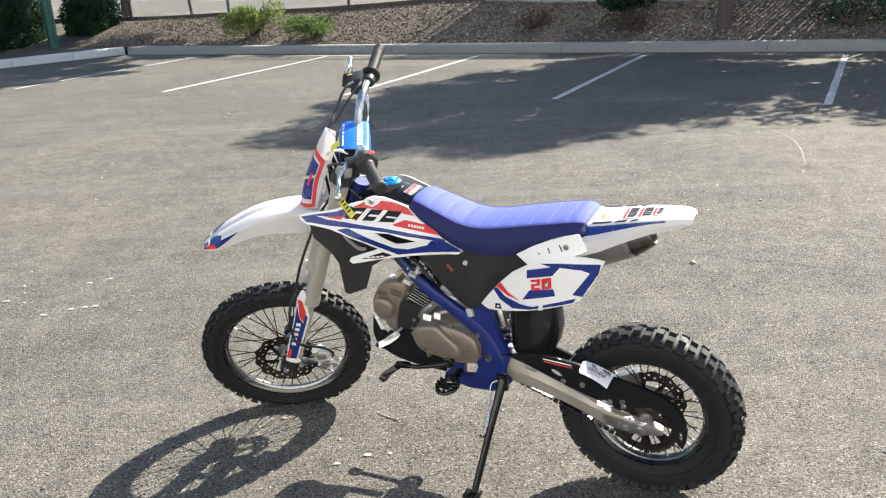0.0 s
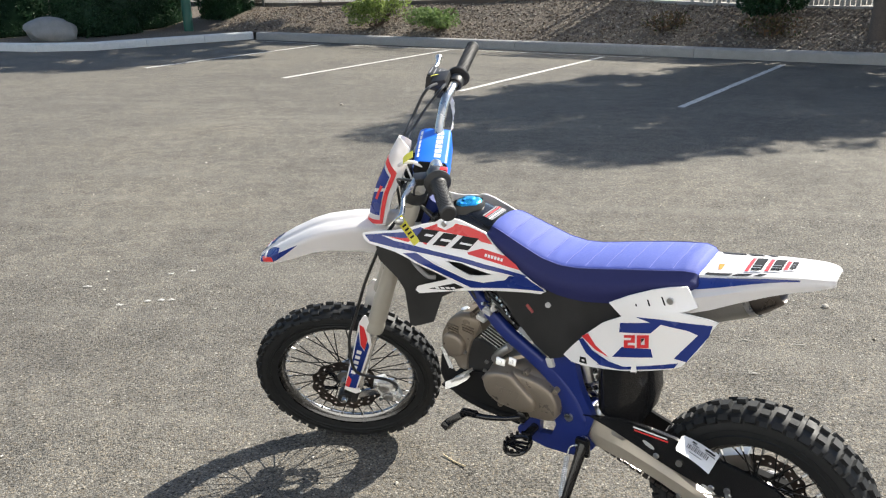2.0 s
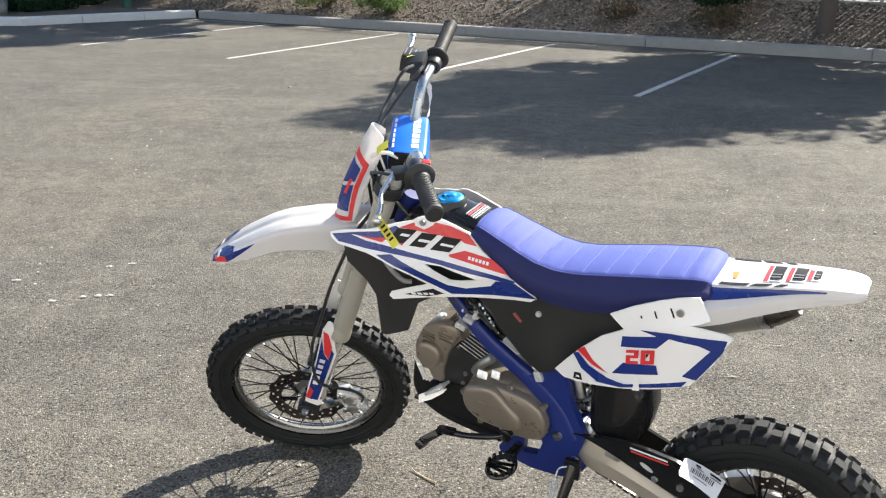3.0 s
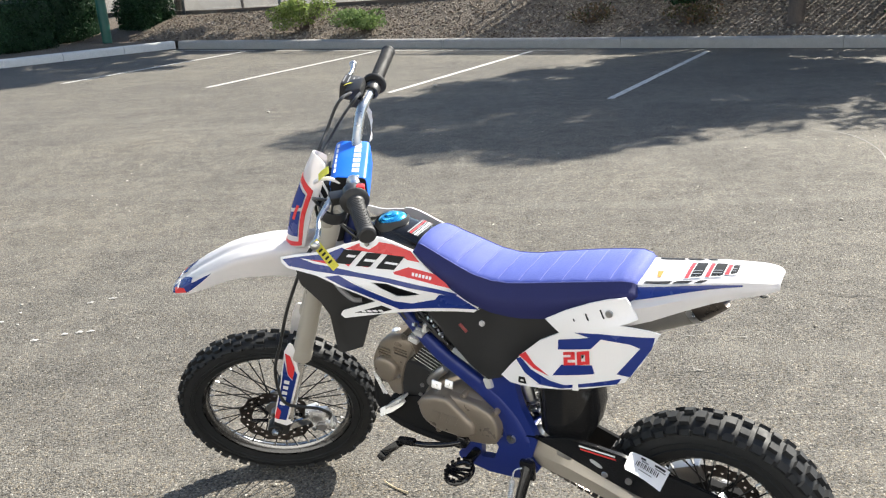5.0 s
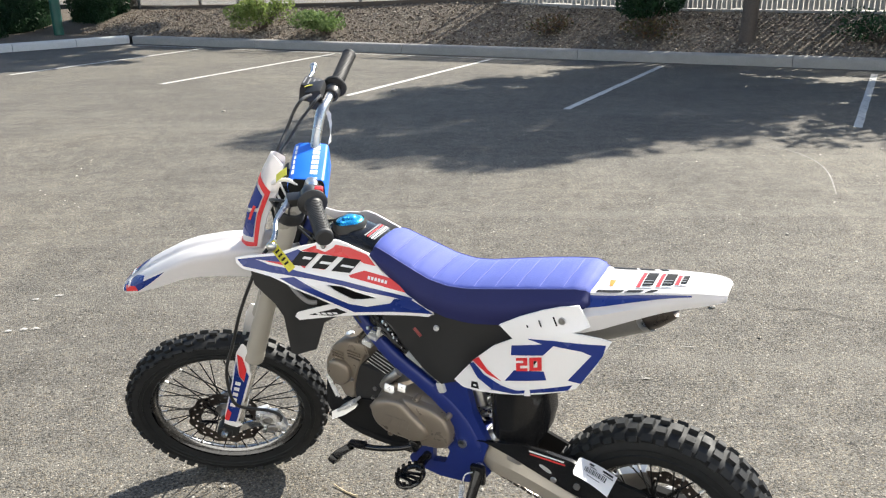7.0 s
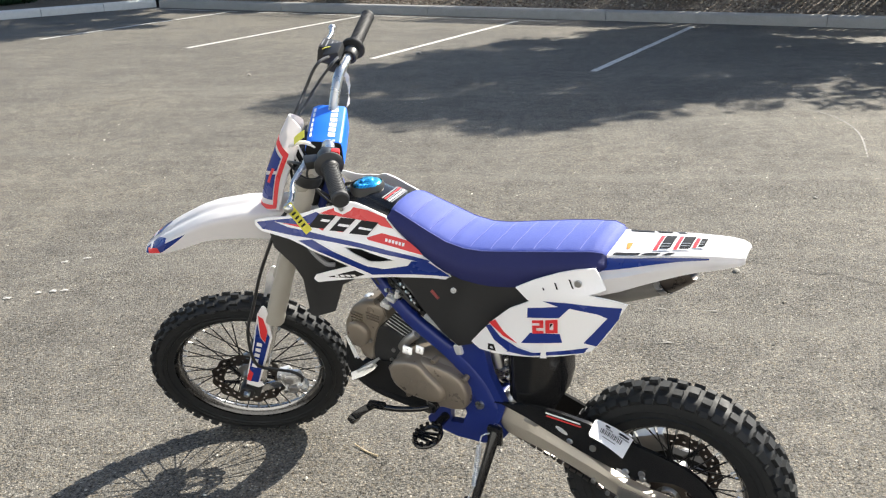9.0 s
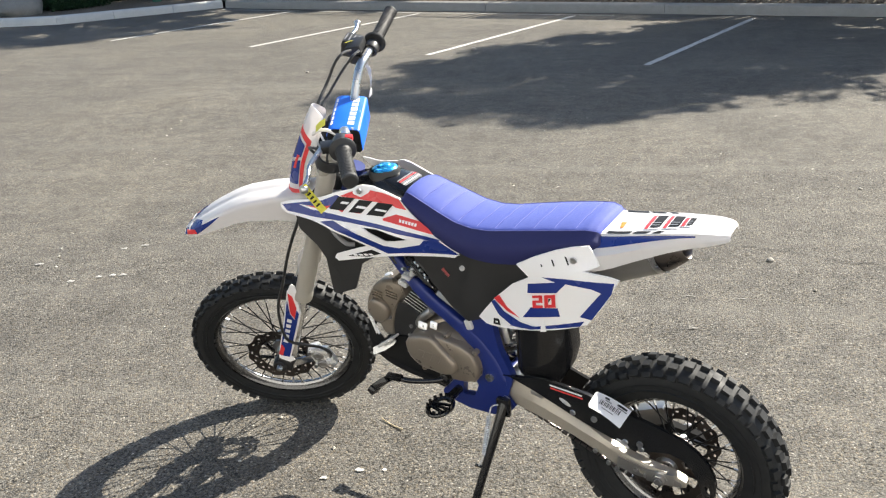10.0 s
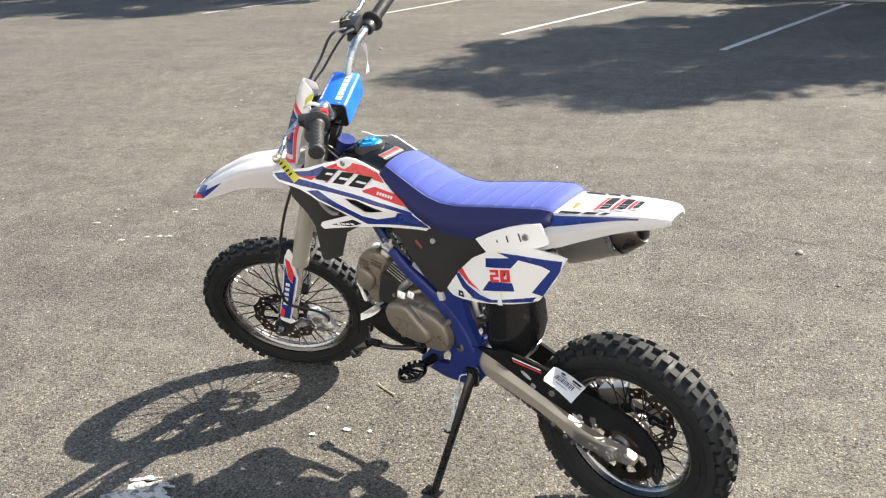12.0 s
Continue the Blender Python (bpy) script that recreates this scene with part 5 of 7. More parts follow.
loft(bm, [[pad_pt(a * k, v, b * k) for a, b in ring] for v, k in ((0.078, 0.97), (0.0855, 0.96), (0.087, 0.90))], ring=True, caps=True)
part("pad_end", bm, M_MATT, pad, "black foam end of the pad", smooth=50)
for u0, flip in ((-0.018, 0), (0.030, 1)):
    for k in range(6):
        v = -0.070 + k * 0.0225
        w = 0.0085 if not flip else 0.006
        part("mark", sheet([(u0 - w, v), (u0 + w, v), (u0 + w, v + 0.017), (u0 - w, v + 0.017)], lambda u, q, o: pad_pt(u, q, 0.0275 + o - (0.30 * max(0.0, u - 0.022))), 0.0008, 0.05), M_WHITE, pad, "plain white block of lettering")

# cables and hoses
for pts, r in (([(0.862, -0.18, 1.150), (0.872, -0.12, 1.172), (0.892, -0.10, 1.158), (0.920, -0.08, 1.117), (0.940, -0.035, 1.095), (0.966, -0.03, 1.054), (0.986, -0.02, 1.0), (0.985, 0.02, 0.88)], 0.0040), ([(0.838, -0.17, 1.150), (0.843, -0.11, 1.166), (0.882, -0.10, 1.130), (0.922, -0.085, 1.086), (0.944, -0.04, 1.068), (0.962, -0.02, 1.02), (0.965, 0.03, 0.93)], 0.0036), ([(0.86, 0.25, 1.115), (0.92, 0.2, 1.10), (0.955, 0.10, 1.03), (0.93, 0.05, 0.93), (0.86, 0.045, 0.85)], 0.0035), ([(0.835, 0.225, 1.11), (0.90, 0.15, 1.05), (0.92, 0.10, 0.97), (0.87, 0.08, 0.86)], 0.003)):
    bp("cable", tube(bmesh.new(), pts, r, 8, soft=6), M_BLACK, "black control cable", steer=True)
bp("brake_hose", tube(bmesh.new(), [(0.985, 0.02, 0.88), (1.03, 0.075, 0.85), (1.07, 0.098, 0.79), (1.115, 0.105, 0.708), (1.158, 0.112, 0.611), (1.195, 0.118, 0.53), (1.208, 0.122, 0.441), (1.20, 0.122, 0.394), (1.166, 0.112, 0.365), (1.125, 0.10, 0.335), (1.105, 0.088, 0.295), (1.118, 0.08, 0.262)], 0.0045, 8, soft=6), M_BLACK, "black hydraulic brake hose", steer=True)

# front brake caliper
bm = bmesh.new()
rect(bm, (1.150, 0.070, 0.275), (0.25, 0, 1), (0, 1, 0), (0.040, 0.018, 0.020), 0, 0.008)
rect(bm, (1.118, 0.072, 0.266), (0.25, 0, 1), (0, 1, 0), (0.034, 0.014, 0.012), 0, 0.006)
rect(bm, (1.134, 0.080, 0.302), (1, 0, 0.2), (0, 1, 0), (0.020, 0.014, 0.010), 0, 0.006)
caliper = bp("brake_caliper", bm, M_BRIGHT, "cast grey alloy brake caliper", steer=True)
for x, z in ((1.146, 0.290), (1.140, 0.252)):
    bm = bmesh.new()
    lathe(bm, [(0.0165, 0.0), (0.0165, 0.008), (0.014, 0.011), (0.009, 0.0115), (0.008, 0.009), (0, 0.009)], 22, (x, 0.086, z))
    part("piston_housing", bm, M_DULL, caliper)
bolts([(x, 0.086, z) for x, z in ((1.116, 0.294), (1.110, 0.240), (1.170, 0.302), (1.164, 0.244))], (0, 1, 0), 0.007, 0.007, M_STEEL, caliper)
bm = bmesh.new()
lathe(bm, [(0.009, 0.0), (0.009, 0.006), (0.006, 0.012), (0, 0.012)], 14, (1.120, 0.082, 0.262))
part("banjo_bolt", bm, M_BRIGHT, caliper)
bm = bmesh.new()
rect(bm, (1.198, 0.074, 0.262), (1, 0, -0.2), (0, 1, 0), (0.040, 0.005, 0.013), 0, 0.003)
part("caliper_bracket", bm, M_ALLOY, caliper)

# ---- tank, shrouds, seat, panels ----


def shroud_y(x, z):
    u = max(0.0, min(1.1, (x - 0.5) / 0.485))
    return 0.097 + 0.11 * u ** 1.5 - 0.4 * max(0.0, z - 0.8) + 0.010 * math.exp(-((z - 0.80) / 0.035) ** 2)


def panel_y(x, z):
    return 0.118 + 0.032 * (1 - ((x - 0.26) / 0.2) ** 2)


def skin(yf, sg, lift=0.0):
    return lambda u, v, o: Vector((u, sg * (yf(u, v) + o + lift), v))


SHROUD = [(0.992, 0.861), (0.960, 0.867), (0.917, 0.870), (0.883, 0.876), (0.844, 0.888), (0.810, 0.895), (0.799, 0.902), (0.780, 0.907), (0.751, 0.904), (0.729, 0.897), (0.677, 0.879), (0.661, 0.865), (0.641, 0.846), (0.590, 0.816), (0.555, 0.793), (0.493, 0.749), (0.556, 0.746), (0.658, 0.737), (0.732, 0.728), (0.806, 0.716), (0.843, 0.710), (0.852, 0.719), (0.846, 0.730), (0.760, 0.758), (0.798, 0.779), (0.861, 0.809), (0.898, 0.822), (0.971, 0.838), (0.988, 0.850)]
HOLE = [(0.765, 0.810), (0.724, 0.808), (0.642, 0.785), (0.683, 0.777), (0.705, 0.776)]
for sg in (1, -1):
    shroud = bp("tank_shroud", sheet(SHROUD, skin(shroud_y, sg), 0.004, 0.025, hole=HOLE), M_WHITE, "white tank shroud with blue, red and black graphics", smooth=50, mid=sg < 0)
    f1, f2, f3 = skin(shroud_y, sg, 0.0013), skin(shroud_y, sg, 0.0024), skin(shroud_y, sg, 0.0035)
    part("decal", sheet([(0.986, 0.858), (0.940, 0.863), (0.882, 0.868), (0.845, 0.882), (0.826, 0.874), (0.839, 0.869), (0.829, 0.866), (0.847, 0.851), (0.887, 0.853), (0.945, 0.859), (0.908, 0.847), (0.857, 0.839), (0.798, 0.829), (0.726, 0.820), (0.653, 0.809), (0.595, 0.802), (0.552, 0.796), (0.560, 0.786), (0.602, 0.793), (0.666, 0.801), (0.725, 0.811), (0.797, 0.820), (0.899, 0.831), (0.969, 0.843)], f1, 0.0008, 0.03), M_BLUE, shroud, "dark blue decal")
    part("decal", sheet([(0.876, 0.820), (0.844, 0.823), (0.795, 0.802), (0.713, 0.762), (0.671, 0.758), (0.611, 0.774), (0.598, 0.789), (0.555, 0.790), (0.508, 0.758), (0.606, 0.751), (0.704, 0.740), (0.754, 0.763), (0.810, 0.792)], f1, 0.0008, 0.03), M_BLUE, shroud)
    part("decal", sheet([(0.836, 0.879), (0.803, 0.892), (0.801, 0.885), (0.779, 0.878), (0.761, 0.888), (0.756, 0.895), (0.721, 0.890), (0.677, 0.876), (0.654, 0.854), (0.683, 0.858), (0.695, 0.864), (0.805, 0.876)], f1, 0.0008, 0.03), M_RED, shroud, "bright red decal")
    part("decal", sheet([(0.713, 0.832), (0.679, 0.843), (0.602, 0.830), (0.571, 0.807), (0.603, 0.811), (0.709, 0.828)], f1, 0.0008, 0.03), M_RED, shroud)
    part("decal", sheet([(0.923, 0.856), (0.887, 0.854), (0.856, 0.857), (0.869, 0.846)], f2, 0.0008, 0.03), M_RED, shroud)
    # large word mark as slanted blocks
    for quad, slit in (([(0.838, 0.878), (0.794, 0.876), (0.820, 0.846), (0.858, 0.849)], [(0.826, 0.868), (0.806, 0.866), (0.811, 0.861), (0.831, 0.863)]), ([(0.782, 0.872), (0.746, 0.870), (0.771, 0.842), (0.806, 0.843)], [(0.784, 0.859), (0.758, 0.857), (0.762, 0.852), (0.788, 0.854)]), ([(0.732, 0.868), (0.690, 0.865), (0.712, 0.837), (0.757, 0.839)], [(0.733, 0.854), (0.703, 0.851), (0.706, 0.847), (0.737, 0.850)])):
        part("mark", sheet(quad, f2, 0.0008, 0.05), M_INK, shroud, "plain slanted black block of a word mark")
        part("mark", sheet(slit, f3, 0.0006, 0.05), M_WHITE, shroud)
    part("mark", sheet([(0.788, 0.842), (0.774, 0.841), (0.778, 0.847)], f2, 0.0008, 0.05), M_RED, shroud)
    part("mark", sheet([(0.838, 0.850), (0.822, 0.842), (0.818, 0.849)], f2, 0.0008, 0.05), M_RED, shroud)
    for k in range(6):
        u = 0.667 - k * 0.0085
        part("mark", sheet([(u, 0.8335 - k * 0.0012), (u - 0.0058, 0.8327 - k * 0.0012), (u - 0.0058, 0.8265 - k * 0.0012), (u, 0.8273 - k * 0.0012)], f2, 0.0006, 0.05), M_WHITE, shroud)
    part("decal", sheet([(0.816, 0.726), (0.747, 0.748), (0.723, 0.738), (0.758, 0.727)], f1, 0.0008, 0.03), M_INK, shroud)
    for k in range(4):
        u = 0.800 - k * 0.014
        part("mark", sheet([(u, 0.7325 + k * 0.0012), (u - 0.010, 0.7335 + k * 0.0012), (u - 0.014, 0.7285 + k * 0.0012), (u - 0.004, 0.7278 + k * 0.0012)], f2, 0.0006, 0.05), M_WHITE, shroud)
    bm = bmesh.new()
    bolt(bm, (0.783, sg * (shroud_y(0.783, 0.893) + 0.002), 0.893), (0, sg, 0), 0.0075, 0.005)
    part("bolt", bm, M_STEEL, shroud)
    # black scoop under the shroud
    scoop_y = lambda x, z: 0.085 + 0.052 * max(0.0, min(1.0, (x - 0.68) / 0.20))
    bp("radiator_scoop", sheet([(1.000, 0.836), (0.989, 0.768), (0.934, 0.726), (0.911, 0.693), (0.904, 0.593), (0.890, 0.590), (0.834, 0.611), (0.806, 0.687), (0.762, 0.712), (0.722, 0.729), (0.66, 0.74), (0.66, 0.80), (0.76, 0.84), (0.90, 0.855)], skin(scoop_y, sg), 0.004, 0.03), M_BLACK, "matt black plastic scoop", smooth=50)
    bm = bmesh.new()
    tube(bm, [(0.872, sg * 0.142, 0.79), (0.85, sg * 0.146, 0.772), (0.828, sg * 0.14, 0.752), (0.81, sg * 0.13, 0.748)], 0.006, 8, soft=4)
    bp("scoop_brace", bm, M_GREYINK)

# tank body and cap
bm = bmesh.new()
rows = []
for x, zt, w, zb in ((0.885, 0.845, 0.045, 0.80), (0.872, 0.885, 0.062, 0.79), (0.835, 0.905, 0.074, 0.78), (0.79, 0.915, 0.080, 0.78), (0.74, 0.918, 0.082, 0.77), (0.69, 0.903, 0.080, 0.77), (0.65, 0.890, 0.076, 0.77), (0.56, 0.855, 0.07, 0.76)):
    rows.append([(x, w * math.sin(a), zb + (zt - zb) * (1 - abs(math.sin(a)) ** 4.0 * 0.85)) for a in (-1.57 + 3.14 * j / 16 for j in range(17))])
loft(bm, rows, caps=False)
tank = bp("fuel_tank", bm, M_GLOSS, "black plastic fuel tank", smooth=60, mid=True)
bm = bmesh.new()
lathe(bm, [(0.042, -0.016), (0.042, 0.0), (0.038, 0.006)], 36, (0.768, 0.004, 0.920), (0.05, 0, 1))
part("tank_collar", bm, M_BLACK, tank)
bm = bmesh.new()
lathe(bm, [(0.029, -0.004), (0.034, 0.000), (0.035, 0.006), (0.032, 0.011), (0.025, 0.014), (0.019, 0.014), (0.017, 0.018), (0.014, 0.020), (0, 0.020)], 40, (0.764, 0.006, 0.918), (0.05, 0, 1))
part("fuel_cap", bm, M_ANOD, tank, "light blue anodised fuel cap")
for k in range(5):
    u0 = 0.706 - k * 0.0058
    part("mark", sheet([(u0, -0.036), (u0 - 0.0030, -0.036), (u0 - 0.0030, 0.036), (u0, 0.036)], lambda u, v, o: Vector((u, v, 0.9135 - 0.32 * (0.72 - u) - 4.5 * max(0, abs(v) - 0.03) ** 2 + o)), 0.001, 0.03), (M_GREYINK, M_RED, M_GREYINK, M_WHITE, M_GREYINK)[k], tank, "printed caution strip")

# seat
SX = [0.672, 0.664, 0.647, 0.60, 0.562, 0.52, 0.473, 0.43, 0.40, 0.34, 0.277, 0.22, 0.175, 0.150, 0.138]
SZ = [0.893, 0.899, 0.896, 0.877, 0.862, 0.846, 0.838, 0.840, 0.845, 0.856, 0.867, 0.876, 0.882, 0.878, 0.860]
SB = [0.880, 0.876, 0.862, 0.826, 0.800, 0.780, 0.768, 0.766, 0.768, 0.778, 0.798, 0.82, 0.838, 0.845, 0.848]
SW = [0.056, 0.063, 0.067, 0.072, 0.076, 0.079, 0.081, 0.083, 0.085, 0.087, 0.088, 0.087, 0.083, 0.074, 0.058]


def seat_at(x, s, o=0.0):
    z, b, w = (float(np.interp(-x, [-q for q in SX], k)) for k in (SZ, SB, SW))
    a = abs(s)
    if a < 0.5:
        k = a / 0.5
        y, zz = w * 0.93 * k, z + 0.009 * (1 - k ** 2.4) - 0.004
        return Vector((x, math.copysign(y, s), zz + o))
    k = (a - 0.5) / 0.5
    bulge = 0.010 * math.sin(k * math.pi)
    y = w * (0.93 + 0.10 * min(1, k * 3)) + bulge + 0.012 * k
    return Vector((x, math.copysign(y + o, s), z - 0.004 - (z - b - 0.004) * k - (0.004 if k > 0.02 else 0)))


bm = bmesh.new()
xs = [0.672 - i * 0.534 / 72 for i in range(73)]
rows = []
for x in xs:
    rib = 0.0022 * max(0.0, math.cos((x - 0.30) / 0.052 * 2 * math.pi)) ** 6 if x < 0.62 else 0.0
    rows.append([seat_at(x, -1 + j / 14, -rib if 7 < j < 21 else 0.0) for j in range(29)])
loft(bm, rows, caps=True)
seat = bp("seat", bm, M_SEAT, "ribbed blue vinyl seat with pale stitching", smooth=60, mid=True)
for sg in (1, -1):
    # skin over the side whose darker blue holds the shade
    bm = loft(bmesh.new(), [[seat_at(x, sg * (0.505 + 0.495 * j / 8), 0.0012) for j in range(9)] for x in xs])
    part("side_cover", bm, M_SEAT_SHADED, seat, "vinyl side of the seat, darkened to carry its shade", smooth=60)
    pts = [seat_at(x, sg * 0.5, 0.0009) for x in xs[2:-2]]
    part("seam", tube(bmesh.new(), pts, 0.0013, 5), M_THREAD, seat)
x = 0.612
while x > 0.16:
    pts = [seat_at(x + 0.012 * abs(q), q, -0.0008) for q in (-0.48 + 0.06 * j for j in range(17))]
    part("seam", tube(bmesh.new(), pts, 0.0007, 5), M_THREAD, seat)
    x -= 0.052

# side panels
PANEL = [(0.324, 0.790), (0.292, 0.764), (0.340, 0.735), (0.389, 0.688), (0.426, 0.645), (0.453, 0.611), (0.429, 0.601), (0.398, 0.604), (0.346, 0.614), (0.286, 0.627), (0.231, 0.642), (0.181, 0.658), (0.156, 0.669), (0.139, 0.691), (0.116, 0.724), (0.100, 0.759), (0.086, 0.785), (0.106, 0.791), (0.134, 0.795), (0.165, 0.798), (0.150, 0.803), (0.132, 0.811), (0.157, 0.853), (0.193, 0.848), (0.228, 0.838), (0.280, 0.815)]
upper_y = lambda x, z: panel_y(x, z) - 0.010 * max(0.0, min(1.0, (z - 0.795) / 0.03)) * max(0.0, min(1.0, (0.23 - x) / 0.09)) - 0.10 * max(0.0, z - 0.79) - 0.006 * max(0.0, min(1.0, (z - 0.785) / 0.04))
for sg in (1, -1):
    pnl = bp("side_panel", sheet(PANEL if sg > 0 else [(u, min(v, 0.835 + 0.02 * u)) for u, v in PANEL], skin(upper_y, sg), 0.004, 0.022), M_WHITE, "white side panel with blue and red number graphics", smooth=50, mid=sg < 0)
    f1, f2, f3 = skin(upper_y, sg, 0.0013), skin(upper_y, sg, 0.0024), skin(upper_y, sg, 0.0035)
    part("decal", sheet([(0.258, 0.772), (0.204, 0.777), (0.096, 0.778), (0.102, 0.752), (0.145, 0.683), (0.172, 0.687), (0.124, 0.752), (0.145, 0.760), (0.202, 0.765), (0.224, 0.739), (0.297, 0.724), (0.295, 0.748), (0.225, 0.765)], f1, 0.0008, 0.03), M_BLUE, pnl, "dark blue decal frame")
    part("decal", sheet([(0.356, 0.622), (0.279, 0.640), (0.162, 0.677), (0.171, 0.663), (0.286, 0.631)], f1, 0.0008, 0.03), M_BLUE, pnl)
    part("decal", sheet([(0.405, 0.672), (0.393, 0.679), (0.367, 0.656), (0.322, 0.641), (0.269, 0.637), (0.293, 0.629), (0.345, 0.624), (0.384, 0.643)], f2, 0.0008, 0.03), M_BLUE, pnl)
    part("decal", sheet([(0.396, 0.683), (0.379, 0.696), (0.358, 0.671), (0.324, 0.652), (0.359, 0.660)], f1, 0.0008, 0.03), M_RED, pnl)
    part("decal", sheet([(0.291, 0.688), (0.223, 0.700), (0.218, 0.680), (0.314, 0.656)], f1, 0.0008, 0.03), M_BLUE, pnl)
    part("decal", sheet([(0.262, 0.668), (0.257, 0.669), (0.253, 0.634), (0.268, 0.631)], f3, 0.0008, 0.03), M_WHITE, pnl)

    def num(u, v):
        # text plane: u, v from 0 to 1 over the number's field
        e = 0.286 - 0.060 * u
        return (e, 0.688 + 0.032 * v + 0.0145 * u)
    two = [(0.02, 1), (0.45, 1), (0.45, 0.42), (0.17, 0.42), (0.17, 0.2), (0.45, 0.2), (0.45, 0), (0.02, 0), (0.02, 0.6), (0.30, 0.6), (0.30, 0.8), (0.02, 0.8)]
    zero = [(0.53, 1), (0.98, 1), (0.98, 0), (0.53, 0)]
    zhole = [(0.68, 0.76), (0.83, 0.76), (0.83, 0.24), (0.68, 0.24)]
    part("numeral", sheet([num(*p) for p in two], f2, 0.0008, 0.05), M_RED, pnl, "red numeral 2")
    part("numeral", sheet([num(*p) for p in zero], f2, 0.0008, 0.05, hole=[num(*p) for p in zhole]), M_RED, pnl, "red numeral 0")
    part("mark", sheet([num(0.70, 0.72), num(0.81, 0.72), num(0.70, 0.4)], f2, 0.0008, 0.05), M_INK, pnl)
    part("mark", sheet([(0.402, 0.626), (0.386, 0.629), (0.382, 0.613), (0.404, 0.610)], f1, 0.0008, 0.05, hole=[(0.397, 0.621), (0.390, 0.622), (0.388, 0.617), (0.398, 0.615)]), M_INK, pnl)
    for a, b in (((0.235, 0.816), (0.229, 0.803)), ((0.206, 0.826), (0.197, 0.809)), ((0.260, 0.802), (0.258, 0.797))):
        part("slot", sheet([(a[0] + 0.0016, a[1]), (a[0] - 0.0016, a[1]), (b[0] - 0.0016, b[1]), (b[0] + 0.0016, b[1])], f1, 0.0008, 0.05), M_INK, pnl)
    bm = bmesh.new()
    bolt(bm, (0.187, sg * (upper_y(0.187, 0.82) + 0.001), 0.820), (0, sg, 0), 0.008, 0.005)
    part("bolt", bm, M_STEEL, pnl)
    # black airbox side
    air_y = lambda x, z: 0.088 + 0.012 * math.sin(max(0.0, min(1.0, (x - 0.30) / 0.36)) * 3.14)
    box_side = bp("airbox_cover", sheet([(0.672, 0.735), (0.60, 0.752), (0.491, 0.762), (0.345, 0.782), (0.305, 0.765), (0.318, 0.720), (0.410, 0.655), (0.462, 0.590), (0.50, 0.575), (0.545, 0.605), (0.600, 0.660), (0.648, 0.717)], skin(air_y, sg), 0.004, 0.03), M_BLACK, "matt black airbox cover", smooth=50)
    bm = bmesh.new()
    bolt(bm, (0.501, sg * (air_y(0.501, 0.725) + 0.001), 0.725), (0, sg, 0), 0.007, 0.005)
    part("bolt", bm, M_BRIGHT, box_side)
    bm = tube(bmesh.new(), [(0.563, sg * 0.0985, 0.711), (0.545, sg * 0.0985, 0.693)], 0.0042, 8)
    part("drain_plug", bm, M_REDBROWN, box_side, "small red plug on the airbox")

# tail
TX = [0.185, 0.15, 0.11, 0.06, 0.0, -0.05, -0.08, -0.10, -0.113, -0.119]
TZ = [0.866, 0.868, 0.872, 0.879, 0.888, 0.893, 0.895, 0.895, 0.893, 0.890]
TW = [0.066, 0.067, 0.065, 0.061, 0.056, 0.051, 0.048, 0.044, 0.037, 0.029]
TD = [0.076, 0.074, 0.066, 0.053, 0.040, 0.030, 0.024, 0.018, 0.014, 0.010]


def tail_at(x, s, o=0.0):
    z, w, d = (float(np.interp(-x, [-q for q in TX], k)) for k in (TZ, TW, TD))
    a = abs(s)
    if a <= 0.6:
        return Vector((x, math.copysign(w * 0.97 * a / 0.6, s), z + 0.004 * (1 - (a / 0.6) ** 2) + o))
    k = (a - 0.6) / 0.4
    return Vector((x, math.copysign(w * (0.97 + (0.14 + 0.50 * max(0.0, min(1.0, (x + 0.03) / 0.19))) * min(1, 2 * k) ** 1.5) + o, s), z - d * k))


xs = [0.185 - i * 0.0125 for i in range(24)] + [-0.108, -0.113, -0.117, -0.119]
bm = shell(tail_at, xs, [-1 + j / 15 for j in range(31)], 0.003)
tail = bp("rear_fender", bm, M_THIN, "white plastic tail with blue stripe and caution labels", smooth=50, mid=True)
for sg in (1, -1):
    tm = lambda u, v, o, sg=sg: tail_at(u, sg * v, o + 0.0014)
    part("decal", sheet([(0.158, 0.735), (0.158, 0.625), (0.05, 0.625), (-0.055, 0.65), (-0.055, 0.69), (0.05, 0.715)], tm, 0.0008, 0.03), M_BLUE, tail)
    part("decal", sheet([(0.135, 0.575), (0.085, 0.575), (0.080, 0.50), (0.132, 0.50)], tm, 0.0008, 0.03), M_INK, tail)
    part("decal", sheet([(0.078, 0.575), (0.048, 0.575), (0.040, 0.50), (0.070, 0.50)], tm, 0.0008, 0.03), M_INK, tail)
    part("decal", sheet([(0.036, 0.585), (0.022, 0.585), (0.012, 0.50), (0.026, 0.50)], tm, 0.0008, 0.03), M_INK, tail)
tm, tm2 = (lambda u, v, o: tail_at(u, v, o + 0.0014)), (lambda u, v, o: tail_at(u, v, o + 0.0024))
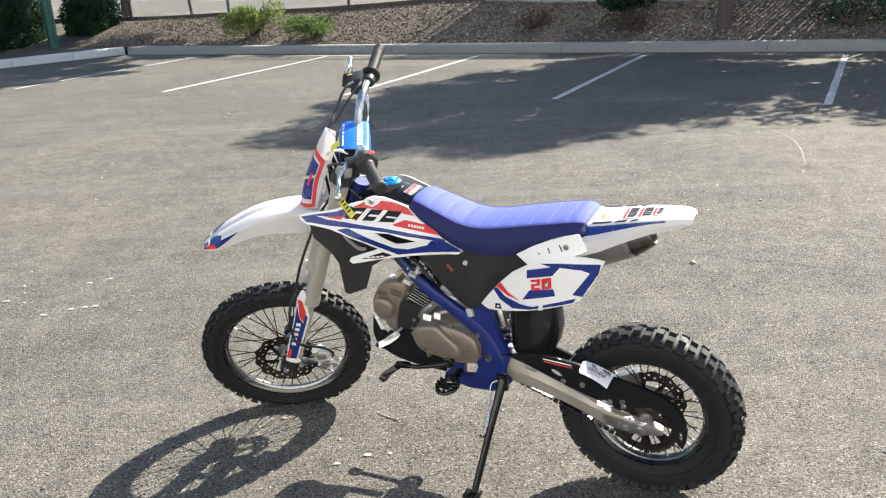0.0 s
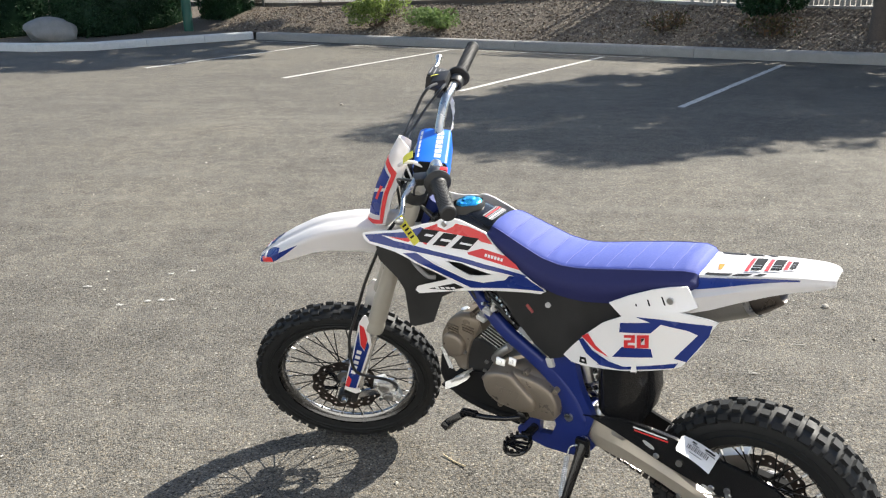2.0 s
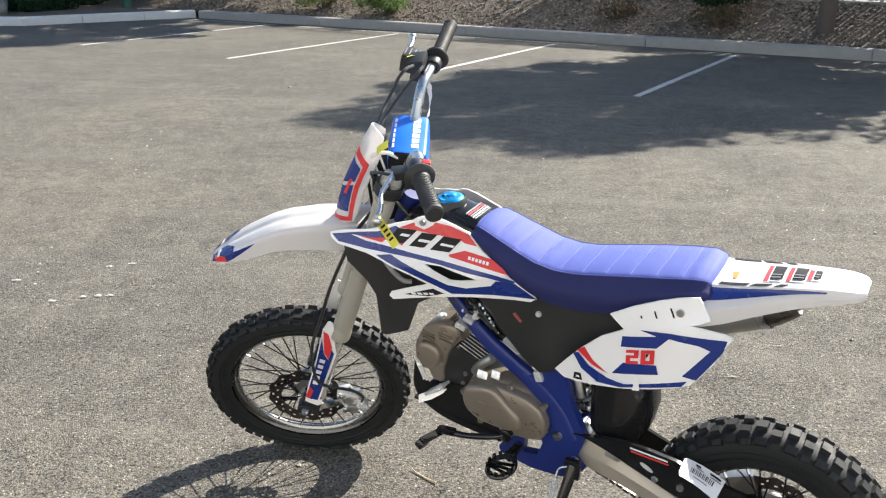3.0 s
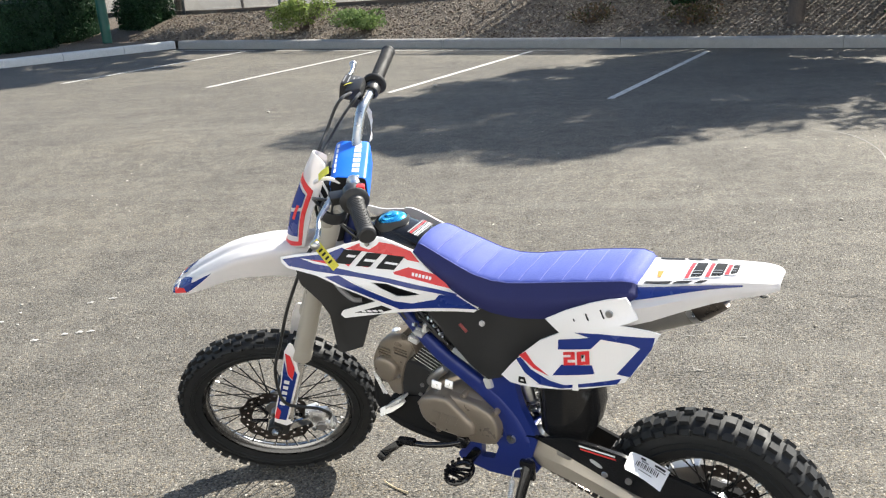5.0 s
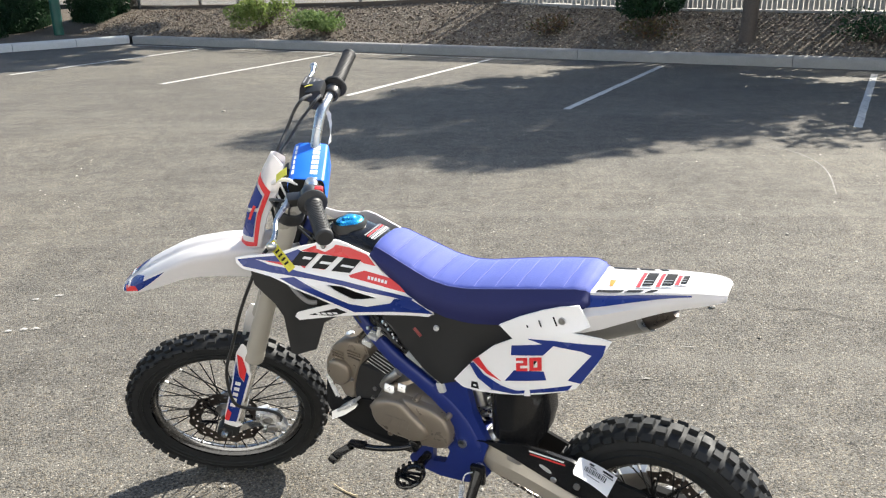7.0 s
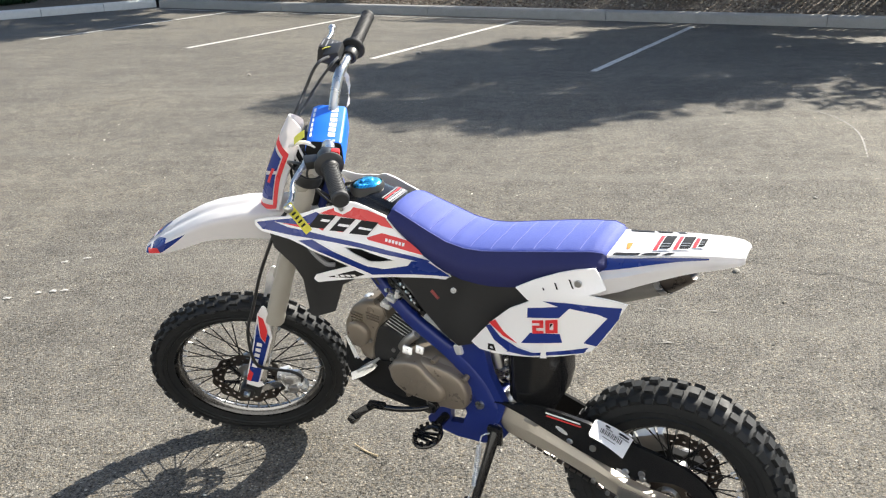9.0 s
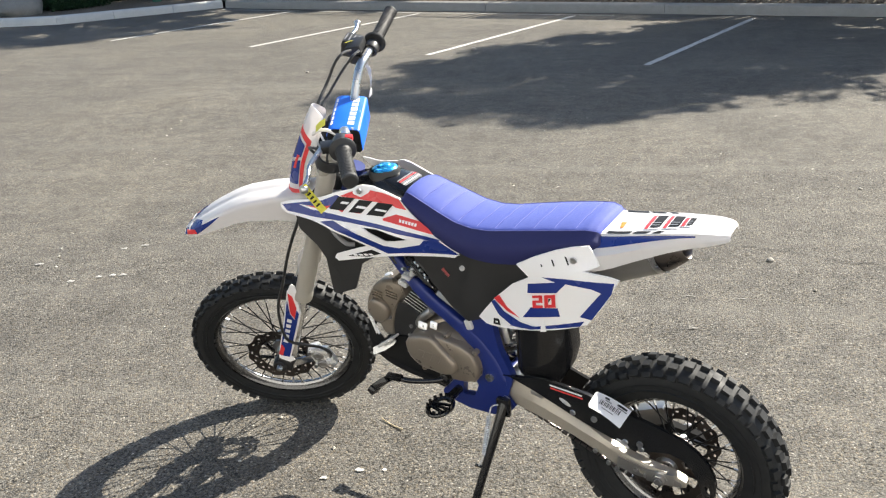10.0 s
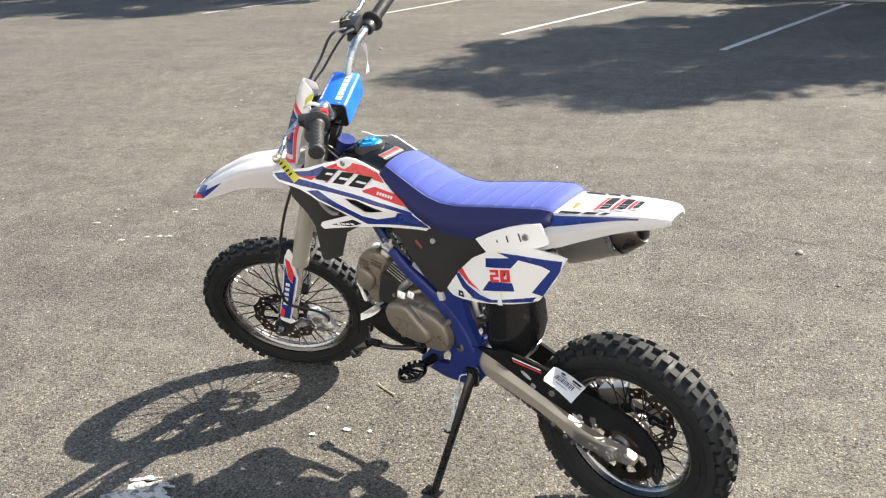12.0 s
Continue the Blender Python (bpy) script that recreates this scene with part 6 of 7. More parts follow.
for u, a, b in ((0.060, -0.30, 0.42), (0.021, -0.28, 0.40), (-0.014, -0.22, 0.30)):
    w = 0.034 if u > 0 else 0.024
    part("decal", sheet([(u, a), (u - w, a), (u - w, b), (u, b)], tm, 0.0008, 0.03), M_PAPER, tail, "white caution label with unreadable print")
    part("mark", sheet([(u - 0.001, a + 0.02), (u - 0.009, a + 0.02), (u - 0.009, b - 0.02), (u - 0.001, b - 0.02)], tm2, 0.0006, 0.03), M_RED, tail, "red head strip of the label")
    part("mark", sheet([(u - 0.011, a + 0.02), (u - w + 0.001, a + 0.02), (u - w + 0.001, b - 0.10), (u - 0.011, b - 0.10)], tm2, 0.0006, 0.03), M_INK, tail, "dark block of unreadable print")
    for k in range(3):
        c = b - 0.03 - k * 0.12
        part("mark", sheet([(u - 0.012, c - 0.025), (u - w + 0.004, c - 0.025), (u - w + 0.004, c), (u - 0.012, c)], lambda q, v, o: tail_at(q, v, o + 0.0034), 0.0006, 0.05), M_GREYBOX if k else M_INK, tail)
part("mark", sheet([(0.120, 0.10), (0.108, 0.10), (0.108, 0.34), (0.114, 0.34)], tm, 0.0006, 0.05), surface("orange_print", (0.7, 0.25, 0.03), (0.75, 0.3, 0.05), 0.5), tail)
bm = bmesh.new()
rect(bm, (-0.058, 0.03, 0.868), (1, 0, 0), (0, 1, 0), (0.012, 0.006, 0.010), 0, 0.003)
part("tab", bm, M_WHITE, tail)

# ---- frame ----
bm = bmesh.new()
tube(bm, [(fork_x(0.80) - 0.066, 0, 0.775), (fork_x(0.94) - 0.066, 0, 0.912)], 0.025, 20)
bp("head_tube", bm, M_FRAME)
for sg in (1, -1):
    bm = bmesh.new()
    # flattened spar from the head down to the pivot
    rows = []
    P = smooth_path([(0.88, 0.020 * sg, 0.80), (0.80, 0.034 * sg, 0.732), (0.735, 0.050 * sg, 0.676), (0.65, 0.068 * sg, 0.608), (0.57, 0.070 * sg, 0.555), (0.51, 0.072 * sg, 0.515), (0.465, 0.074 * sg, 0.46), (0.44, 0.075 * sg, 0.40)], 5)
    for i, p in enumerate(P):
        u = (P[min(i + 1, len(P) - 1)] - P[max(i - 1, 0)]).normalized()
        nrm = Vector((0, 1, 0)).cross(u).normalized()
        h = 0.016 + 0.004 * max(0.0, min(1.0, (i - 9) / 6)) + 0.013 * max(0.0, (i - 20) / 15)
        rows.append([p + nrm * h * math.copysign(abs(math.cos(a)) ** 0.6, math.cos(a)) + Vector((0, 0.013, 0)) * math.copysign(abs(math.sin(a)) ** 0.6, math.sin(a)) for a in (2 * math.pi * j / 16 for j in range(16))])
    loft(bm, rows, ring=True, caps=True)
    spar = bp("frame_spar", bm, M_FRAME, "glossy dark blue frame spar", smooth=50)
    flat = lambda x, z: 0.083
    part("pivot_plate", sheet([(0.535, 0.545), (0.49, 0.60), (0.448, 0.60), (0.428, 0.50), (0.392, 0.42), (0.412, 0.36), (0.392, 0.335), (0.42, 0.30), (0.46, 0.292), (0.53, 0.290), (0.602, 0.305), (0.592, 0.345), (0.572, 0.372), (0.545, 0.368), (0.548, 0.33), (0.512, 0.335), (0.498, 0.372), (0.515, 0.41), (0.505, 0.46)], skin(flat, sg), 0.022, 0.05), M_FRAME, spar)
    bolts([(0.458, sg * 0.084, 0.411), (0.415, sg * 0.084, 0.352), (0.575, sg * 0.084, 0.325)], (0, sg, 0), 0.012, 0.009, M_STEEL, spar)
    bm = bmesh.new()
    tube(bm, [(0.46, 0.06 * sg, 0.58), (0.30, 0.062 * sg, 0.70), (0.16, 0.058 * sg, 0.80), (0.05, 0.045 * sg, 0.845)], 0.011, 10, soft=4)
    tube(bm, [(0.78, 0.04 * sg, 0.76), (0.55, 0.055 * sg, 0.74), (0.30, 0.06 * sg, 0.79), (0.05, 0.05 * sg, 0.855)], 0.011, 10, soft=4)
    part("subframe_rail", bm, M_FRAME, spar)
bm = bmesh.new()
tube(bm, [(0.60, -0.08, 0.318), (0.60, 0.08, 0.318)], 0.016, 12)
tube(bm, [(0.43, -0.085, 0.40), (0.43, 0.085, 0.40)], 0.018, 12)
bp("cross_tube", bm, M_FRAME)

# ---- engine ----
bm = bmesh.new()
rows = []
for y, k in ((-0.105, 0.80), (-0.10, 0.93), (-0.06, 1.0), (0.0, 1.02), (0.06, 1.0), (0.085, 0.96), (0.092, 0.86)):
    rows.append([Vector((0.585 + (a - 0.585) * k, y, 0.46 + (b - 0.46) * k)) for a, b in ((0.70, 0.46), (0.695, 0.49), (0.665, 0.515), (0.61, 0.522), (0.54, 0.512), (0.495, 0.485), (0.475, 0.45), (0.48, 0.405), (0.53, 0.38), (0.60, 0.375), (0.665, 0.39), (0.695, 0.42))])
loft(bm, rows, ring=True, caps=True)
engine = bp("engine", bm, M_BRONZE, "taupe air-cooled single-cylinder engine", smooth=45)
# round generator cover
GEN = [(0.693, 0.472), (0.689, 0.486), (0.678, 0.499), (0.662, 0.506), (0.643, 0.512), (0.622, 0.514), (0.604, 0.512), (0.580, 0.490), (0.548, 0.460), (0.537, 0.437), (0.541, 0.419), (0.566, 0.407), (0.593, 0.408), (0.633, 0.412), (0.652, 0.417), (0.668, 0.426), (0.680, 0.436), (0.689, 0.452)]
SPR = [(0.622, 0.513), (0.600, 0.513), (0.565, 0.508), (0.540, 0.504), (0.520, 0.497), (0.497, 0.481), (0.484, 0.454), (0.480, 0.430), (0.485, 0.408), (0.508, 0.394), (0.550, 0.390), (0.600, 0.394)]


bm = cover(GEN, (0.622, 0.458), ((0.085, 1.0), (0.113, 1.0), (0.120, 0.975), (0.125, 0.93), (0.1275, 0.86), (0.129, 0.7), (0.130, 0.4), (0.130, 0.02)))
cov = part("generator_cover", bm, M_BRONZE, engine, "smooth taupe generator cover")
for k in range(3):
    bm = bmesh.new()
    rect(bm, (0.640 - k * 0.025, 0.1305, 0.460 - k * 0.002), (-1, 0, -0.1), (-0.45, 0, 1), (0.010, 0.013, 0.0009), 0, 0.0006)
    part("mark", bm, M_BRONZE, cov, "raised plain block of a cast emblem")
bm = cover(SPR, (0.545, 0.450), ((0.085, 1.0), (0.104, 1.0), (0.110, 0.965), (0.113, 0.90), (0.1135, 0.3)))
part("sprocket_cover", bm, M_BRONZE, engine, smooth=45)
for x, z in ((0.574, 0.512), (0.70, 0.462), (0.556, 0.405), (0.50, 0.40), (0.49, 0.482), (0.655, 0.395)):
    bm = bmesh.new()
    lathe(bm, [(0.008, 0.080), (0.008, 0.101), (0.0065, 0.103), (0, 0.103)], 12, (x, 0, z))
    bolt(bm, (x, 0.103, z), (0, 1, 0), 0.0045, 0.003)
    part("cover_screw", bm, M_BRONZE, engine)
# cylinder with cooling fins, lying forward
for i in range(6):
    c = Vector((0.705 - 0.0068 * i, 0.0, 0.546 + 0.0080 * i))
    bm = bmesh.new()
    rect(bm, c, (0.90, 0, 0.44), (0, 1, 0), (0.034, 0.053, 0.0012), 0, 0.0008)
    fin = part("cooling_fin", bm, M_BLACK, engine, "black cooling fin")
    bm = bmesh.new()
    rect(bm, c + Vector((0, 0.0535, 0)), (0.90, 0, 0.44), (0, 1, 0), (0.033, 0.0008, 0.0009), 0, 0.0004)
    part("fin_edge", bm, M_BRIGHT, fin, "bright machined fin edge")
bm = cover([(0.776, 0.548), (0.74, 0.545), (0.69, 0.53), (0.682, 0.49), (0.70, 0.45), (0.74, 0.436), (0.785, 0.43)], (0.735, 0.49), ((-0.056, 0.9), (-0.05, 1.0), (0.046, 1.0), (0.052, 0.92)))
part("cylinder", bm, M_BLACK, engine, "black cylinder barrel", smooth=35)
# head with a round cover
HEAD = [(0.868, 0.505), (0.864, 0.535), (0.851, 0.562), (0.836, 0.585), (0.817, 0.600), (0.795, 0.609), (0.765, 0.611), (0.738, 0.606), (0.735, 0.580), (0.760, 0.535), (0.772, 0.50), (0.780, 0.470), (0.783, 0.440), (0.800, 0.432), (0.817, 0.438), (0.828, 0.460), (0.850, 0.466), (0.864, 0.479)]
bm = cover(HEAD, (0.808, 0.520), ((-0.055, 0.86), (-0.046, 1.0), (0.044, 1.0), (0.052, 0.96), (0.056, 0.88)))
head = part("cylinder_head", bm, M_BRONZE, engine, "smooth taupe cylinder head", smooth=45)
for k in range(3):
    for xa, xb, zz in ((0.838, 0.803, 0.572), (0.790, 0.752, 0.578)):
        b2 = bmesh.new()
        rect(b2, ((xa + xb) / 2, 0.050, zz - k * 0.008), (xa - xb, 0, 0.006), (0, 1, 0), ((xa - xb) / 2, 0.012, 0.0016), 0, 0.0008)
        part("cooling_fin", b2, M_BRONZE, engine)
bm = bmesh.new()
lathe(bm, [(0.036, 0.045), (0.036, 0.062), (0.0345, 0.068), (0.031, 0.0715), (0.020, 0.0735), (0, 0.0745)], 36, (0.819, 0, 0.516))
part("cam_cover", bm, M_BRONZE, head)
bolts([(x, y, z) for x, y, z in ((0.720, 0.050, 0.482), (0.728, 0.050, 0.452), (0.787, 0.055, 0.497))], (0, 1, 0), 0.006, 0.006, M_DULL, engine)
bm = bmesh.new()
lathe(bm, [(0.012, -0.01), (0.0135, 0.0), (0.0135, 0.010), (0.011, 0.014), (0.0, 0.014)], 6, (0.800, 0.020, 0.598), (0.2, 0.1, 1))
part("valve_cap", bm, M_BRIGHT, engine, "bright steel valve cap")
for k in range(5):
    bm = bmesh.new()
    rect(bm, (0.762 - 0.0075 * k, 0.030, 0.604 - 0.004 * k), (0.30, 0, 0.95), (0, 1, 0), (0.016, 0.024, 0.0013), 0, 0.0008)
    part("cooling_fin", bm, M_BRONZE, engine)
bm = bmesh.new()
rect(bm, (0.728, 0.046, 0.614), (0.94, 0, 0.34), (0, 1, 0), (0.014, 0.014, 0.008), 0, 0.003)
part("fitting", bm, M_BRIGHT, engine, "bright steel fitting")
# thin pale blocks in place of the sunlit patches on the crankcase top
for x, z, w in ((0.652, 0.520, 0.014), (0.616, 0.530, 0.011)):
    bm = bmesh.new()
    rect(bm, (x, 0.090, z), (1, 0, 0.12), (0, -0.45, 1), (w, 0.010, 0.003), 0, 0.003)
    bolt(bm, (x, 0.093, z + 0.001), (0, 1, 0.45), 0.004, 0.003)
    part("case_plate", bm, M_BRIGHT, engine, "bright plate standing in for a sunlit patch of crankcase")
# bright elbow between barrel and crankcase
bm = tube(bmesh.new(), [(0.694, 0.050, 0.496), (0.680, 0.056, 0.516), (0.660, 0.060, 0.536), (0.643, 0.056, 0.550)], 0.012, 14, soft=4)
part("intake_elbow", bm, M_DULL, engine, "bright alloy elbow")
# plated bracket and rod under the head
part("mounting_bracket", sheet([(0.846, 0.396), (0.812, 0.417), (0.780, 0.434), (0.770, 0.428), (0.778, 0.417), (0.806, 0.396), (0.842, 0.378)], skin(lambda x, z: 0.078 + 0.4 * (0.40 - z), 1), 0.004, 0.02), M_BRIGHT, engine, "bright plated engine bracket")
part("tie_rod", tube(bmesh.new(), [(0.853, 0.050, 0.455), (0.832, 0.050, 0.408)], 0.004, 8), M_STEEL, engine)
# carburettor and intake
bm = bmesh.new()
tube(bm, [(0.76, 0.0, 0.58), (0.735, 0.0, 0.625), (0.69, 0.0, 0.645), (0.62, 0.0, 0.64)], 0.019, 16, soft=4)
part("intake", bm, M_BRIGHT, engine)
bm = bmesh.new()
lathe(bm, [(0, -0.05), (0.017, -0.05), (0.020, -0.045), (0.020, -0.012), (0.026, -0.010), (0.026, 0.022), (0.020, 0.026), (0.018, 0.055), (0.008, 0.062), (0, 0.062)], 20, (0.675, 0.02, 0.638), (0, 0, 1))
rect(bm, (0.675, 0.045, 0.62), (1, 0, 0), (0, 1, 0), (0.018, 0.012, 0.016), 0, 0.004)
part("carburettor", bm, M_BRIGHT, engine, "bright alloy carburettor")
bm = bmesh.new()
tube(bm, [(0.70, 0.052, 0.66), (0.735, 0.06, 0.675), (0.75, 0.058, 0.70), (0.72, 0.05, 0.72)], 0.004, 8, soft=5)
tube(bm, [(0.675, 0.03, 0.70), (0.69, 0.05, 0.76), (0.74, 0.05, 0.79)], 0.004, 8, soft=5)
tube(bm, [(0.60, 0.055, 0.60), (0.635, 0.068, 0.645), (0.665, 0.06, 0.66)], 0.005, 8, soft=5)
part("fuel_line", bm, M_BLACK, engine)
bm = cover([(0.715, 0.70), (0.66, 0.735), (0.59, 0.73), (0.55, 0.68), (0.54, 0.61), (0.57, 0.575), (0.63, 0.60), (0.70, 0.645)], (0.62, 0.655), ((-0.03, 0.9), (-0.022, 1.0), (0.040, 1.0), (0.050, 0.94)))
part("intake_boot", bm, M_BLACK, engine, "black rubber intake boot", smooth=50)
bm = bmesh.new()
lathe(bm, [(0.008, -0.004), (0.0105, 0.0), (0.0105, 0.008), (0.008, 0.011), (0.006, 0.010), (0, 0.010)], 24, (0.692, 0.074, 0.654), (0, 1, 0.2))
lathe(bm, [(0.007, -0.004), (0.008, 0.0), (0.008, 0.02), (0.005, 0.024), (0, 0.024)], 18, (0.697, 0.05, 0.680), (-0.3, 0.6, 0.7))
rect(bm, (0.676, 0.062, 0.664), (0.8, 0, 0.5), (0, 1, 0), (0.016, 0.010, 0.005), 0, 0.003)
part("throttle_body_cap", bm, M_STEEL, engine, "bright machined caps on the carburettor")
for pts in ([(0.690, 0.058, 0.702), (0.657, 0.075, 0.700), (0.634, 0.080, 0.682), (0.620, 0.082, 0.655), (0.606, 0.08, 0.636)], [(0.715, 0.05, 0.69), (0.688, 0.07, 0.715), (0.655, 0.078, 0.712), (0.640, 0.08, 0.690)], [(0.672, 0.07, 0.650), (0.650, 0.08, 0.668), (0.632, 0.08, 0.660), (0.624, 0.078, 0.640)]):
    part("wire", tube(bmesh.new(), pts, 0.0028, 6, soft=5), M_GLOSS, engine)
bm = bmesh.new()
for x, z in ((0.648, 0.694), (0.632, 0.672), (0.622, 0.656), (0.612, 0.640), (0.660, 0.678)):
    bolt(bm, (x, 0.082, z), (0.2, 1, 0.5), 0.003, 0.004)
part("clamp_screw", bm, M_BRIGHT, engine, "small bright clamp screws")
bm = bmesh.new()
rect(bm, (0.686, 0.086, 0.659), (0.9, 0, 0.3), (0, 1, -0.2), (0.013, 0.010, 0.006), 0, 0.003)
lathe(bm, [(0.008, 0.0), (0.008, 0.006), (0.005, 0.012), (0.005, 0.022), (0, 0.022)], 8, (0.668, 0.088, 0.668), (-0.3, 0.3, 1))
part("cable_clamp", bm, M_BRIGHT, engine, "bright plated cable clamp")
for x, y, z, r in ((0.656, 0.080, 0.700, 0.006), (0.640, 0.084, 0.684, 0.005), (0.625, 0.086, 0.666, 0.0045), (0.672, 0.074, 0.690, 0.007), (0.708, 0.070, 0.668, 0.006)):
    bm = bmesh.new()
    lathe(bm, [(0, -0.006), (r, -0.006), (r, 0.002), (r * 0.7, 0.006), (0, 0.006)], 6, (x, y, z), (0.3, 1, 0.5))
    part("hose_fitting", bm, M_STEEL, engine)
bm = bmesh.new()
tube(bm, [Vector((0.697, 0.055, 0.686)) + Vector((0.012 * math.cos(a), 0, 0.013 * math.sin(a))) for a in (2 * math.pi * j / 20 for j in range(21))], 0.0042, 8, caps=False)
part("rubber_ring", bm, M_RUBBER, engine)
for pts in ([(0.705, 0.06, 0.70), (0.680, 0.084, 0.704), (0.655, 0.090, 0.690), (0.632, 0.088, 0.662), (0.612, 0.084, 0.640)], [(0.700, 0.06, 0.665), (0.672, 0.088, 0.682), (0.648, 0.090, 0.672), (0.625, 0.086, 0.648)], [(0.66, 0.07, 0.72), (0.648, 0.088, 0.712), (0.622, 0.090, 0.690), (0.600, 0.084, 0.655), (0.585, 0.08, 0.63)]):
    part("wire", tube(bmesh.new(), pts, 0.0032, 6, soft=5), M_BLACK, engine)
bm = bmesh.new()
rect(bm, (0.575, 0.082, 0.619), (0.86, 0, 0.5), (0, 1, 0.15), (0.023, 0.009, 0.008), 0, 0.004)
part("breather", bm, M_GREYBOX, engine, "pale grey plastic connector box")
bm = bmesh.new()
rect(bm, (0.508, 0.082, 0.556), (0.3, 0, 1), (0, 1, 0), (0.014, 0.010, 0.010), 0, 0.005)
part("coil", bm, M_BRIGHT, engine)
# skid plate and lower frame rails
bm = bmesh.new()
for sg in (1, -1):
    tube(bm, [(0.872, 0.03 * sg, 0.47), (0.868, 0.045 * sg, 0.40), (0.825, 0.052 * sg, 0.362), (0.75, 0.055 * sg, 0.340), (0.62, 0.06 * sg, 0.330)], 0.011, 10, soft=5)
rect(bm, (0.80, 0, 0.352), (-1, 0, -0.15), (0, 1, 0), (0.08, 0.052, 0.004), 0, 0.002)
skid = bp("skid_plate", bm, M_MATT, "black under-engine skid plate and rails")
part("side_guard", sheet([(0.864, 0.47), (0.856, 0.40), (0.838, 0.364), (0.79, 0.350), (0.70, 0.338), (0.62, 0.335), (0.60, 0.395), (0.68, 0.42), (0.72, 0.45), (0.78, 0.44), (0.82, 0.42), (0.85, 0.45)], skin(lambda x, z: 0.058, 1), 0.004, 0.06), M_MATT, skid, "matt black guard beside the engine")
bm = bmesh.new()
rect(bm, (0.792, 0.074, 0.430), (-0.80, 0, 0.58), (0, 1, 0.05), (0.034, 0.018, 0.004), 0, 0.003)
tube(bm, [(0.868, 0.052, 0.49), (0.838, 0.060, 0.435)], 0.004, 8)
tube(bm, [(0.858, 0.056, 0.49), (0.828, 0.064, 0.437)], 0.003, 8)
part("bracket", bm, M_BRIGHT, skid, "bright engine mounting bracket")
# exhaust
bm = bmesh.new()
ex = smooth_path([(0.80, -0.03, 0.49), (0.86, -0.07, 0.46), (0.87, -0.12, 0.42), (0.80, -0.15, 0.42), (0.62, -0.15, 0.50), (0.45, -0.135, 0.58), (0.32, -0.115, 0.645), (0.215, -0.102, 0.695)], 6)
tube(bm, ex, 0.016, 14)
exhaust = bp("exhaust_pipe", bm, M_STEEL, "steel exhaust pipe along the far side", mid=True)
sil_u = Vector((-0.92, 0.03, 0.41)).normalized()
bm = bmesh.new()
rows = []
sil0 = Vector((0.235, -0.095, 0.690))
sx, sz = Vector((0, 1, 0)), sil_u.cross(Vector((0, 1, 0))).normalized()
for h, k in ((0, 0.45), (0.004, 0.75), (0.02, 0.98), (0.03, 1.0), (0.17, 1.0), (0.178, 0.98)):
    rows.append([sil0 + sil_u * h + sx * (0.043 * k * math.cos(a)) + sz * (0.050 * k * math.sin(a)) for a in (2 * math.pi * j / 28 for j in range(28))])
loft(bm, rows, ring=True, caps=True)
part("silencer", bm, M_CAN, exhaust, "brushed grey oval silencer", smooth=50)
bm = bmesh.new()
rows = [[sil0 + sil_u * h + sx * (0.0445 * math.cos(a)) + sz * (0.0515 * math.sin(a)) for a in (2 * math.pi * j / 28 for j in range(28))] for h in (0.168, 0.172, 0.180, 0.184)]
loft(bm, rows, ring=True)
part("end_band", bm, M_STEEL, exhaust)
bm = bmesh.new()
rows = [[sil0 + sil_u * h + sx * (0.043 * k * math.cos(a)) + sz * (0.050 * k * math.sin(a)) for a in (2 * math.pi * j / 28 for j in range(28))] for h, k in ((0.182, 0.96), (0.20, 0.93), (0.236, 0.74), (0.244, 0.68), (0.247, 0.62), (0.244, 0.54), (0.22, 0.50))]
loft(bm, rows, ring=True, caps=True)
part("end_cap", bm, M_DISC, exhaust, "dark polished end cap of the silencer", smooth=50)

# ---- swingarm, chain, shock ----
arm_y = lambda x, z: 0.096 - 0.012 * max(0.0, min(1.0, (x - 0.1) / 0.3)) - 0.016 * max(0.0, min(1.0, (x - 0.385) / 0.05))
ARM_TOP = [(0.475, 0.405), (0.44, 0.424), (0.40, 0.425), (0.336, 0.402), (0.293, 0.384), (0.20, 0.345), (0.093, 0.302), (0.03, 0.288), (-0.035, 0.280), (-0.060, 0.270)]
ARM_LOW = [(0.475, 0.380), (0.435, 0.360), (0.394, 0.340), (0.31, 0.322), (0.235, 0.302), (0.113, 0.260), (0.06, 0.247), (-0.02, 0.245), (-0.060, 0.254)]


def arm_edge(line, x):
    return float(np.interp(-x, [-p[0] for p in line], [p[1] for p in line]))


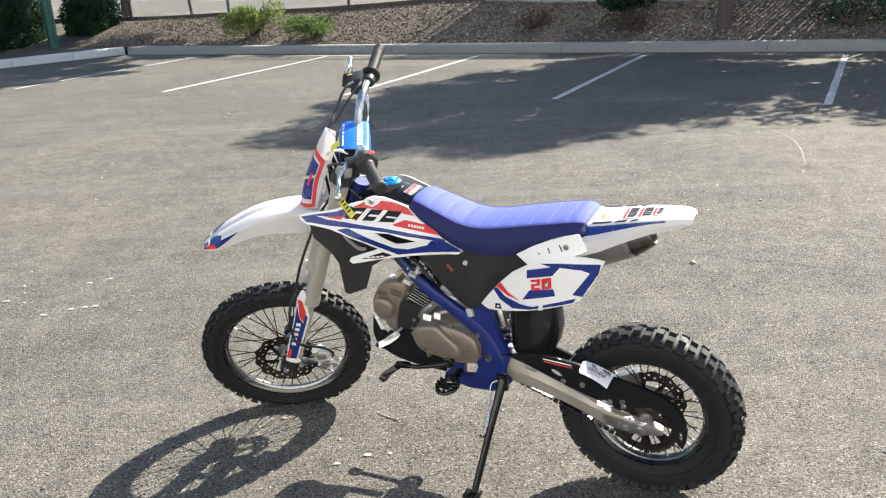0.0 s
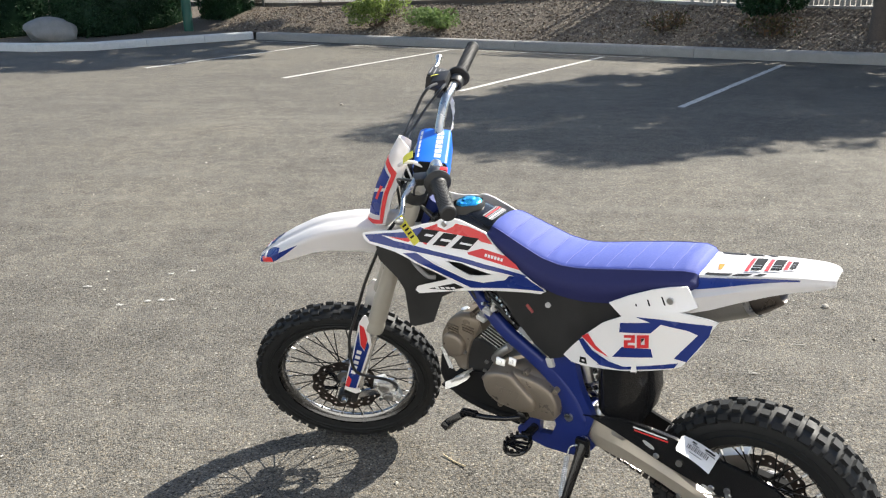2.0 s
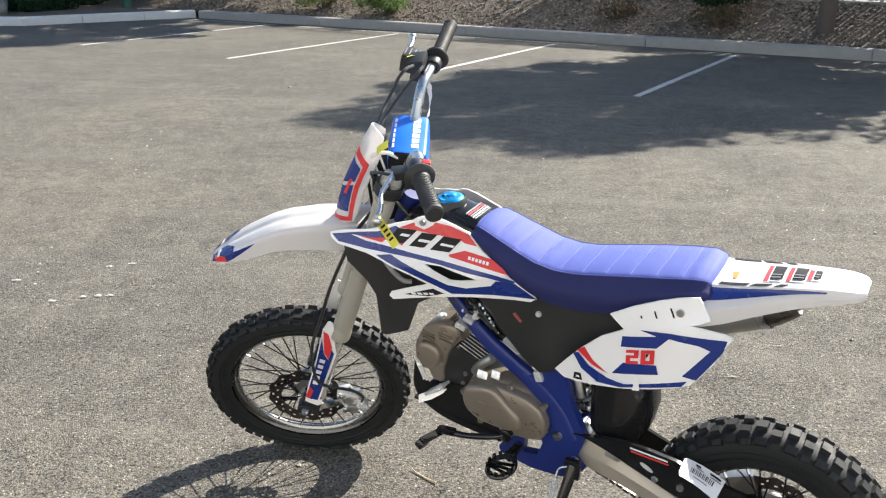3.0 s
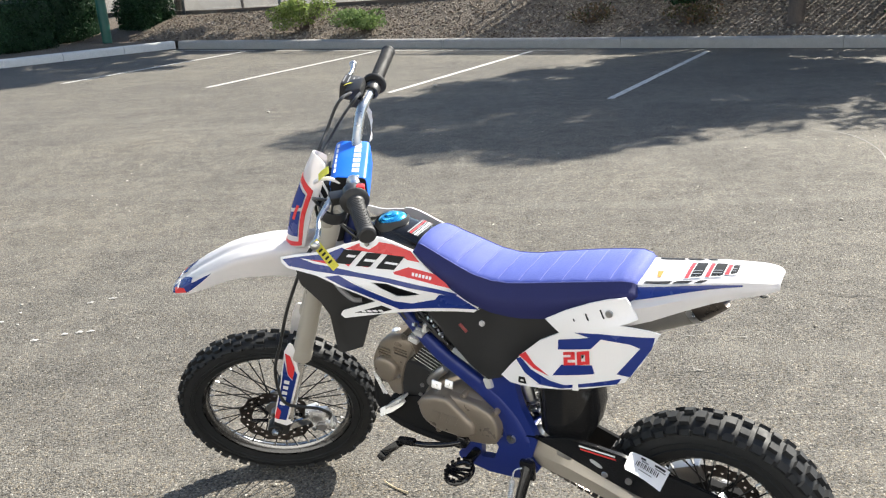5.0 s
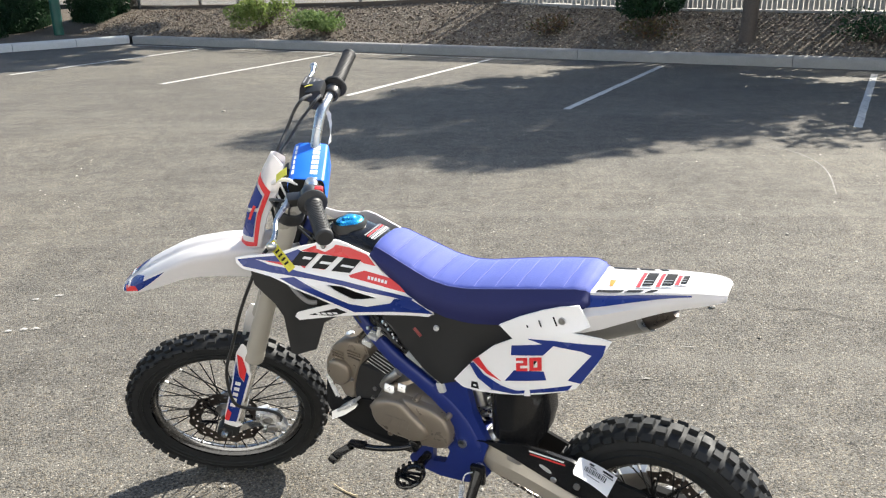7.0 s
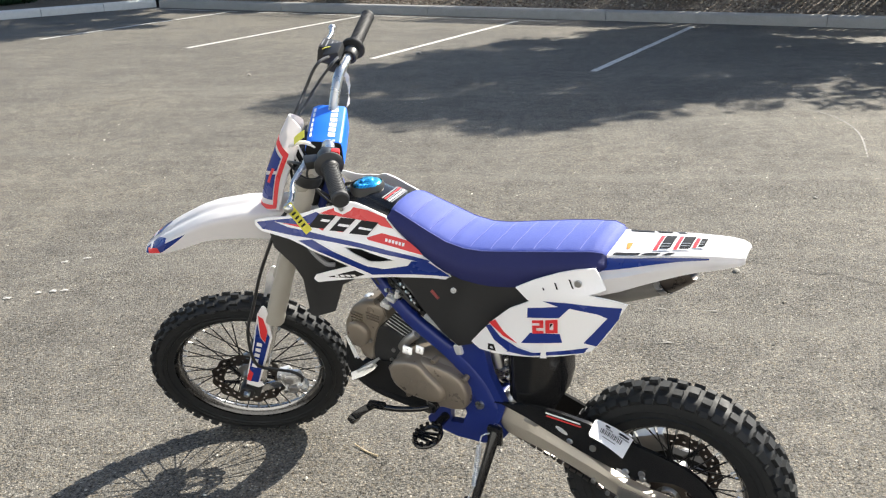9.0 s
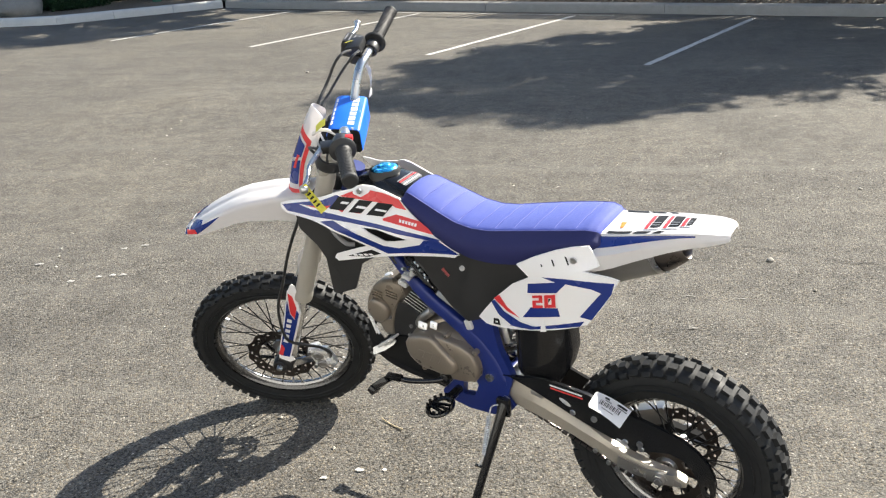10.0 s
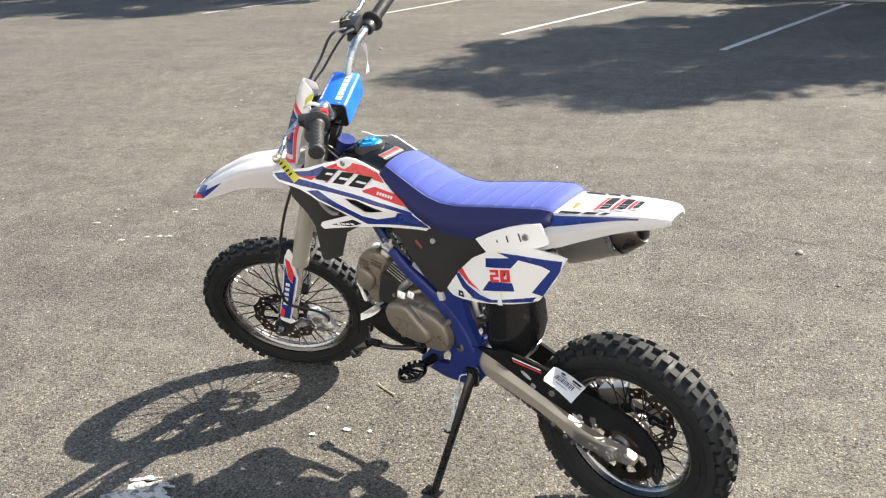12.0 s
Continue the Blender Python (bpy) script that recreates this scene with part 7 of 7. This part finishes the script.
for sg in (1, -1):
    rows = []
    for i in range(45):
        x = 0.475 - i * 0.535 / 44
        lo, hi, y = arm_edge(ARM_LOW, x), arm_edge(ARM_TOP, x), arm_y(x, 0)
        k = max(0.0, min(1.0, (x - 0.09) / 0.12))
        ridge = lo + (hi - lo) * (0.50 + 0.22 * max(0.0, min(1.0, (0.40 - x) / 0.25)))
        rows.append([(x, sg * a, b) for a, b in ((y - 0.024, lo + 0.002), (y - 0.007 * k - 0.002, lo), (y - 0.005 * k, lo + 0.004), (y, ridge - 0.002), (y, ridge + 0.002), (y - 0.010 * k, hi - 0.005), (y - 0.013 * k - 0.002, hi), (y - 0.024, hi))])
    bm = loft(bmesh.new(), rows, ring=True, caps=True)
    # the far arm is the same alloy, painted black to look shaded
    arm = bp("swingarm", bm, M_ARM if sg > 0 else M_MATT, "champagne alloy swingarm" if sg > 0 else "far arm of the swingarm, blackened against sun glare", smooth=22)
    part("axle_plate", sheet([(0.105, 0.292), (0.03, 0.279), (-0.03, 0.273), (-0.052, 0.266), (-0.052, 0.256), (-0.02, 0.250), (0.06, 0.252), (0.108, 0.263)], skin(arm_y, sg, 0.0035), 0.004, 0.05, hole=[(0.052, 0.272), (-0.028, 0.268), (-0.034, 0.262), (-0.024, 0.256), (0.05, 0.259)]), M_DULL, arm, "grey slotted axle plate")
    bolts([(x, sg * (arm_y(x, z) + 0.0005), z) for x, z in ((0.165, 0.285), (0.130, 0.262), (0.108, 0.253), (0.060, 0.268), (0.035, 0.258))], (0, sg, 0), 0.006, 0.005, M_STEEL, arm)
    bm = bmesh.new()
    rect(bm, (0.0, sg * 0.099, 0.266), (1, 0, -0.1), (0, 0, 1), (0.034, 0.016, 0.003), 0, 0.002)
    lathe(bm, [(0.0, 0.016), (0.008, 0.016), (0.009, 0.013), (0.014, 0.012), (0.014, 0.004), (0.019, 0.003), (0.019, 0.0)], 6, (0.0, sg * 0.102, 0.266), (0, sg, 0))
    part("chain_adjuster", bm, M_DULL, arm, "steel chain adjuster and axle nut")
bm = bmesh.new()
tube(bm, [(0.42, -0.07, 0.392), (0.42, 0.07, 0.392)], 0.024, 16)
rect(bm, (0.33, 0, 0.385), (1, 0, 0.3), (0, 1, 0), (0.02, 0.08, 0.014), 0, 0.006)
bp("swingarm_bridge", bm, M_DULL)
bp("rear_axle", tube(bmesh.new(), [(0, -0.11, 0.266), (0, 0.108, 0.266)], 0.009, 14), M_STEEL)
# chain guard
cg = lambda x, z: 0.083 + 0.006 * math.sin((z - 0.3) * 9)
guard = bp("chain_guard", sheet([(0.42, 0.428), (0.36, 0.438), (0.313, 0.448), (0.25, 0.446), (0.184, 0.438), (0.12, 0.418), (0.04, 0.404), (-0.006, 0.392), (-0.048, 0.378), (-0.082, 0.355), (-0.106, 0.329), (-0.121, 0.300), (-0.126, 0.268), (-0.122, 0.233), (-0.113, 0.207), (-0.101, 0.216), (-0.092, 0.241), (-0.082, 0.275), (-0.067, 0.305), (-0.044, 0.324), (-0.016, 0.331), (0.022, 0.322), (0.055, 0.310), (0.10, 0.318), (0.20, 0.352), (0.293, 0.391), (0.336, 0.409), (0.40, 0.43)], skin(cg, 1), 0.010, 0.03, hole=[(-0.098, 0.262), (-0.106, 0.268), (-0.112, 0.250), (-0.110, 0.232), (-0.103, 0.240)]), M_GLOSS, "glossy black chain guard with a fin", smooth=40)
for a, b in (((0.236, 0.380), (0.218, 0.366)), ((0.062, 0.326), (0.044, 0.314)), ((0.105, 0.336), (0.08, 0.322))):
    x, z = (a[0] + b[0]) / 2, (a[1] + b[1]) / 2
    bm = bmesh.new()
    lathe(bm, [(0, 0.003), (0.006, 0.003), (0.0075, 0.001), (0.008, 0)], 14, (x, cg(x, z), z))
    part("rivet", bm, M_STEEL, guard)
for x, z in ((0.17, 0.372), (0.055, 0.335)):
    bm = bmesh.new()
    bolt(bm, (x, cg(x, z), z), (0, 1, 0), 0.008, 0.005)
    part("bolt", bm, M_STEEL, guard)
for x0, z0, ln, ht in ((0.246, 0.399, 0.017, 0.0055), (0.098, 0.322, 0.019, 0.0055)):
    ring_pts = [(x0 + ln * math.cos(a) * 0.86 - ht * math.sin(a) * 0.5, z0 + ln * math.cos(a) * 0.5 + ht * math.sin(a) * 0.86) for a in (2 * math.pi * q / 14 for q in range(14))]
    part("slot", sheet(ring_pts, skin(cg, 1, 0.0012), 0.001, 0.05), M_BRIGHT, guard, "bright arm showing through an oval slot")
for k in range(2):
    part("decal", sheet([(0.285 - k * 0.002, 0.4405 - k * 0.008), (0.200 - k * 0.002, 0.4335 - k * 0.008), (0.200 - k * 0.002, 0.4295 - k * 0.008), (0.285 - k * 0.002, 0.4365 - k * 0.008)], skin(cg, 1, 0.0012), 0.0008, 0.05), (M_WHITE, M_RED)[k], guard)
# sprocket and chain
bm = bmesh.new()
na = 88
ringr = [0.030, 0.045, 0.062, 0.078, 0.090, 0.098]
G = []
for k in ringr:
    G.append([bm.verts.new((k * (1 + (0.05 if k == 0.098 and j % 2 else 0)) * math.cos(2 * math.pi * j / na), 0.058, 0.266 + k * (1 + (0.05 if k == 0.098 and j % 2 else 0)) * math.sin(2 * math.pi * j / na))) for j in range(na)])
for i in range(len(ringr) - 1):
    for j in range(na):
        if i in (1, 2) and j % 11 in (2, 3, 4, 5, 6):
            continue
        bm.faces.new((G[i][j], G[i][(j + 1) % na], G[i + 1][(j + 1) % na], G[i + 1][j]))
bmesh.ops.solidify(bm, geom=bm.faces[:], thickness=0.005)
bp("sprocket", bm, M_DISC, "drilled steel rear sprocket", smooth=30)
bm = bmesh.new()
chain_path = []
for k in range(60):
    t = k / 59
    chain_path.append(Vector((0.50 - 0.50 * t, 0, 0.415 + (0.366 - 0.415) * t)))
for k in range(1, 36):
    a = math.pi / 2 + math.pi * k / 36
    chain_path.append(Vector((0.1 * math.cos(a), 0, 0.266 + 0.1 * math.sin(a))))
for k in range(60):
    t = k / 59
    chain_path.append(Vector((0.50 * t, 0, 0.166 + (0.375 - 0.166) * t ** 0.9)))
step, acc, prev, flip = 0.0127, 0.0, chain_path[0], 0
for p in chain_path[1:]:
    acc += (p - prev).length
    if acc >= step:
        acc = 0.0
        flip ^= 1
        u = (p - prev).normalized()
        rect(bm, (p.x, 0.060, p.z), u, (0, 1, 0), (0.0072, 0.0052 if flip else 0.0035, 0.0042), 0)
    prev = p
bp("drive_chain", bm, M_DISC, "oily steel drive chain")
# shock absorber with its spring
bm = bmesh.new()
s0, s1 = Vector((0.40, 0.005, 0.43)), Vector((0.475, 0.005, 0.64))
tube(bm, [s0, s1], 0.014, 14)
lathe(bm, [(0.0, 0), (0.032, 0), (0.034, 0.006), (0.034, 0.012), (0.0, 0.012)], 24, s0 + (s1 - s0) * 0.12, s1 - s0)
lathe(bm, [(0.0, 0), (0.032, 0), (0.034, 0.006), (0.034, 0.012), (0.0, 0.012)], 24, s0 + (s1 - s0) * 0.86, s1 - s0)
shock = bp("shock_absorber", bm, M_ALLOY, "rear shock absorber with bright coil spring")
u = (s1 - s0).normalized()
xx = u.orthogonal().normalized()
yy = u.cross(xx)
pts = [s0 + (s1 - s0) * (0.16 + 0.70 * k / 120) + (xx * math.cos(k / 120 * 7 * 6.283) + yy * math.sin(k / 120 * 7 * 6.283)) * 0.029 for k in range(121)]
part("spring", tube(bmesh.new(), pts, 0.0048, 8), M_STEEL, shock)
bm = bmesh.new()
lathe(bm, [(0, 0), (0.013, 0), (0.014, 0.003), (0.014, 0.070), (0.011, 0.075), (0, 0.075)], 18, (0.420, 0.045, 0.505), (0.25, 0, 1))
part("reservoir", bm, M_STEEL, shock)
# black inner mudguard
flap_y = lambda x, z: 0.062 - 0.055 * max(0.0, (0.345 - x) / 0.083) ** 2.2 - 0.02 * max(0.0, (x - 0.37) / 0.03) ** 2
flap = bp("inner_mudguard", sheet([(0.398, 0.66), (0.395, 0.50), (0.396, 0.435), (0.31, 0.402), (0.290, 0.405), (0.270, 0.445), (0.262, 0.49), (0.264, 0.55), (0.275, 0.62), (0.29, 0.66)], skin(flap_y, 1), 0.05, 0.012), M_GLOSS, "black inner mudguard behind the shock", smooth=75)
bm = bmesh.new()
rect(bm, (0.262, 0.066, 0.655), (1, 0, 0.2), (0, 1, 0), (0.012, 0.008, 0.008), 0, 0.003)
part("clip", bm, M_PAPER, flap)
# rear brake caliper on the far side
bm = bmesh.new()
rect(bm, (0.075, -0.066, 0.318), (0.9, 0, -0.4), (0, 1, 0), (0.040, 0.020, 0.024), 0, 0.006)
bp("rear_caliper", bm, M_DULL)

# ---- controls by the feet, stand ----
for sg in (1, -1):
    bm = bmesh.new()
    c = Vector((0.556, sg * 0.182, 0.350))
    # oval frame of the foot peg with teeth
    pts = [c + Vector((0.029 * math.cos(a), sg * 0.040 * math.sin(a), 0.0)) for a in (2 * math.pi * j / 28 for j in range(29))]
    tube(bm, pts, 0.0065, 8, caps=False)
    for j in range(14):
        a = 2 * math.pi * j / 14
        p = c + Vector((0.031 * math.cos(a), sg * 0.042 * math.sin(a), 0.008))
        rect(bm, p, (math.cos(a), math.sin(a), 0), (-math.sin(a), math.cos(a), 0), (0.0025, 0.0042, 0.006), 0)
    for k in (-0.018, 0.0, 0.018):
        tube(bm, [c + Vector((-0.027, k, 0)), c + Vector((0.027, k * 0.4, 0))], 0.0045, 6)
    tube(bm, [c + Vector((0, -sg * 0.039, 0)), Vector((0.560, sg * 0.085, 0.345))], 0.012, 10)
    bp("foot_peg", bm, M_GLOSS, "black toothed foot peg")
bm = bmesh.new()
tube(bm, [(0.572, 0.112, 0.392), (0.600, 0.140, 0.392), (0.66, 0.150, 0.380), (0.700, 0.152, 0.376)], 0.0075, 10, soft=4)
rect(bm, (0.716, 0.158, 0.382), (1, 0.2, 0.05), (0, 1, 0), (0.022, 0.008, 0.009), 0, 0.004)
rect(bm, (0.752, 0.172, 0.362), (0.8, 0.3, -0.6), (0, 1, 0.3), (0.026, 0.014, 0.010), 0, 0.005)
rect(bm, (0.772, 0.184, 0.343), (0.5, 0.3, -0.8), (0, 1, 0.3), (0.010, 0.015, 0.011), 0, 0.004)
lathe(bm, [(0.012, -0.012), (0.016, -0.01), (0.016, 0.01), (0.012, 0.012), (0, 0.012)], 16, (0.575, 0.118, 0.394))
bp("gear_lever", bm, M_GLOSS, "black folding gear lever")
bm = bmesh.new()
tube(bm, [(0.50, -0.10, 0.33), (0.60, -0.145, 0.33), (0.68, -0.155, 0.335), (0.74, -0.165, 0.345)], 0.007, 8, soft=4)
rect(bm, (0.755, -0.17, 0.348), (1, 0, 0), (0, 1, 0), (0.02, 0.018, 0.006), 0, 0.003)
bp("brake_pedal", bm, M_STEEL)
bm = bmesh.new()
tube(bm, [(0.55, -0.11, 0.45), (0.54, -0.145, 0.46), (0.49, -0.15, 0.56), (0.46, -0.15, 0.64), (0.50, -0.19, 0.65)], 0.009, 10, soft=4)
bp("kick_starter", bm, M_STEEL)
# side stand
bm = bmesh.new()
top, foot = Vector((0.412, 0.100, 0.352)), Vector((0.468, 0.243, 0.030))
path = [top, top + Vector((0.004, 0.022, -0.035)), top.lerp(foot, 0.5), foot]
tube(bm, path, [0.016, 0.013, 0.011, 0.011], 14)
rect(bm, (0.412, 0.105, 0.345), (1, 0, 0), (0, 0, 1), (0.019, 0.026, 0.008), 0, 0.006)
stand = bp("side_stand", bm, M_GLOSS, "black steel side stand propping the bike")
bm = bmesh.new()
rect(bm, foot + Vector((0.004, 0.006, -0.004)), (1, 0.1, 0), (0, 1, -0.1), (0.026, 0.016, 0.005), 0, 0.003)
part("stand_foot", bm, M_GLOSS, stand)
bm = bmesh.new()
bolt(bm, (0.414, 0.114, 0.336), (0, 1, 0), 0.009, 0.006)
part("bolt", bm, M_BRIGHT, stand)
bm = bmesh.new()
q0, q1 = Vector((0.447, 0.124, 0.318)), Vector((0.446, 0.166, 0.222))
u = (q1 - q0).normalized()
xx = u.orthogonal().normalized()
yy = u.cross(xx)
pts = [q0 + (q1 - q0) * (k / 220) + (xx * math.cos(k / 220 * 22 * 6.283) + yy * math.sin(k / 220 * 22 * 6.283)) * 0.0062 for k in range(221)]
tube(bm, pts, 0.0014, 5)
tube(bm, [(0.418, 0.108, 0.350), (0.428, 0.116, 0.352), (0.440, 0.122, 0.345), q0], 0.002, 6, soft=4)
tube(bm, [q1, q1 + Vector((0.013, 0.012, -0.034))], 0.002, 6)
part("return_spring", bm, M_BRIGHT, stand, "bright coiled return spring")
bm = bmesh.new()
tube(bm, [(0.440, 0.172, 0.186), (0.468, 0.178, 0.190)], 0.004, 8)
part("spring_peg", bm, M_GLOSS, stand)

# ---- tags and labels that hang on the bike ----


def hung(name, bm, material, label, category, steer=False):
    """A loose tag: a thing of its own, at the bike."""
    return tagged(part(name, bm, material, m=BIKE @ STEER if steer else BIKE), label, category)


def strip_between(a, b, w, side, sag=0.0, thick=0.0006):
    a, b, side = Vector(a), Vector(b), Vector(side).normalized()
    nrm = (b - a).cross(side).normalized()
    return sheet([(0, -w), (1, -w), (1, w), (0, w)], lambda u, v, o: a.lerp(b, u) + side * v + nrm * (o + sag * math.sin(u * math.pi)), thick, 0.09)


yt = hung("lever_tag", strip_between((0.905, 0.378, 1.116), (0.880, 0.370, 1.035), 0.0085, (0.77, 0.56, -0.30), 0.004), M_YELLOW, "yellow tag with black handwriting tied to the clutch lever", "tag", True)
for k in range(4):
    a = Vector((0.898, 0.379, 1.094)).lerp(Vector((0.884, 0.374, 1.048)), k / 4)
    bm = bmesh.new()
    rect(bm, a + Vector((-0.0025, 0.0042, 0.0015)), (0.77, 0.56, -0.30), (-0.3, 0, -1), (0.0048, 0.0018, 0.0012), 0)
    part("mark", bm, M_INK, yt, "black bar of unreadable handwriting")
hung("bar_tag", strip_between((0.914, 0.056, 1.082), (0.942, 0.058, 1.066), 0.010, (0, 1, -0.5), 0.002), M_YELLOW, "yellow paper tag tucked behind the bar pad", "tag", True)
hung("bar_tag", strip_between((0.85, -0.235, 1.150), (0.878, -0.21, 1.160), 0.005, (0, 1, 0.3), 0.002), M_YELLOW, "small yellow tie on the brake lever perch", "tag", True)
film_path = smooth_path([(0.840, -0.200, 1.106), (0.834, -0.206, 1.080), (0.834, -0.207, 1.050), (0.840, -0.204, 1.020), (0.846, -0.203, 0.995)], 6)
film_rows = []
for i, p in enumerate(film_path):
    w = 0.0085 + 0.0016 * math.sin(i * 1.3)
    side = Vector((math.cos(0.09 * i), -math.sin(0.09 * i), 0.15))
    thin = Vector((math.sin(0.09 * i), math.cos(0.09 * i), 0)) * 0.0004
    film_rows.append([p + side * w + thin, p + thin, p - side * w + thin, p - side * w - thin, p - thin, p + side * w - thin])
hung("plastic_strip", loft(bmesh.new(), film_rows, ring=True, caps=True), M_FILM, "strip of clear packing film hanging from the handlebar", "plastic strip", True)
lab = [Vector((0.168, 0.074, 0.446)), Vector((0.167, 0.130, 0.444)), Vector((0.086, 0.132, 0.407)), Vector((0.080, 0.074, 0.415))]


def lab_at(u, v, o):
    p = lab[0].lerp(lab[3], u).lerp(lab[1].lerp(lab[2], u), v)
    return p + Vector((0, 0, 0.005 * math.sin(u * 3.1) - 0.004 * v * v + o))


tag = hung("shipping_label", sheet([(0, 0.1), (0.05, 0), (1, 0), (1, 1), (0.05, 1), (0, 0.85)], lab_at, 0.0006, 0.2), M_PAPER, "white paper label with barcode stuck on the chain guard", "label")
lm = lambda u, v, o: lab_at(u, v, o + 0.001)
part("mark", sheet([(0.30, 0.10), (0.92, 0.10), (0.92, 0.20), (0.30, 0.20)], lm, 0.0004, 0.5), M_INK, tag, "dark bar of unreadable print")
part("mark", sheet([(0.34, 0.24), (0.95, 0.24), (0.95, 0.30), (0.34, 0.30)], lm, 0.0004, 0.5), M_GREYINK, tag)
for k in range(14):
    u = 0.24 + k * 0.042
    w = (0.014, 0.026, 0.012, 0.020)[k % 4]
    part("barcode_bar", sheet([(u, 0.36), (u + w, 0.36), (u + w, 0.60), (u, 0.60)], lm, 0.0004, 0.5), M_INK, tag)
part("mark", sheet([(0.35, 0.70), (0.70, 0.70), (0.70, 0.74), (0.35, 0.74)], lm, 0.0004, 0.5), M_GREYINK, tag)
